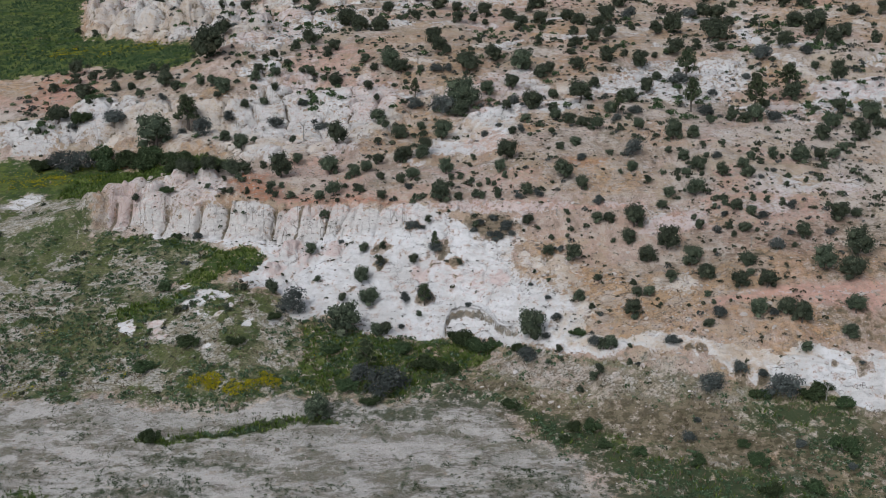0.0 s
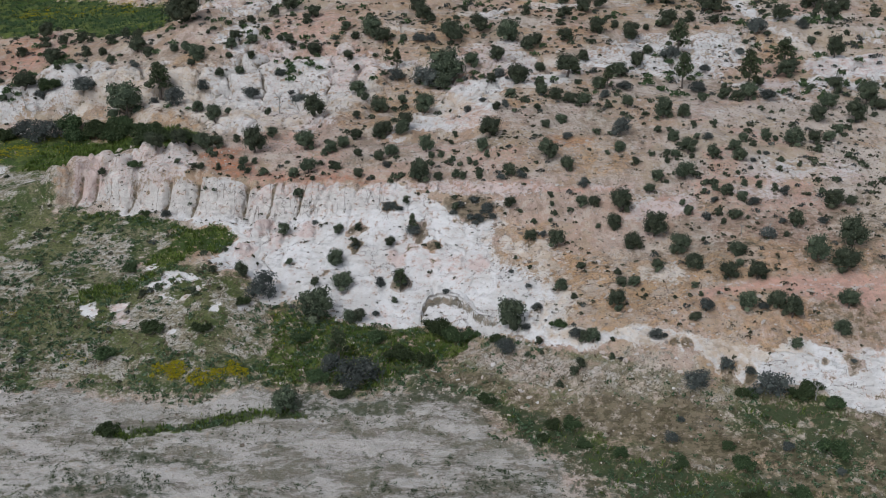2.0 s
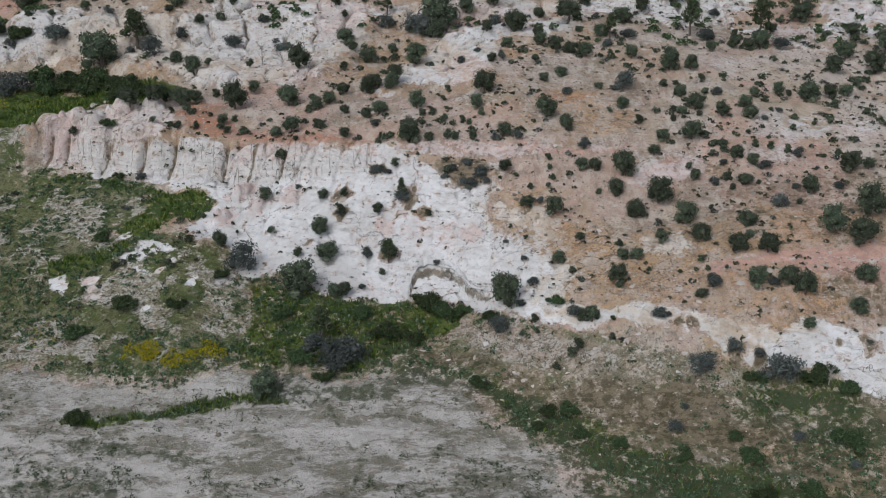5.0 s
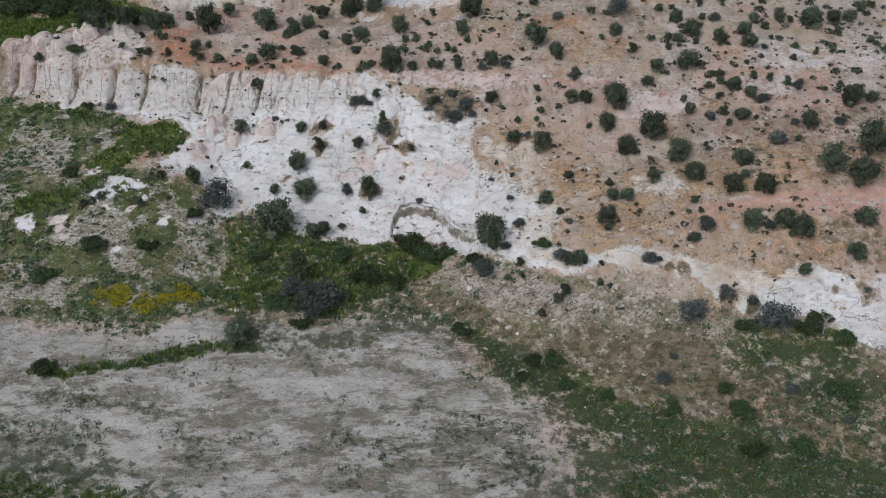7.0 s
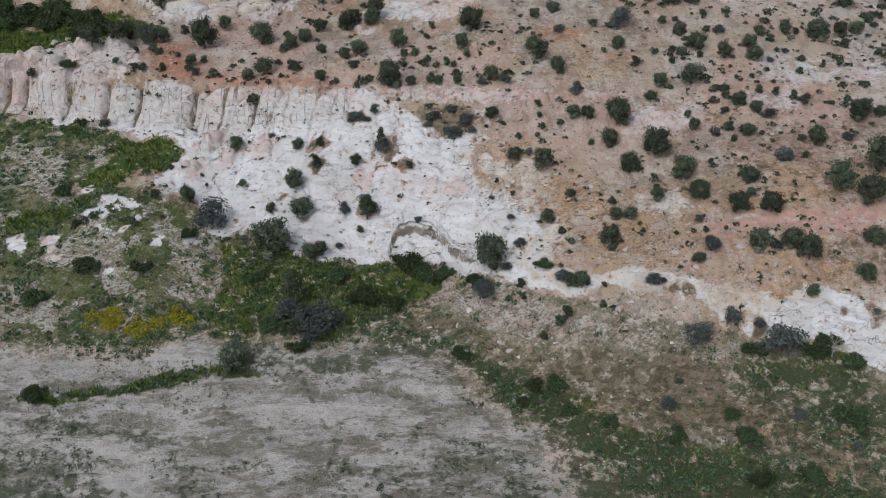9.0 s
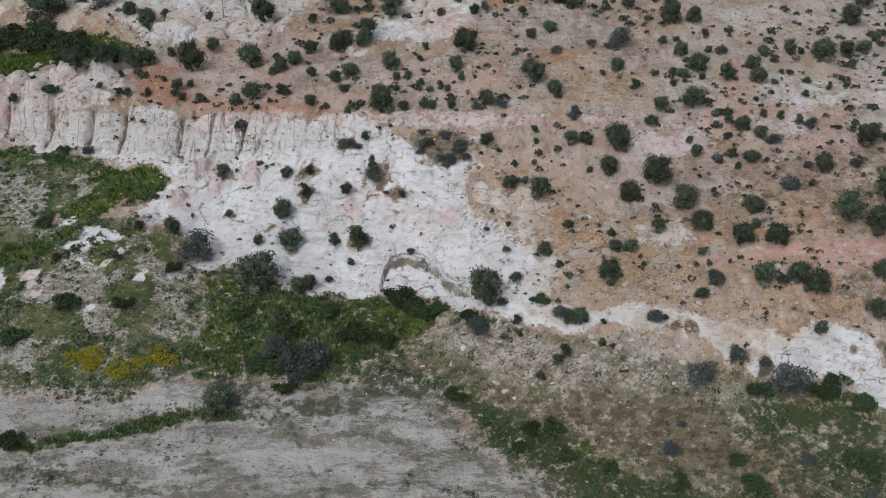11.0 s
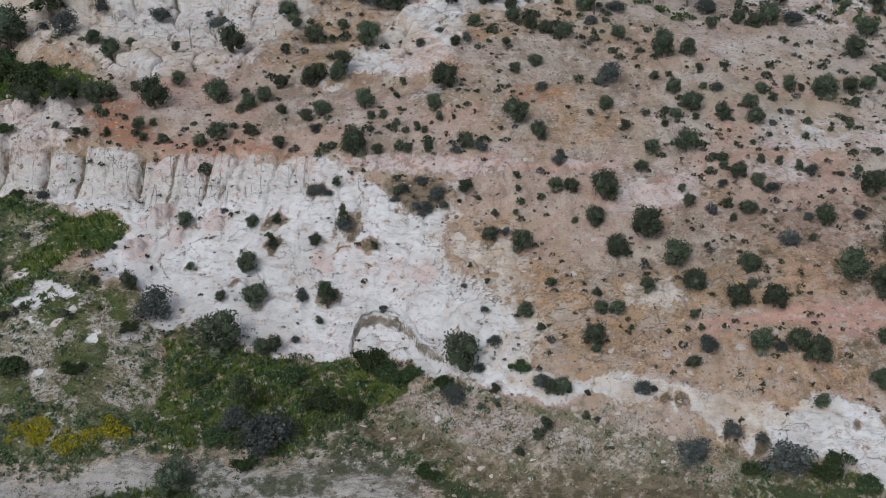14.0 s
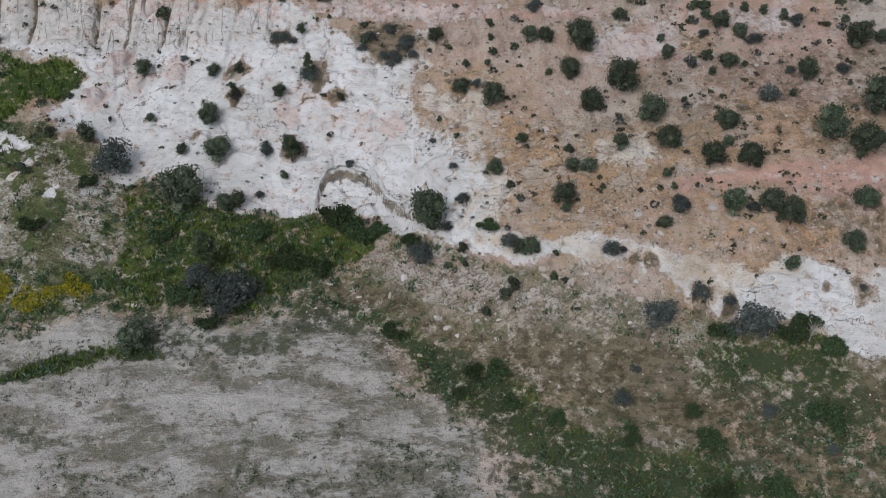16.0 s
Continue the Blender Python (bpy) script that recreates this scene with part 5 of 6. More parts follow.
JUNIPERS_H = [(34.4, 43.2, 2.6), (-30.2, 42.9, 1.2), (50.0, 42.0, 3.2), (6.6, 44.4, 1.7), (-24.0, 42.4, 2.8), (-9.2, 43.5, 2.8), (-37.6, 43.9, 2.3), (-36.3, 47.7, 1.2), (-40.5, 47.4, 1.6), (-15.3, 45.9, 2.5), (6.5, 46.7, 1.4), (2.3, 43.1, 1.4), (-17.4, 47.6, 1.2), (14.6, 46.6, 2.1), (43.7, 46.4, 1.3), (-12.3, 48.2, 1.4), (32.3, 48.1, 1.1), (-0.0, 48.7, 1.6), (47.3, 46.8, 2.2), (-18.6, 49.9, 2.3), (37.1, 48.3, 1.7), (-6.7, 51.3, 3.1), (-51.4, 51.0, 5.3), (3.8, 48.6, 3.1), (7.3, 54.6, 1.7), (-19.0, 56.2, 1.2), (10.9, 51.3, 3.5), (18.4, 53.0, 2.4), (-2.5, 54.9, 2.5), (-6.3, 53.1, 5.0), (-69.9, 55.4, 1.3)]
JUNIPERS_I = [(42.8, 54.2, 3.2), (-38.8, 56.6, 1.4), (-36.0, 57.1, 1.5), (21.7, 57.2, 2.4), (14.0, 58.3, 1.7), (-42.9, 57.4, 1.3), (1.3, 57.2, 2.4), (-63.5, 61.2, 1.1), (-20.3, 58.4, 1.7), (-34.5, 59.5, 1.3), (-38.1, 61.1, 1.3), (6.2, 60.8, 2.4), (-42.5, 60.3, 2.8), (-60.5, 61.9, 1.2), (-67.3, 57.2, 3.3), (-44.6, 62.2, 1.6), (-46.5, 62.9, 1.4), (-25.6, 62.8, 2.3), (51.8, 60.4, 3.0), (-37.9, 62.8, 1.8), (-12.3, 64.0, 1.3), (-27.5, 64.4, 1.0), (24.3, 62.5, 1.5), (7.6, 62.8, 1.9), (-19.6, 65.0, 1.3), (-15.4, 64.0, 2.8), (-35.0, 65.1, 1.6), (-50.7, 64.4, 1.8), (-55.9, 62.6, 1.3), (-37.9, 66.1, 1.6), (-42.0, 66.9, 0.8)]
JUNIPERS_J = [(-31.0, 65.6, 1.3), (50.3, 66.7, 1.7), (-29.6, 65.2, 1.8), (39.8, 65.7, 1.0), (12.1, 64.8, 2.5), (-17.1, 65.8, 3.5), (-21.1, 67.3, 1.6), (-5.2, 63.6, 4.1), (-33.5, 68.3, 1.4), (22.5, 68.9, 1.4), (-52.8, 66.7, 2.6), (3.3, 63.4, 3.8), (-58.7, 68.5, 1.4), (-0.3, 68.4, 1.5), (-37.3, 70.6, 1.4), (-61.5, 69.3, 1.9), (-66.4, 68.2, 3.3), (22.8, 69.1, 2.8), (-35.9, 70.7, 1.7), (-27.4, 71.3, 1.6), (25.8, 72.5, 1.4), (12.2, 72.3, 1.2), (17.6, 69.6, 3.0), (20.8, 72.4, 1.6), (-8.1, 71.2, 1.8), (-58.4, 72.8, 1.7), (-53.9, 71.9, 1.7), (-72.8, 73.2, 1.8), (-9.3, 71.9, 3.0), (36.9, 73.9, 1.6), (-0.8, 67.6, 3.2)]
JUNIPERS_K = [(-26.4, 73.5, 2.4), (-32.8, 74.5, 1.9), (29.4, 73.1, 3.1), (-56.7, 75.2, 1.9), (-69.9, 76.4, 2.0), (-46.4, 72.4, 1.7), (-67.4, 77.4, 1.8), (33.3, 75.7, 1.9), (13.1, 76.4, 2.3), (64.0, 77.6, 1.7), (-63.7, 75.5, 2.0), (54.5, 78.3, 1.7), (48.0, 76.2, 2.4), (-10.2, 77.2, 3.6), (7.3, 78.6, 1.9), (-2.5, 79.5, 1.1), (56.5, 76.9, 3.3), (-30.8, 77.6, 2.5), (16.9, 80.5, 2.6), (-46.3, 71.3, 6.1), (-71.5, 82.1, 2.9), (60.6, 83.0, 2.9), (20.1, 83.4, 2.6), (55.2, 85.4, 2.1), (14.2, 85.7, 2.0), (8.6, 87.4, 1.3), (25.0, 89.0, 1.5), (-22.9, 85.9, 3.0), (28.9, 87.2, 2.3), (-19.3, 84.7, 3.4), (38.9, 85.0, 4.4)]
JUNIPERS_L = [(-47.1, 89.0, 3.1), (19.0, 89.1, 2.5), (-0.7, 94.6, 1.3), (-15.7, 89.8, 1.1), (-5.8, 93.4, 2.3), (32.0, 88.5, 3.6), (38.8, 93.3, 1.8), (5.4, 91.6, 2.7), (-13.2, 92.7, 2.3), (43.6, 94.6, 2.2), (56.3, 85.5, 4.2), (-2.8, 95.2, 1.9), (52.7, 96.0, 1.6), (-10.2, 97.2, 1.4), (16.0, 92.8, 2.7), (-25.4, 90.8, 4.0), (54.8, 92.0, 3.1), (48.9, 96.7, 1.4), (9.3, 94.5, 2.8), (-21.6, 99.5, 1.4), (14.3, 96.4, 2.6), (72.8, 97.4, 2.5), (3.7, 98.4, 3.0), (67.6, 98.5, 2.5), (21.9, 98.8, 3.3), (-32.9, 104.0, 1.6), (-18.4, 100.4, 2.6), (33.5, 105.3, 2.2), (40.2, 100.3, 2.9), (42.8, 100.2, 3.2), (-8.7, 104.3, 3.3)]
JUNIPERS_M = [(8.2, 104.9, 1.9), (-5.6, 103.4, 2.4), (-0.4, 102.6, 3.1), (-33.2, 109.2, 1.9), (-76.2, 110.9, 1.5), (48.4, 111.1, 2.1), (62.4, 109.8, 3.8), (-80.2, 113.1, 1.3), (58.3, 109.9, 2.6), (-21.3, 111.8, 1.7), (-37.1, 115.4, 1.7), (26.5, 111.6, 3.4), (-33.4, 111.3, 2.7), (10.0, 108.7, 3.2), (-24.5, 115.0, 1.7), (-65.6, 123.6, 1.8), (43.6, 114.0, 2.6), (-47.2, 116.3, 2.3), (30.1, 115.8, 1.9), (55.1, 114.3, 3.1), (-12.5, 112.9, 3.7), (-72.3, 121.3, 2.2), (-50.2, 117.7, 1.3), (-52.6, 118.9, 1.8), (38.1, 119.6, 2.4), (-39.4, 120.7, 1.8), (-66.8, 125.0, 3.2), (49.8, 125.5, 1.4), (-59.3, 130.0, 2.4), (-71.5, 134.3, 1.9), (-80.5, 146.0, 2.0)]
GREY_SHRUBS_A = [(26.6, -20.7, 1.0), (22.8, -17.7, 1.2), (12.7, -16.5, 1.5), (14.0, -14.1, 0.9), (22.8, -11.6, 3.6), (16.0, -10.7, 2.6), (21.2, -10.0, 1.2), (31.0, -9.7, 0.7), (19.1, -9.4, 1.7), (9.4, -7.4, 0.5), (13.7, -6.3, 0.7), (12.8, -6.4, 1.6), (-16.0, -5.7, 4.2), (5.5, -4.1, 1.5), (23.7, -3.9, 1.2), (-18.8, -3.9, 2.6), (18.4, -3.1, 1.9), (-1.4, -3.3, 2.4), (0.7, -1.7, 1.1), (2.0, 0.2, 1.2), (1.4, 3.1, 0.8), (-0.2, 6.2, 0.7), (26.7, 5.9, 1.9), (-7.1, 6.5, 1.0), (-26.8, 7.0, 3.4), (-12.0, 8.2, 2.0), (-14.2, 8.4, 1.4), (29.1, 9.1, 1.1), (33.6, 9.4, 1.3), (-5.4, 17.0, 1.3), (-3.7, 17.4, 1.2), (-2.4, 15.9, 1.4), (-1.7, 14.9, 1.1), (-4.2, 15.0, 1.2), (-6.1, 15.9, 1.0), (-3.1, 14.6, 1.0), (-12.9, 17.5, 1.1), (-14.6, 4.6, 0.9)]
GREY_SHRUBS_B = [(21.3, 10.7, 1.2), (3.6, 11.3, 1.0), (26.9, 12.6, 1.6), (-17.1, 13.1, 1.2), (22.9, 14.0, 1.0), (-3.7, 14.3, 0.8), (-10.7, 14.0, 1.9), (-3.4, 15.0, 1.2), (30.9, 14.8, 1.3), (-2.2, 16.0, 1.6), (-12.2, 17.2, 0.9), (-21.9, 17.4, 0.8), (-13.6, 17.6, 1.4), (8.8, 18.1, 1.4), (9.1, 19.6, 0.9), (-0.5, 20.1, 1.2), (1.8, 20.0, 1.5), (29.2, 21.7, 0.9), (-40.0, 22.1, 1.5), (31.2, 23.4, 0.9), (-13.9, 25.5, 1.3), (25.2, 27.6, 1.4), (8.3, 29.4, 1.4), (15.0, 30.2, 2.9), (1.3, 39.4, 1.3), (-3.6, 40.4, 1.3), (-1.5, 42.1, 1.1), (14.9, 42.7, 1.7), (37.0, 43.0, 2.5)]
GREY_SHRUBS_C = [(18.1, 46.3, 2.2), (28.4, 46.9, 3.0), (-61.9, 46.8, 4.6), (-65.4, 48.6, 3.6), (-26.7, 50.6, 2.6), (-9.1, 51.7, 4.1), (-44.3, 50.8, 3.5), (-13.1, 53.5, 2.6), (-47.6, 52.5, 2.0), (-41.1, 54.8, 1.9), (-33.8, 53.2, 2.7), (1.2, 51.0, 2.2), (-64.8, 55.9, 1.6), (-58.5, 56.5, 4.0), (31.5, 56.0, 1.9), (-30.2, 57.8, 1.9), (27.2, 60.0, 3.1), (-51.6, 58.9, 1.6), (38.5, 63.6, 1.6), (-8.1, 63.3, 1.9), (-9.8, 63.1, 2.4), (42.3, 69.3, 3.8), (50.0, 70.8, 2.3), (-46.0, 93.7, 1.7), (37.6, 100.0, 3.5), (26.4, 101.0, 3.7), (-79.5, 134.6, 2.4), (-64.4, 146.0, 2.9), (-75.0, 136.4, 2.7), (-68.6, 148.7, 4.7)]
SCRUB_A = [(25.3, -12.2, 2.4), (21.1, -11.8, 1.6), (-2.0, -1.9, 1.6), (28.4, -13.4, 2.0), (18.3, -23.7, 2.0), (22.2, -23.3, 2.0), (18.3, -20.0, 2.0), (12.8, -19.2, 1.8), (26.5, -18.6, 2.6), (17.5, -17.7, 1.4), (8.1, -17.4, 1.6), (4.9, -15.7, 1.6), (1.4, -15.0, 1.2), (-38.4, -13.1, 2.1), (2.4, -13.1, 1.7), (4.1, -13.0, 2.1), (20.1, -11.8, 1.4), (26.5, -11.9, 2.3), (-3.4, -9.4, 1.9), (-17.5, -7.7, 2.1), (-19.9, -5.4, 2.2), (-9.7, -2.8, 2.2), (3.8, -2.4, 1.6), (-12.2, -2.0, 2.8)]
SCRUB_B = [(-41.5, -1.7, 2.5), (-4.8, -0.1, 1.9), (-22.0, 0.3, 2.1), (-6.1, 0.3, 2.8), (-14.4, 0.5, 2.1), (-32.2, 0.7, 2.1), (-37.4, 1.3, 2.4), (-8.2, 1.9, 2.8), (-28.7, 4.9, 1.6), (-42.1, 12.3, 2.0), (-42.8, 22.8, 1.4), (-44.7, 28.4, 1.8), (-43.4, 38.5, 2.5), (-40.2, 33.7, 2.6), (-46.4, 42.5, 3.5), (-50.2, 45.5, 4.4), (-54.8, 48.0, 4.5), (-67.6, 48.0, 3.4), (-59.0, 49.0, 4.6), (-63.9, 57.1, 3.6), (-54.2, 46.6, 4), (-51.1, 44.6, 4.2), (-46.8, 39.4, 4), (-57.0, 46.4, 3.5), (-50.5, 46.9, 4.4), (-44.4, 39.0, 3.6)]
PINYONS = [(-18.1, -2.5, 2.7), (-12.0, 7.5, 2.0), (-17.0, 12.9, 0.9), (-10.7, 14.3, 1.4), (15.6, 45.6, 2.1), (35.2, 46.7, 3.5), (-47.1, 54.3, 4.3), (-13.2, 56.2, 2.0), (26.7, 49.0, 3.3), (42.8, 56.2, 3.8), (29.0, 63.2, 3.7)]
DEAD_TREES = [(26.7, -12.6, 1.5), (14.3, -11.3, 0.7), (26.6, 5.7, 1.6), (24.1, 6.9, 1.0), (21.1, 10.5, 1.2), (3.8, 17.1, 0.9), (39.9, 25.1, 1.0), (-21.5, 31.0, 0.8), (-28.8, 44.1, 2.1), (-66.4, 54.0, 1.8), (-12.8, 56.3, 1.2), (48.6, 92.7, 2.2)]


# ---- plants ----
def mesh_of(name, verts, faces, *materials, smooth=False):
    me = bpy.data.meshes.new(name)
    me.from_pydata(np.asarray(verts).tolist(), [], [list(map(int, f)) for f in faces])
    for m in materials:
        me.materials.append(m)
    if smooth:
        me.polygons.foreach_set("use_smooth", np.ones(len(me.polygons), bool))
    return me


def part(name, me, parent, label=""):
    ob = new(name, me)
    ob.parent = parent
    return tagged(ob, label)


def leaves(rng, centres, outward, size, long=1.6):
    """One folded leaf spray at each centre: four corners, two triangles that meet at a crease."""
    n = len(centres)
    facing = outward + rng.normal(0, 0.7, (n, 3))
    facing /= np.linalg.norm(facing, axis=1)[:, None] + 1e-9
    side = np.cross(facing, rng.normal(0, 1, (n, 3)))
    side /= np.linalg.norm(side, axis=1)[:, None] + 1e-9
    along = np.cross(facing, side)
    s = (size * rng.uniform(0.6, 1.4, n))[:, None]
    a = centres - along * s * long * 0.5
    b = centres + side * s * 0.5 + facing * s * 0.12
    c = centres + along * s * long * 0.5 - facing * s * 0.25
    d = centres - side * s * 0.5 - facing * s * 0.1
    verts = np.stack([a, b, c, d], 1).reshape(-1, 3)
    k = 4 * np.arange(n)
    faces = np.concatenate([np.stack([k, k + 1, k + 2, k + 3], 1)])
    return verts, faces


BALL = bmesh.new()
bmesh.ops.create_icosphere(BALL, subdivisions=1, radius=1.0)
BALL_V = np.array([v.co[:] for v in BALL.verts])
BALL_F = np.array([[v.index for v in f.verts] for f in BALL.faces])
BALL.free()


def crown_mesh(name, rng, blobs, count, leaf, material, core=0.78):
    """Foliage from lumps: each a rough inner mass with leaf sprays standing out of it."""
    vs, fs, n = [], [], 0
    share = np.array([r * r for *_, r in blobs])
    share = np.maximum(6, count * share / share.sum()).astype(int)
    for (cx, cy, cz, r), k in zip(blobs, share):
        way = rng.normal(0, 1, (k, 3))
        way /= np.linalg.norm(way, axis=1)[:, None]
        way[:, 2] = np.where(way[:, 2] < -0.35, -way[:, 2], way[:, 2])
        at = np.array([cx, cy, cz]) + way * (r * rng.uniform(0.66, 1.3, k))[:, None]
        v, f = leaves(rng, at, way, leaf)
        vs.append(v)
        fs.extend((f + n).tolist())
        n += len(v)
        if core:
            v = BALL_V * (r * core * rng.uniform(0.75, 1.15, len(BALL_V)))[:, None] + (cx, cy, cz)
            vs.append(v)
            fs.extend((BALL_F + n).tolist())
            n += len(v)
    return mesh_of(name, np.concatenate(vs), fs, material)


def limb(vs, fs, points, radii, sides=6):
    """A tapered bent tube."""
    n0 = sum(len(v) for v in vs)
    ring = []
    points = [Vector(p) for p in points]
    for i, (p, r) in enumerate(zip(points, radii)):
        ahead = (points[min(i + 1, len(points) - 1)] - points[max(i - 1, 0)]).normalized()
        side = ahead.orthogonal().normalized()
        other = ahead.cross(side)
        ring += [p + (side * math.cos(a) + other * math.sin(a)) * r for a in (2 * math.pi * k / sides for k in range(sides))]
    vs.append(np.array([v[:] for v in ring]))
    for i in range(len(points) - 1):
        for k in range(sides):
            a, b = n0 + i * sides + k, n0 + i * sides + (k + 1) % sides
            fs.append((a, b, b + sides, a + sides))
    fs.append(tuple(n0 + (len(points) - 1) * sides + k for k in range(sides)))


def trunk_mesh(name, rng, tall, thick, limbs, reach, material, forks=0):
    vs, fs = [], []
    lean = rng.normal(0, 0.06, 2)
    limb(vs, fs, [(0, 0, -0.06), (lean[0] * 0.5, lean[1] * 0.5, tall * 0.45), (lean[0], lean[1], tall)], [thick * 1.3, thick * 0.85, thick * 0.3])
    for k in range(limbs):
        a = 2 * math.pi * (k + rng.uniform(0, 0.7)) / limbs
        h = tall * rng.uniform(0.3, 0.85)
        r = reach * rng.uniform(0.6, 1.0)
        mid = (0.5 * r * math.cos(a), 0.5 * r * math.sin(a), h + 0.18 * tall)
        end = (r * math.cos(a), r * math.sin(a), h + 0.32 * tall * rng.uniform(0.6, 1.5))
        limb(vs, fs, [(lean[0] * h / tall, lean[1] * h / tall, h), mid, end], [thick * 0.5, thick * 0.32, thick * 0.1], 5)
        for _ in range(forks):
            b = a + rng.uniform(-0.9, 0.9)
            limb(vs, fs, [mid, (mid[0] + 0.4 * r * math.cos(b), mid[1] + 0.4 * r * math.sin(b), mid[2] + 0.22 * tall * rng.uniform(0.2, 1.2))], [thick * 0.22, thick * 0.06], 4)
    return mesh_of(name, np.concatenate(vs), fs, material, smooth=True)


def dome(rng, n, tall, spread=0.3, low=0.14):
    """Lumps that fill an uneven dome one metre wide."""
    out = [(0, 0, tall * 0.45, 0.33), (0, 0, tall * 0.72, 0.22)]
    for k in range(n):
        a = 2 * math.pi * (k + rng.uniform(0, 0.8)) / n
        r = spread * rng.uniform(0.65, 1.15)
        z = tall * rng.uniform(low, 0.82)
        squeeze = 1.0 - 0.45 * max(0.0, z / tall - 0.45)
        out.append((r * squeeze * math.cos(a), r * squeeze * math.sin(a), z, rng.uniform(0.16, 0.24)))
    return out


def make_juniper(seed, small=False):
    rng = np.random.default_rng(seed)
    root = new("juniper")
    tall = rng.uniform(0.78, 1.0)
    part("trunk", trunk_mesh("trunk", rng, 0.45 * tall, 0.045, 4, 0.3, BARK), root, "twisted grey-brown trunk")
    blobs = dome(rng, 7 if small else 15, tall, 0.3)
    part("crown", crown_mesh("crown", rng, blobs, 600 if small else 2300, 0.066 if small else 0.036, JUNIPER, 0.72), root)
    return root


def make_scrub(seed):
    rng = np.random.default_rng(seed)
    root = new("scrub_bush")
    part("stem", trunk_mesh("stem", rng, 0.3, 0.025, 6, 0.35, BARK), root)
    blobs = [(x, y, rng.uniform(0.12, 0.3), rng.uniform(0.13, 0.2)) for x, y in rng.uniform(-0.36, 0.36, (13, 2))]
    part("foliage", crown_mesh("foliage", rng, blobs, 1800, 0.042, OAK, 0.7), root)
    return root


def make_grey(seed):
    rng = np.random.default_rng(seed)
    root = new("sage_bush")
    part("stem", trunk_mesh("stem", rng, 0.3, 0.02, 8, 0.36, DEADWOOD, 1), root)
    blobs = dome(rng, 8, rng.uniform(0.55, 0.75), 0.32, 0.15)
    part("foliage", crown_mesh("foliage", rng, blobs, 1700, 0.036, SAGE, 0.5), root)
    return root


def make_pinyon(seed):
    rng = np.random.default_rng(seed)
    root = new("pinyon_pine")
    tall = rng.uniform(1.15, 1.4)
    part("trunk", trunk_mesh("trunk", rng, tall * 0.92, 0.045, 7, 0.38, BARK), root, "bare slender trunk")
    blobs = []
    for k in range(13):
        a, h = 2.4 * k, 0.34 + 0.66 * k / 12
        r = 0.42 * (1.2 - h) * rng.uniform(0.6, 1.25)
        blobs.append((r * math.cos(a), r * math.sin(a), tall * h, rng.uniform(0.12, 0.19)))
    part("crown", crown_mesh("crown", rng, blobs, 1500, 0.044, PINE, 0.5), root)
    return root


def make_dead(seed):
    rng = np.random.default_rng(seed)
    root = new("dead_tree")
    part("trunk", trunk_mesh("trunk", rng, 1.1, 0.035, 9, 0.45, DEADWOOD, 3), root, "bare weathered trunk and limbs")
    return root


PROTOS = {
    "juniper": [make_juniper(s) for s in (1, 2, 3, 4, 5, 6)],
    "small": [make_juniper(s, True) for s in (11, 12, 13, 14)],
    "scrub": [make_scrub(s) for s in (21, 22, 23)],
    "grey": [make_grey(s) for s in (31, 32, 33, 34)],
    "pinyon": [make_pinyon(s) for s in (41, 42, 43)],
    "dead": [make_dead(s) for s in (51, 52, 53)],
}
SPIN = np.random.default_rng(77)


def stand(kind, x, y, z, width, label, category, group, squat=1.0):
    proto = PROTOS[kind][int(SPIN.integers(len(PROTOS[kind])))]
    turn = pose(x, y, z - 0.03 * width, 0, 0, float(SPIN.uniform(0, 360)))
    size = Matrix.Diagonal((width * SPIN.uniform(0.92, 1.12), width * SPIN.uniform(0.92, 1.12), width * squat * SPIN.uniform(0.85, 1.15), 1))
    return tagged(copy_thing(proto, turn @ size), label, category, group)


def soils(x, y):
    """What each spot is, in words, and how high it lies."""
    x, y = np.array(x, float), np.array(y, float)
    words = []
    for rock, lush, grey, bank in covers(x, y):
        words.append("in green grass" if lush > 0.5 else "on pale bare sandstone" if rock > 0.5
                     else "on the herb-covered valley bank" if bank > 0.5 or grey > 0.5 else "on the sandy slope")
    return zip(x.tolist(), y.tolist(), height(x, y).tolist(), words)


def far_stand(rows):
    """The distant junipers, joined."""
    vs, fs, n = [], [], 0
    for (x, y, z, _), (_, _, w) in zip(soils(*np.array(rows).T[:2]), rows):
        proto = PROTOS["juniper" if w > 2.2 else "small"][int(SPIN.integers(4))]
        turn = SPIN.uniform(0, 2 * math.pi)
        spin = np.array([[math.cos(turn), -math.sin(turn), 0], [math.sin(turn), math.cos(turn), 0], [0, 0, 1]])
        for piece in proto.children:
            if piece.name.startswith("trunk"):
                continue
            v = np.empty(3 * len(piece.data.vertices))
            piece.data.vertices.foreach_get("co", v)
            vs.append(v.reshape(-1, 3) @ spin.T * w * SPIN.uniform(0.9, 1.15) + (x, y, z - 0.05 * w))
            fs.extend([k + n for k in q.vertices] for q in piece.data.polygons)
            n += len(vs[-1])
    tagged(new("far_junipers", mesh_of("far_junipers", np.concatenate(vs), fs, JUNIPER)), "distant dark green junipers on the upper slopes", "junipers", kind="stuff")


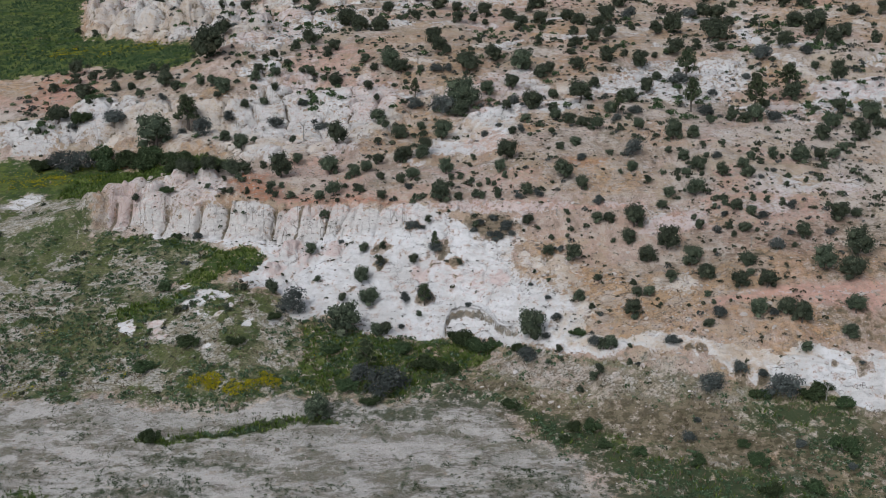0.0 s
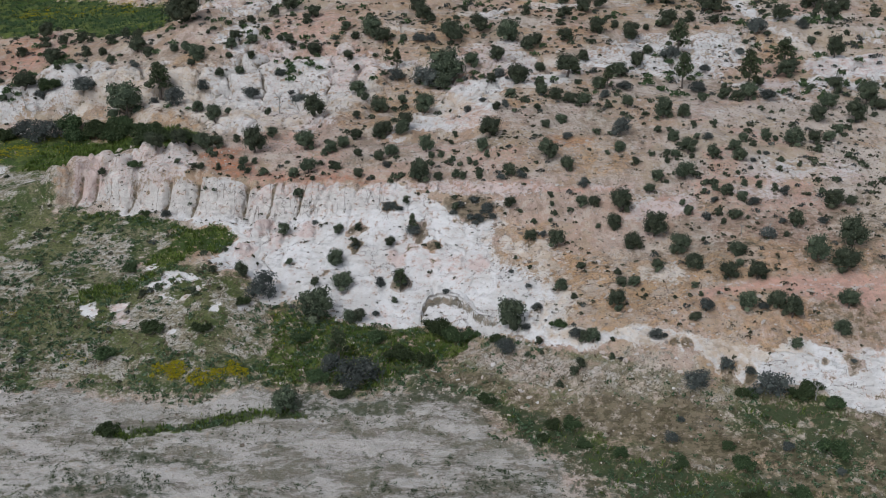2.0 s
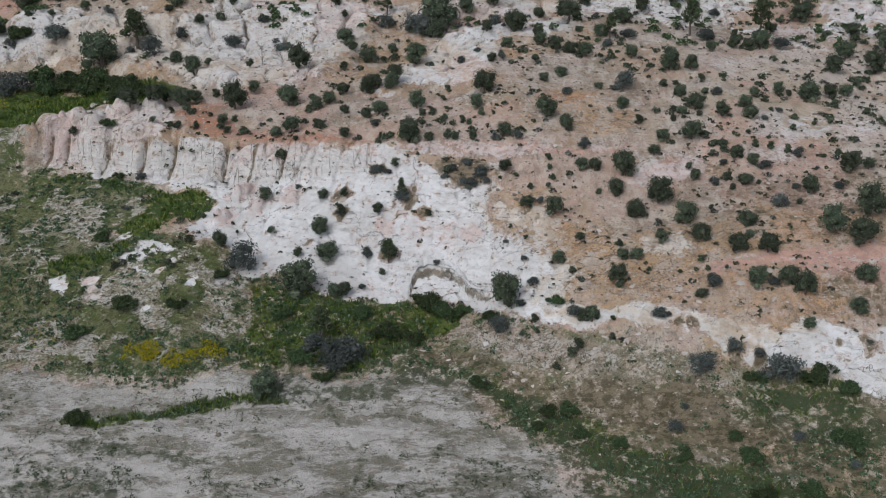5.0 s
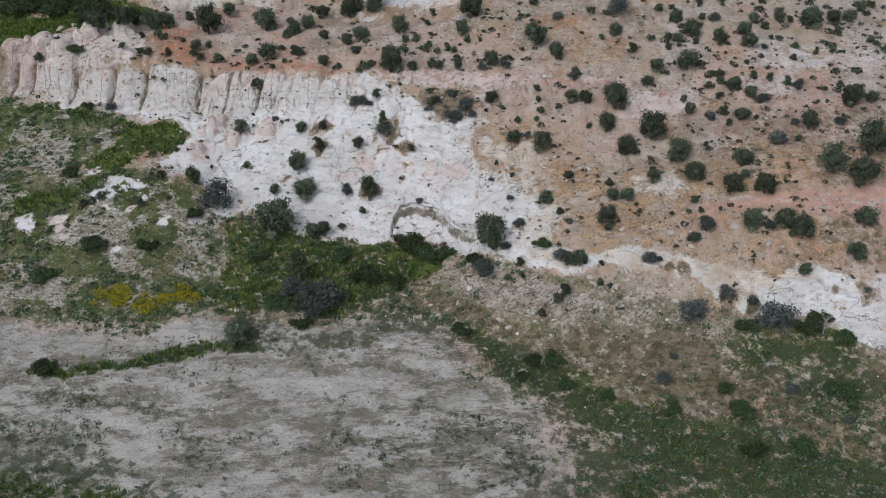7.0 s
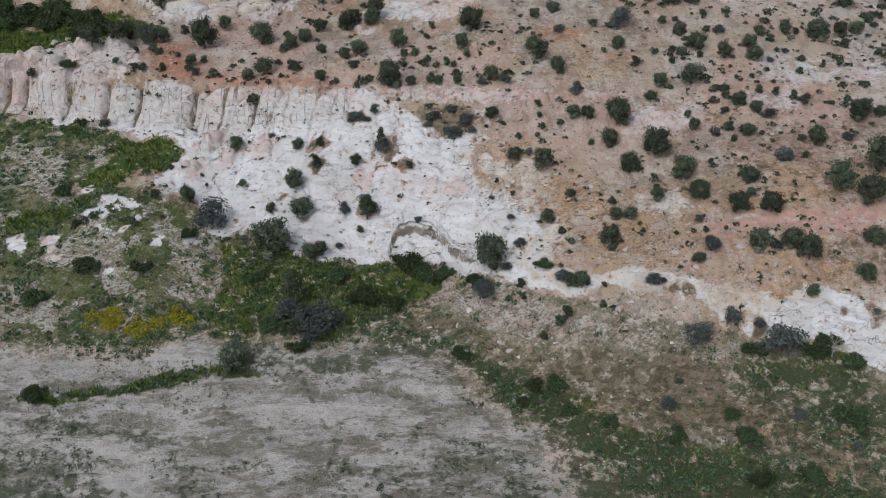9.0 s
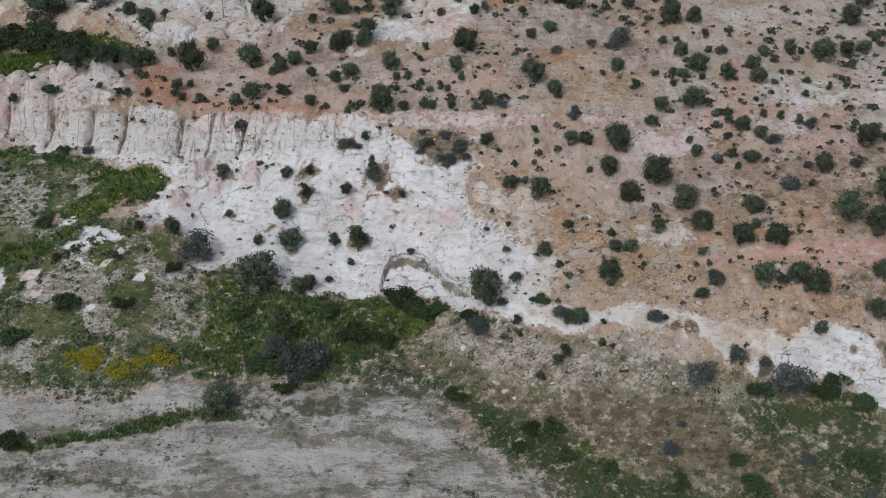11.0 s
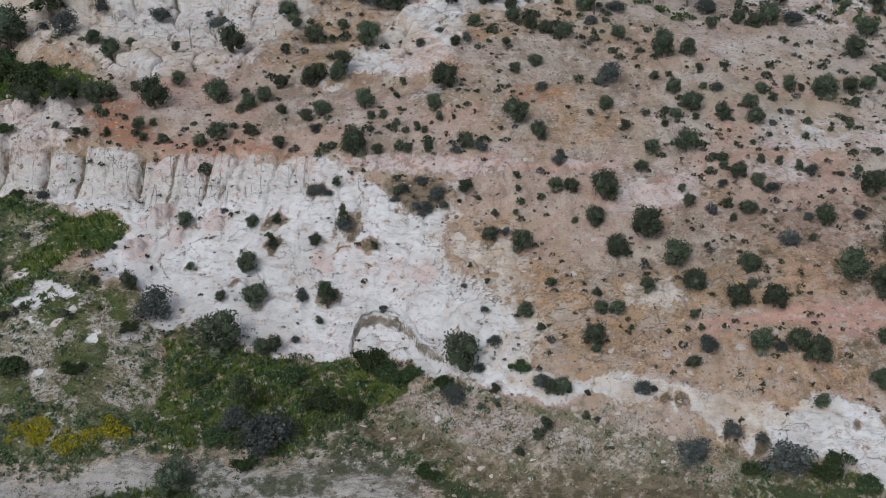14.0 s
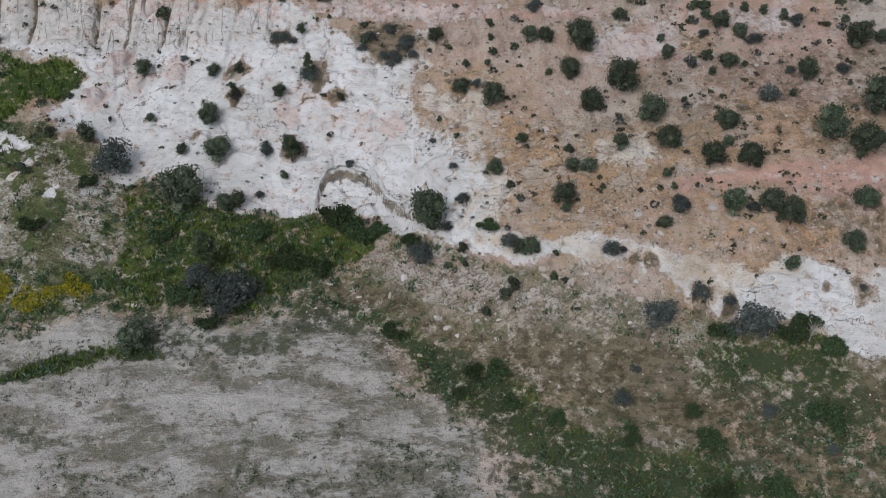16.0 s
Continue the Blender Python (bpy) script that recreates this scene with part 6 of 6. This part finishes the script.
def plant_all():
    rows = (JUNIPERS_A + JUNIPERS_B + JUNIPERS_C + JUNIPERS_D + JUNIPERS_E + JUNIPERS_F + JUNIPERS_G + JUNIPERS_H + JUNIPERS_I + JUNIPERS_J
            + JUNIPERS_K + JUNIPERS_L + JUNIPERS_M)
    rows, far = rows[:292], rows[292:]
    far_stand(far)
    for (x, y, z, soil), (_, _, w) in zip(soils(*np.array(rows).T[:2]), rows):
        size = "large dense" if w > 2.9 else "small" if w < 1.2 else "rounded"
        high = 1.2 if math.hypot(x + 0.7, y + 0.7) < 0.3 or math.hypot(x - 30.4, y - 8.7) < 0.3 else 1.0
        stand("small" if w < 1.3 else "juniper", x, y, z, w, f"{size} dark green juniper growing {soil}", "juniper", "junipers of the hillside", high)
    for kind, rows, words, category, group, squat in (
            ("grey", GREY_SHRUBS_A + GREY_SHRUBS_B + GREY_SHRUBS_C, "grey-green woody sagebrush growing", "shrub", "grey bushes", 0.9),
            ("scrub", SCRUB_A + SCRUB_B, "low leafy green scrub bush growing", "bush", "leafy scrub bushes", 1.0),
            ("pinyon", PINYONS, "open-crowned pinyon pine with bare trunk", "pine tree", "pinyon pines", 1.0),
            ("dead", DEAD_TREES, "leafless grey dead tree standing", "dead tree", "dead trees", 1.0)):
        for (x, y, z, soil), (_, _, w) in zip(soils(*np.array(rows).T[:2]), rows):
            stand(kind, x, y, z, w, f"{words} {soil}", category, group, squat)


plant_all()
for some in PROTOS.values():
    for ob in some:
        for piece in (*ob.children_recursive, ob):
            bpy.data.objects.remove(piece)


# ---- loose boulders: x, y and width ----
BOULDERS_LOW = [(0.6, -9.0, 1.0), (1.3, -9.6, 0.6), (-0.3, -10.2, 0.7), (0.3, -10.1, 0.4), (2.9, -8.7, 0.7), (3.5, -8.7, 0.5), (4.5, -9.0, 0.7), (4.9, -9.3, 0.4), (7.9, -6.2, 1.1), (7.1, -7.4, 0.8), (9.9, -7.5, 1.2), (10.9, -7.2, 0.8), (12.8, -8.6, 1.2), (13.5, -7.3, 0.9), (12.0, -7.3, 0.7), (14.5, -8.2, 0.7), (15.5, -7.2, 0.6), (8.3, 7.0, 1.6), (6.0, 8.0, 1.2), (9.0, 6.0, 1.0), (11.6, 4.2, 0.8)]
BOULDERS_HIGH = [(13.0, 3.5, 0.9), (14.6, 3.6, 0.7), (16.2, 4.2, 0.8), (15.2, -3.2, 1.3), (20.8, -3.2, 1.4), (23.6, -2.3, 1.3), (23.4, -5.2, 1.1), (21.1, 16.6, 0.8), (15.9, 15.4, 1.1), (14.1, 14.5, 0.9), (-33.5, 13.5, 0.8), (-4.5, 4.7, 0.7), (-49.1, 38.7, 2.8), (-47.5, 38.1, 1.8), (-54.3, 48.4, 1.2), (-52.9, 48.5, 1.1), (-0.0, 10.0, 1.1), (0.7, 8.5, 0.9), (28.7, -2.4, 1.4), (33.3, -1.9, 1.0), (-1.5, -11.2, 0.7), (10.8, 8.0, 1.0)]


# ---- boulders and rubble ----
def boulder_mesh(name, seed, material):
    rng = np.random.default_rng(seed)
    bm = bmesh.new()
    for p in rng.normal(0, 1, (15, 3)):
        p = p / np.abs(p).max() * 0.35 + p / np.linalg.norm(p) * 0.65
        bm.verts.new(p * rng.uniform(0.8, 1.1) * np.array([0.45, 0.36, 0.28]) + np.array([0, 0, 0.16]))
    bmesh.ops.convex_hull(bm, input=bm.verts)
    bmesh.ops.delete(bm, geom=[v for v in bm.verts if not v.link_faces], context="VERTS")
    bmesh.ops.bevel(bm, geom=list(bm.edges), offset=0.025, segments=1, affect="EDGES")
    me = bpy.data.meshes.new(name)
    bm.to_mesh(me)
    bm.free()
    me.materials.append(material)
    return me


STONES = [boulder_mesh("boulder", s, PALE_STONE) for s in range(5)]
RUSTY = [boulder_mesh("boulder", s + 9, RUST_STONE) for s in range(3)]
SPOTS = BOULDERS_LOW + BOULDERS_HIGH
for (x, y, z, soil), (_, _, w) in zip(soils(*np.array(SPOTS).T[:2]), SPOTS):
    warm = inside(np.array([x]), np.array([y]), OCHRE_B, 1.0, 0.0)[0] > 0.4
    stone = new("boulder", (RUSTY if warm else STONES)[int(SPIN.integers(3))])
    stone.matrix_world = pose(x, y, z - 0.2 * w, SPIN.uniform(-12, 12), SPIN.uniform(-12, 12), SPIN.uniform(0, 360)) @ Matrix.Diagonal((w * 0.85, w * 0.85, w * 0.75, 1))
    tagged(stone, f"{'rust-tinted' if warm else 'pale'} angular sandstone boulder lying {soil}", "boulder", "loose boulders")


# flat blocks that break off the bedrock shelves
BLOCKS = [boulder_mesh("ledge_block", s + 30, RUST_STONE if s > 3 else PALE_STONE) for s in range(7)]


def break_blocks(ring, count, seed, warm):
    rng = np.random.default_rng(seed)
    box = np.array(ring)
    x, y = rng.uniform(box[:, 0].min(), box[:, 0].max(), 12 * count), rng.uniform(box[:, 1].min(), box[:, 1].max(), 12 * count)
    keep = inside(x, y, ring, 0.3, 0.6) > 0.5
    x, y = x[keep][:count], y[keep][:count]
    for px_, py_, z, soil in soils(x, y):
        w = 0.25 + 0.75 * rng.uniform() ** 2
        block = new("ledge_block", BLOCKS[int(rng.integers(4, 7) if warm else rng.integers(0, 4))])
        block.matrix_world = pose(px_, py_, z - 0.08 * w, rng.uniform(-9, 9), rng.uniform(-9, 9), rng.uniform(0, 360)) @ Matrix.Diagonal((w * 1.2, w * 0.85, w * 0.55, 1))
        tagged(block, f"flat {'ochre' if warm else 'pale'} sandstone block broken off {soil}", "rock", "broken ledge blocks")


for ring, count, warm in ((LEDGE_LINE, 22, False), (OCHRE_B, 34, True), (SCREE, 26, False), (OCHRE_A, 22, True), (OCHRE_A, 24, False), (LEDGE_MID, 26, False), (TALUS, 22, False),
                          (OUTCROP, 12, False), (KNOBS, 14, False), (OCHRE_C, 14, True), (LEDGE_RIGHT, 16, False), (LEDGE_LEFT, 40, False)):
    break_blocks(ring, count, count, warm)


def overhang():
    """The curved lip of the slab that juts out over the hollow."""
    ts = np.linspace(-9.85, -2.3, 60)
    line = np.interp(ts, LIP_X, LIP_Y) + 0.12 * rough(ts, 0 * ts, 0.8, 97)
    vs, fs = [], []
    rows = ((1.2, -0.12), (0.85, 0.0), (0.3, 0.05), (-0.04, 0.02), (-0.1, -0.04), (-0.06, -0.14), (0.2, -0.26), (0.9, -0.9))
    tops, backs = height(ts, line + 0.75), [height(ts, line + back) for back, _ in rows]
    for i, (x, y) in enumerate(zip(ts, line)):
        fade = min(1.0, 4 * (x - ts[0]) / 7.5 + 0.25, 4 * (ts[-1] - x) / 7.5 + 0.12)
        for j, (back, up) in enumerate(rows):
            jag = 0.06 * float(rough(np.array([x * 1.0]), np.array([back * 3.0]), 0.5, 98)[0])
            rise = float(backs[j][i]) if back > 0.8 else float(tops[i]) - 0.18 * (0.75 - back)
            vs.append((x, y + back * (fade if back < 0 else 1.0), rise + (up * fade if up < 0 else up) + jag))
    k = len(rows)
    for i in range(len(ts) - 1):
        for j in range(k - 1):
            a = i * k + j
            fs.append((a, a + 1, a + k + 1, a + k))
    me = mesh_of("rock_overhang", vs, fs, SLAB_STONE, smooth=True)
    tagged(new("rock_overhang", me), "curved pale sandstone lip over a shallow hollow", "rock ledge")


overhang()


def sown(rng, count, lo, hi, want):
    """Random spots in a rectangle, kept with the chance that want(x, y) gives."""
    x, y = rng.uniform(lo[0], hi[0], count), rng.uniform(lo[1], hi[1], count)
    keep = rng.uniform(0, 1, count) < want(x, y)
    x, y = x[keep], y[keep]
    return np.stack([x, y, height(x, y)], -1)


def heap(name, rng, spots, sizes, blades, material, label, category, leaf=0.28, lift=0.45, flat=0.6, long=1.6):
    """Many small tufts in one mesh: sprays round each spot."""
    n = len(spots)
    way = rng.normal(0, 1, (n, blades, 3))
    way /= np.linalg.norm(way, axis=2)[:, :, None]
    way[:, :, 2] = np.abs(way[:, :, 2])
    s = sizes[:, None, None]
    at = spots[:, None] + way * s * rng.uniform(0.25, 0.55, (n, blades, 1)) * (1, 1, flat) + s * (0, 0, lift * 0.3)
    v, f = leaves(rng, at.reshape(-1, 3), way.reshape(-1, 3), np.repeat(sizes, blades) * leaf, long)
    return tagged(new(name, mesh_of(name, v, f, material)), label, category, kind="stuff")


def blades(name, rng, spots, sizes, count, material, label, category, wide=0.16):
    """Upright narrow triangles in tufts."""
    n = len(spots)
    a = rng.uniform(0, 2 * math.pi, (n, count))
    s = sizes[:, None] * rng.uniform(0.6, 1.3, (n, count))
    foot = spots[:, None] + np.stack([np.cos(a) * s * 0.35, np.sin(a) * s * 0.35, 0 * a - 0.03], -1)
    side = np.stack([-np.sin(a + 0.6), np.cos(a + 0.6), 0 * a], -1) * (s * wide)[:, :, None]
    tip = foot + np.stack([np.cos(a) * s * 0.5, np.sin(a) * s * 0.5, s], -1)
    v = np.stack([foot - side, foot + side, tip], 2).reshape(-1, 3)
    k = 3 * np.arange(n * count)
    return tagged(new(name, mesh_of(name, v, np.stack([k, k + 1, k + 2], 1), material)), label, category, kind="stuff")


# yellow flower patches: x, y, half widths and how thick they grow
YELLOW = [
    (-34.4, -5.4, 1.6, 1.3, 1.0), (-31.4, -5.4, 1.6, 1.2, 0.8), (-28.2, -4.7, 1.0, 0.7, 0.7), (-15.4, -0.9, 1.2, 1.4, 0.35), 
    (-78, 100, 4.0, 3.0, 0.35), (-63, 98.5, 3.0, 3.0, 0.5), (-44.5, -2.4, 1.5, 0.8, 0.6), (-22.2, 1.4, 2.5, 2.0, 0.12),
    (-66, 44, 8.0, 4.0, 0.15), (-72, 97, 12.0, 6.0, 0.1),
    (-67.4, 43.1, 3.2, 1.2, 1.0), (-64.3, 43.5, 2.2, 1.2, 0.9), (-70.2, 42.8, 2.0, 1.2, 0.7), (-77.9, 98.3, 4.0, 4.0, 0.8), (-62.3, 96.9, 3.5, 3.0, 0.7), (-69.1, 96.7, 5.0, 4.0, 0.3), (-54.4, 6.0, 1.9, 0.7, 1.0), (-45.6, -0.7, 0.6, 0.5, 0.8), (-53.6, -4.3, 2.2, 1.0, 0.7), (-28.5, -4.0, 0.9, 0.6, 0.6),
]


def ground_life():
    rng = np.random.default_rng(5)

    def slope(x, y):
        c, s = covers(x, y), fbm(x, y, 8.0, 55, 3)
        return (1 - 0.86 * ramp(c[:, 0], 0.35, 0.6)) * (1 - ramp(c[:, 1], 0.3, 0.6)) * (1 - ramp(c[:, 2], 0.3, 0.6)) * (1 - 0.7 * ramp(c[:, 3], 0.3, 0.6)) * ramp(s, -0.6, 0.5)

    def herbs(x, y):
        c, s = covers(x, y), fbm(x, y, 5.0, 56, 3)
        return np.maximum(ramp(c[:, 1], 0.3, 0.6), ramp(c[:, 3], 0.3, 0.6)) * (1 - ramp(c[:, 0], 0.4, 0.6)) * ramp(s, -0.5, 0.25) * (1 - 0.8 * inside(x, y, BANK_STRAW, 1.0, 1.0, 20)) * (1 - 0.8 * np.maximum(inside(x, y, TALUS, 1.0, 1.0, 24), inside(x, y, TAN_FOOT, 1.0, 1.5, 20))) * (0.75 + 0.25 * inside(x, y, DENSE, 1.0, 1.0, 20))

    def green(x, y):
        c = covers(x, y)
        return np.maximum(ramp(c[:, 1], 0.35, 0.6) * (1 - 0.85 * inside(x, y, BELT, 1.5, 1.5, 20)), 0.7 * inside(x, y, FURROW, 0.6, 0.6, 17) * ramp(fbm(x, y, 2.2, 27, 3), -0.8, -0.2))

    def flat(x, y):
        c, s = covers(x, y), fbm(x * 0.5, y * 1.6, 6.0, 57, 3)
        return ramp(c[:, 2], 0.3, 0.6) * ramp(s, -0.25, 0.45)

    def straw(x, y):
        c = covers(x, y)
        return np.maximum(np.maximum(inside(x, y, TALUS, 1.5, 1.0), inside(x, y, TAN_FOOT, 1.5, 1.0)), 0.7 * ramp(c[:, 3], 0.3, 0.6)) * (1 - ramp(c[:, 0], 0.4, 0.6))

    spots = sown(rng, 9000, (-78, -10), (72, 128), slope)
    heap("low_shrubs", rng, spots, rng.uniform(0.2, 0.7, len(spots)), 14, LOW, "scattered knee-high olive-grey shrubs on sandy soil", "shrubs")

    def far_slope(x, y):
        return (0.25 + 0.75 * ramp(fbm(x, y, 16.0, 54, 3), -0.2, 0.4)) * (1 - inside(x, y, MEADOW, 1.0, 0.0))

    def ledges(x, y):
        c, s = covers(x, y), fbm(x, y * 1.6, 7.0, 68, 4)
        return ramp(s, 0.02, 0.4) * (1 - ramp(c[:, 1], 0.3, 0.6)) * (0.5 + 0.5 * ramp(c[:, 0], 0.2, 0.6))

    spots = sown(rng, 2600, (-80, 44), (70, 108), ledges)
    heap("ledge_brush", rng, spots, rng.uniform(0.7, 1.7, len(spots)), 44, OAK, "dark green brush crowding the sandstone ledges", "shrubs", leaf=0.17, flat=0.8)
    spots = sown(rng, 1200, (-80, 44), (70, 108), ledges)
    heap("grey_ledge_brush", rng, spots, rng.uniform(0.6, 1.4, len(spots)), 40, SAGE, "blue-grey brush on the sandstone ledges", "shrubs", leaf=0.16, flat=0.75)
    spots = sown(rng, 700, (-60, -4), (60, 110), slope)
    heap("grey_brush", rng, spots, rng.uniform(0.5, 1.0, len(spots)), 40, SAGE, "waist-high blue-grey brush on sandy soil", "shrubs", leaf=0.17, flat=0.8)
    spots = sown(rng, 2000, (-78, 14), (72, 128), slope)
    heap("young_junipers", rng, spots, rng.uniform(0.6, 1.25, len(spots)), 46, JUNIPER, "waist-high dark green young junipers on sandy soil", "shrubs", leaf=0.2, flat=0.85)
    spots = sown(rng, 1500, (-95, 122), (120, 215), far_slope)
    heap("far_brush", rng, spots, rng.uniform(0.9, 2.6, len(spots)), 50, JUNIPER, "distant dark green brush on the skyline slopes", "shrubs", leaf=0.15, flat=0.85)
    spots = sown(rng, 6000, (-78, -10), (72, 128), slope)
    heap("dry_shrublets", rng, spots, rng.uniform(0.2, 0.5, len(spots)), 7, DRY, "small dry brown shrublets on sandy soil", "shrubs")

    def on_slab(x, y):
        return inside(x, y, SLAB, 0.3, 0.0) * (0.25 + 0.75 * ramp(fbm(x, y, 4.0, 60, 3), 0.0, 0.5)) * (1 - 0.7 * inside(x, y, [(-8, 13), (0, 12), (4, 3), (-2, 1), (-10, 7)], 1.0, 0.0))

    spots = sown(rng, 1500, (-50, -3), (6, 27), on_slab)
    heap("slab_shrublets", rng, spots, rng.uniform(0.15, 0.5, len(spots)) ** 1.3, 22, LOW, "tiny dark shrublets rooted in cracks of pale sandstone", "shrubs", leaf=0.2)
    spots = sown(rng, 27000, (-62, -36), (44, 26), herbs)
    heap("herbs", rng, spots, rng.uniform(0.3, 0.8, len(spots)), 13, HERB, "leafy grey-green herbs on the valley bank", "herbs", leaf=0.22)
    spots = sown(rng, 60000, (-62, -34), (44, 45), green)
    blades("grass", rng, spots, rng.uniform(0.2, 0.5, len(spots)), 5, GRASS, "lush green spring grass", "grass")
    spots = sown(rng, 46000, (-150, 60), (-45, 230), green)
    blades("meadow_grass", rng, spots, rng.uniform(0.2, 0.5, len(spots)), 5, MEADOW_GRASS, "green meadow grass in the side valley", "grass")
    spots = sown(rng, 9000, (-62, -27), (36, 12), straw)
    blades("dry_grass", rng, spots, rng.uniform(0.15, 0.4, len(spots)), 5, STRAW, "thin straw-coloured dry grass tufts", "grass")
    spots = sown(rng, 15000, (-62, -40), (40, -5), flat)
    heap("flat_weeds", rng, spots, rng.uniform(0.12, 0.5, len(spots)), 10, WEED, "low olive weeds on the grey clay flat", "weeds", leaf=0.17, flat=0.35)

    def clumps(x, y):
        c, s = covers(x, y), fbm(x * 0.6, y, 3.0, 59, 3)
        return ramp(c[:, 2], 0.3, 0.6) * np.maximum(0.6 * ramp(s, 0.12, 0.5), ramp(fbm(x * 0.55, y, 3.2, 29, 3), 0.14, 0.42) * ramp(-y, 13, 19)) * (0.35 + 0.65 * np.maximum(ramp(-y, 15, 24), ramp(-y - 0.3 * x, 9, 12)))

    spots = sown(rng, 9000, (-60, -38), (30, -6), clumps)
    heap("clay_herbs", rng, spots, rng.uniform(0.25, 0.7, len(spots)), 22, HERB, "dark green herb clumps on the grey clay flat", "herbs", leaf=0.12, flat=0.3)

    def bloom(x, y):
        out = np.zeros(np.shape(x))
        for cx, cy, rx, ry, much in YELLOW:
            out = np.maximum(out, much * ramp(1.2 - np.hypot((x - cx) / rx, (y - cy) / ry) + 1.1 * fbm(x, y, 1.3, 58, 3), 0.1, 0.8))
        return out

    spots = np.concatenate([sown(rng, 8500, (-38, -8), (-25, -3), bloom), sown(rng, 14000, (-74, 34), (-48, 50), bloom), sown(rng, 12000, (-56, -12), (-12, 10), bloom)])
    spots[:, 2] += 0.15
    heap("yellow_flowers", rng, spots, rng.uniform(0.15, 0.32, len(spots)), 4, BLOOM, "patches of bright yellow wildflowers", "flowers", lift=1.2)
    spots = sown(rng, 25000, (-100, 70), (-48, 130), bloom)
    spots[:, 2] += 0.25
    heap("meadow_flowers", rng, spots, rng.uniform(0.25, 0.5, len(spots)), 3, BLOOM, "yellow wildflowers in the far meadow", "flowers", lift=1.2)

    def rubble(x, y):
        c = covers(x, y)
        edge = ramp(c[:, 0], 0.15, 0.4) * (1 - ramp(c[:, 0], 0.7, 0.95))
        more = np.maximum(np.maximum(inside(x, y, OCHRE_B, 1.0, 1.0), 1.3 * inside(x, y, OCHRE_A, 2.0, 1.0)), np.maximum(inside(x, y, SCREE, 1.0, 1.0), 1.2 * inside(x, y, TALUS, 1.0, 1.0)))
        return np.maximum(np.maximum(edge, 0.7 * more), 0.15) * (1 - 0.8 * ramp(np.maximum(c[:, 1], c[:, 3]), 0.4, 0.6))

    spots = sown(rng, 14000, (-60, -16), (58, 75), rubble)
    size = 0.05 + 0.27 * rng.uniform(0, 1, len(spots)) ** 4
    v = BALL_V[None] * (size[:, None] * rng.uniform(0.6, 1.2, (len(spots), len(BALL_V))))[:, :, None] * (1, 1, 0.6) + spots[:, None]
    faces = (BALL_F[None] + len(BALL_V) * np.arange(len(spots))[:, None, None]).reshape(-1, 3)
    tagged(new("rubble", mesh_of("rubble", v.reshape(-1, 3), faces, GRAVEL)), "broken pale sandstone rubble and pebbles", "stones", kind="stuff")

    def strewn(x, y):
        c, s = covers(x, y), fbm(x, y, 6.0, 64, 3)
        return (1 - 0.95 * ramp(np.maximum(c[:, 0], c[:, 1]), 0.4, 0.6)) * (1 - 0.8 * ramp(np.maximum(c[:, 3], c[:, 2]), 0.4, 0.6)) * (0.25 + 0.75 * ramp(s, -0.3, 0.4))

    spots = sown(rng, 34000, (-50, -22), (46, 48), strewn)
    size = 0.05 + 0.10 * rng.uniform(0, 1, len(spots)) ** 2
    gem = np.array([(1, 0, 0), (0, 1, 0), (-1, 0, 0), (0, -1, 0), (0, 0, 0.9)])
    v = gem[None] * (size[:, None] * rng.uniform(0.6, 1.4, (len(spots), 5)))[:, :, None] + spots[:, None]
    faces = (np.array([(0, 1, 4), (1, 2, 4), (2, 3, 4), (3, 0, 4)])[None] + 5 * np.arange(len(spots))[:, None, None]).reshape(-1, 3)
    tagged(new("pebbles", mesh_of("pebbles", v.reshape(-1, 3), faces, GRAVEL)), "small brown and pale stones strewn over the soil", "stones", kind="stuff")


ground_life()
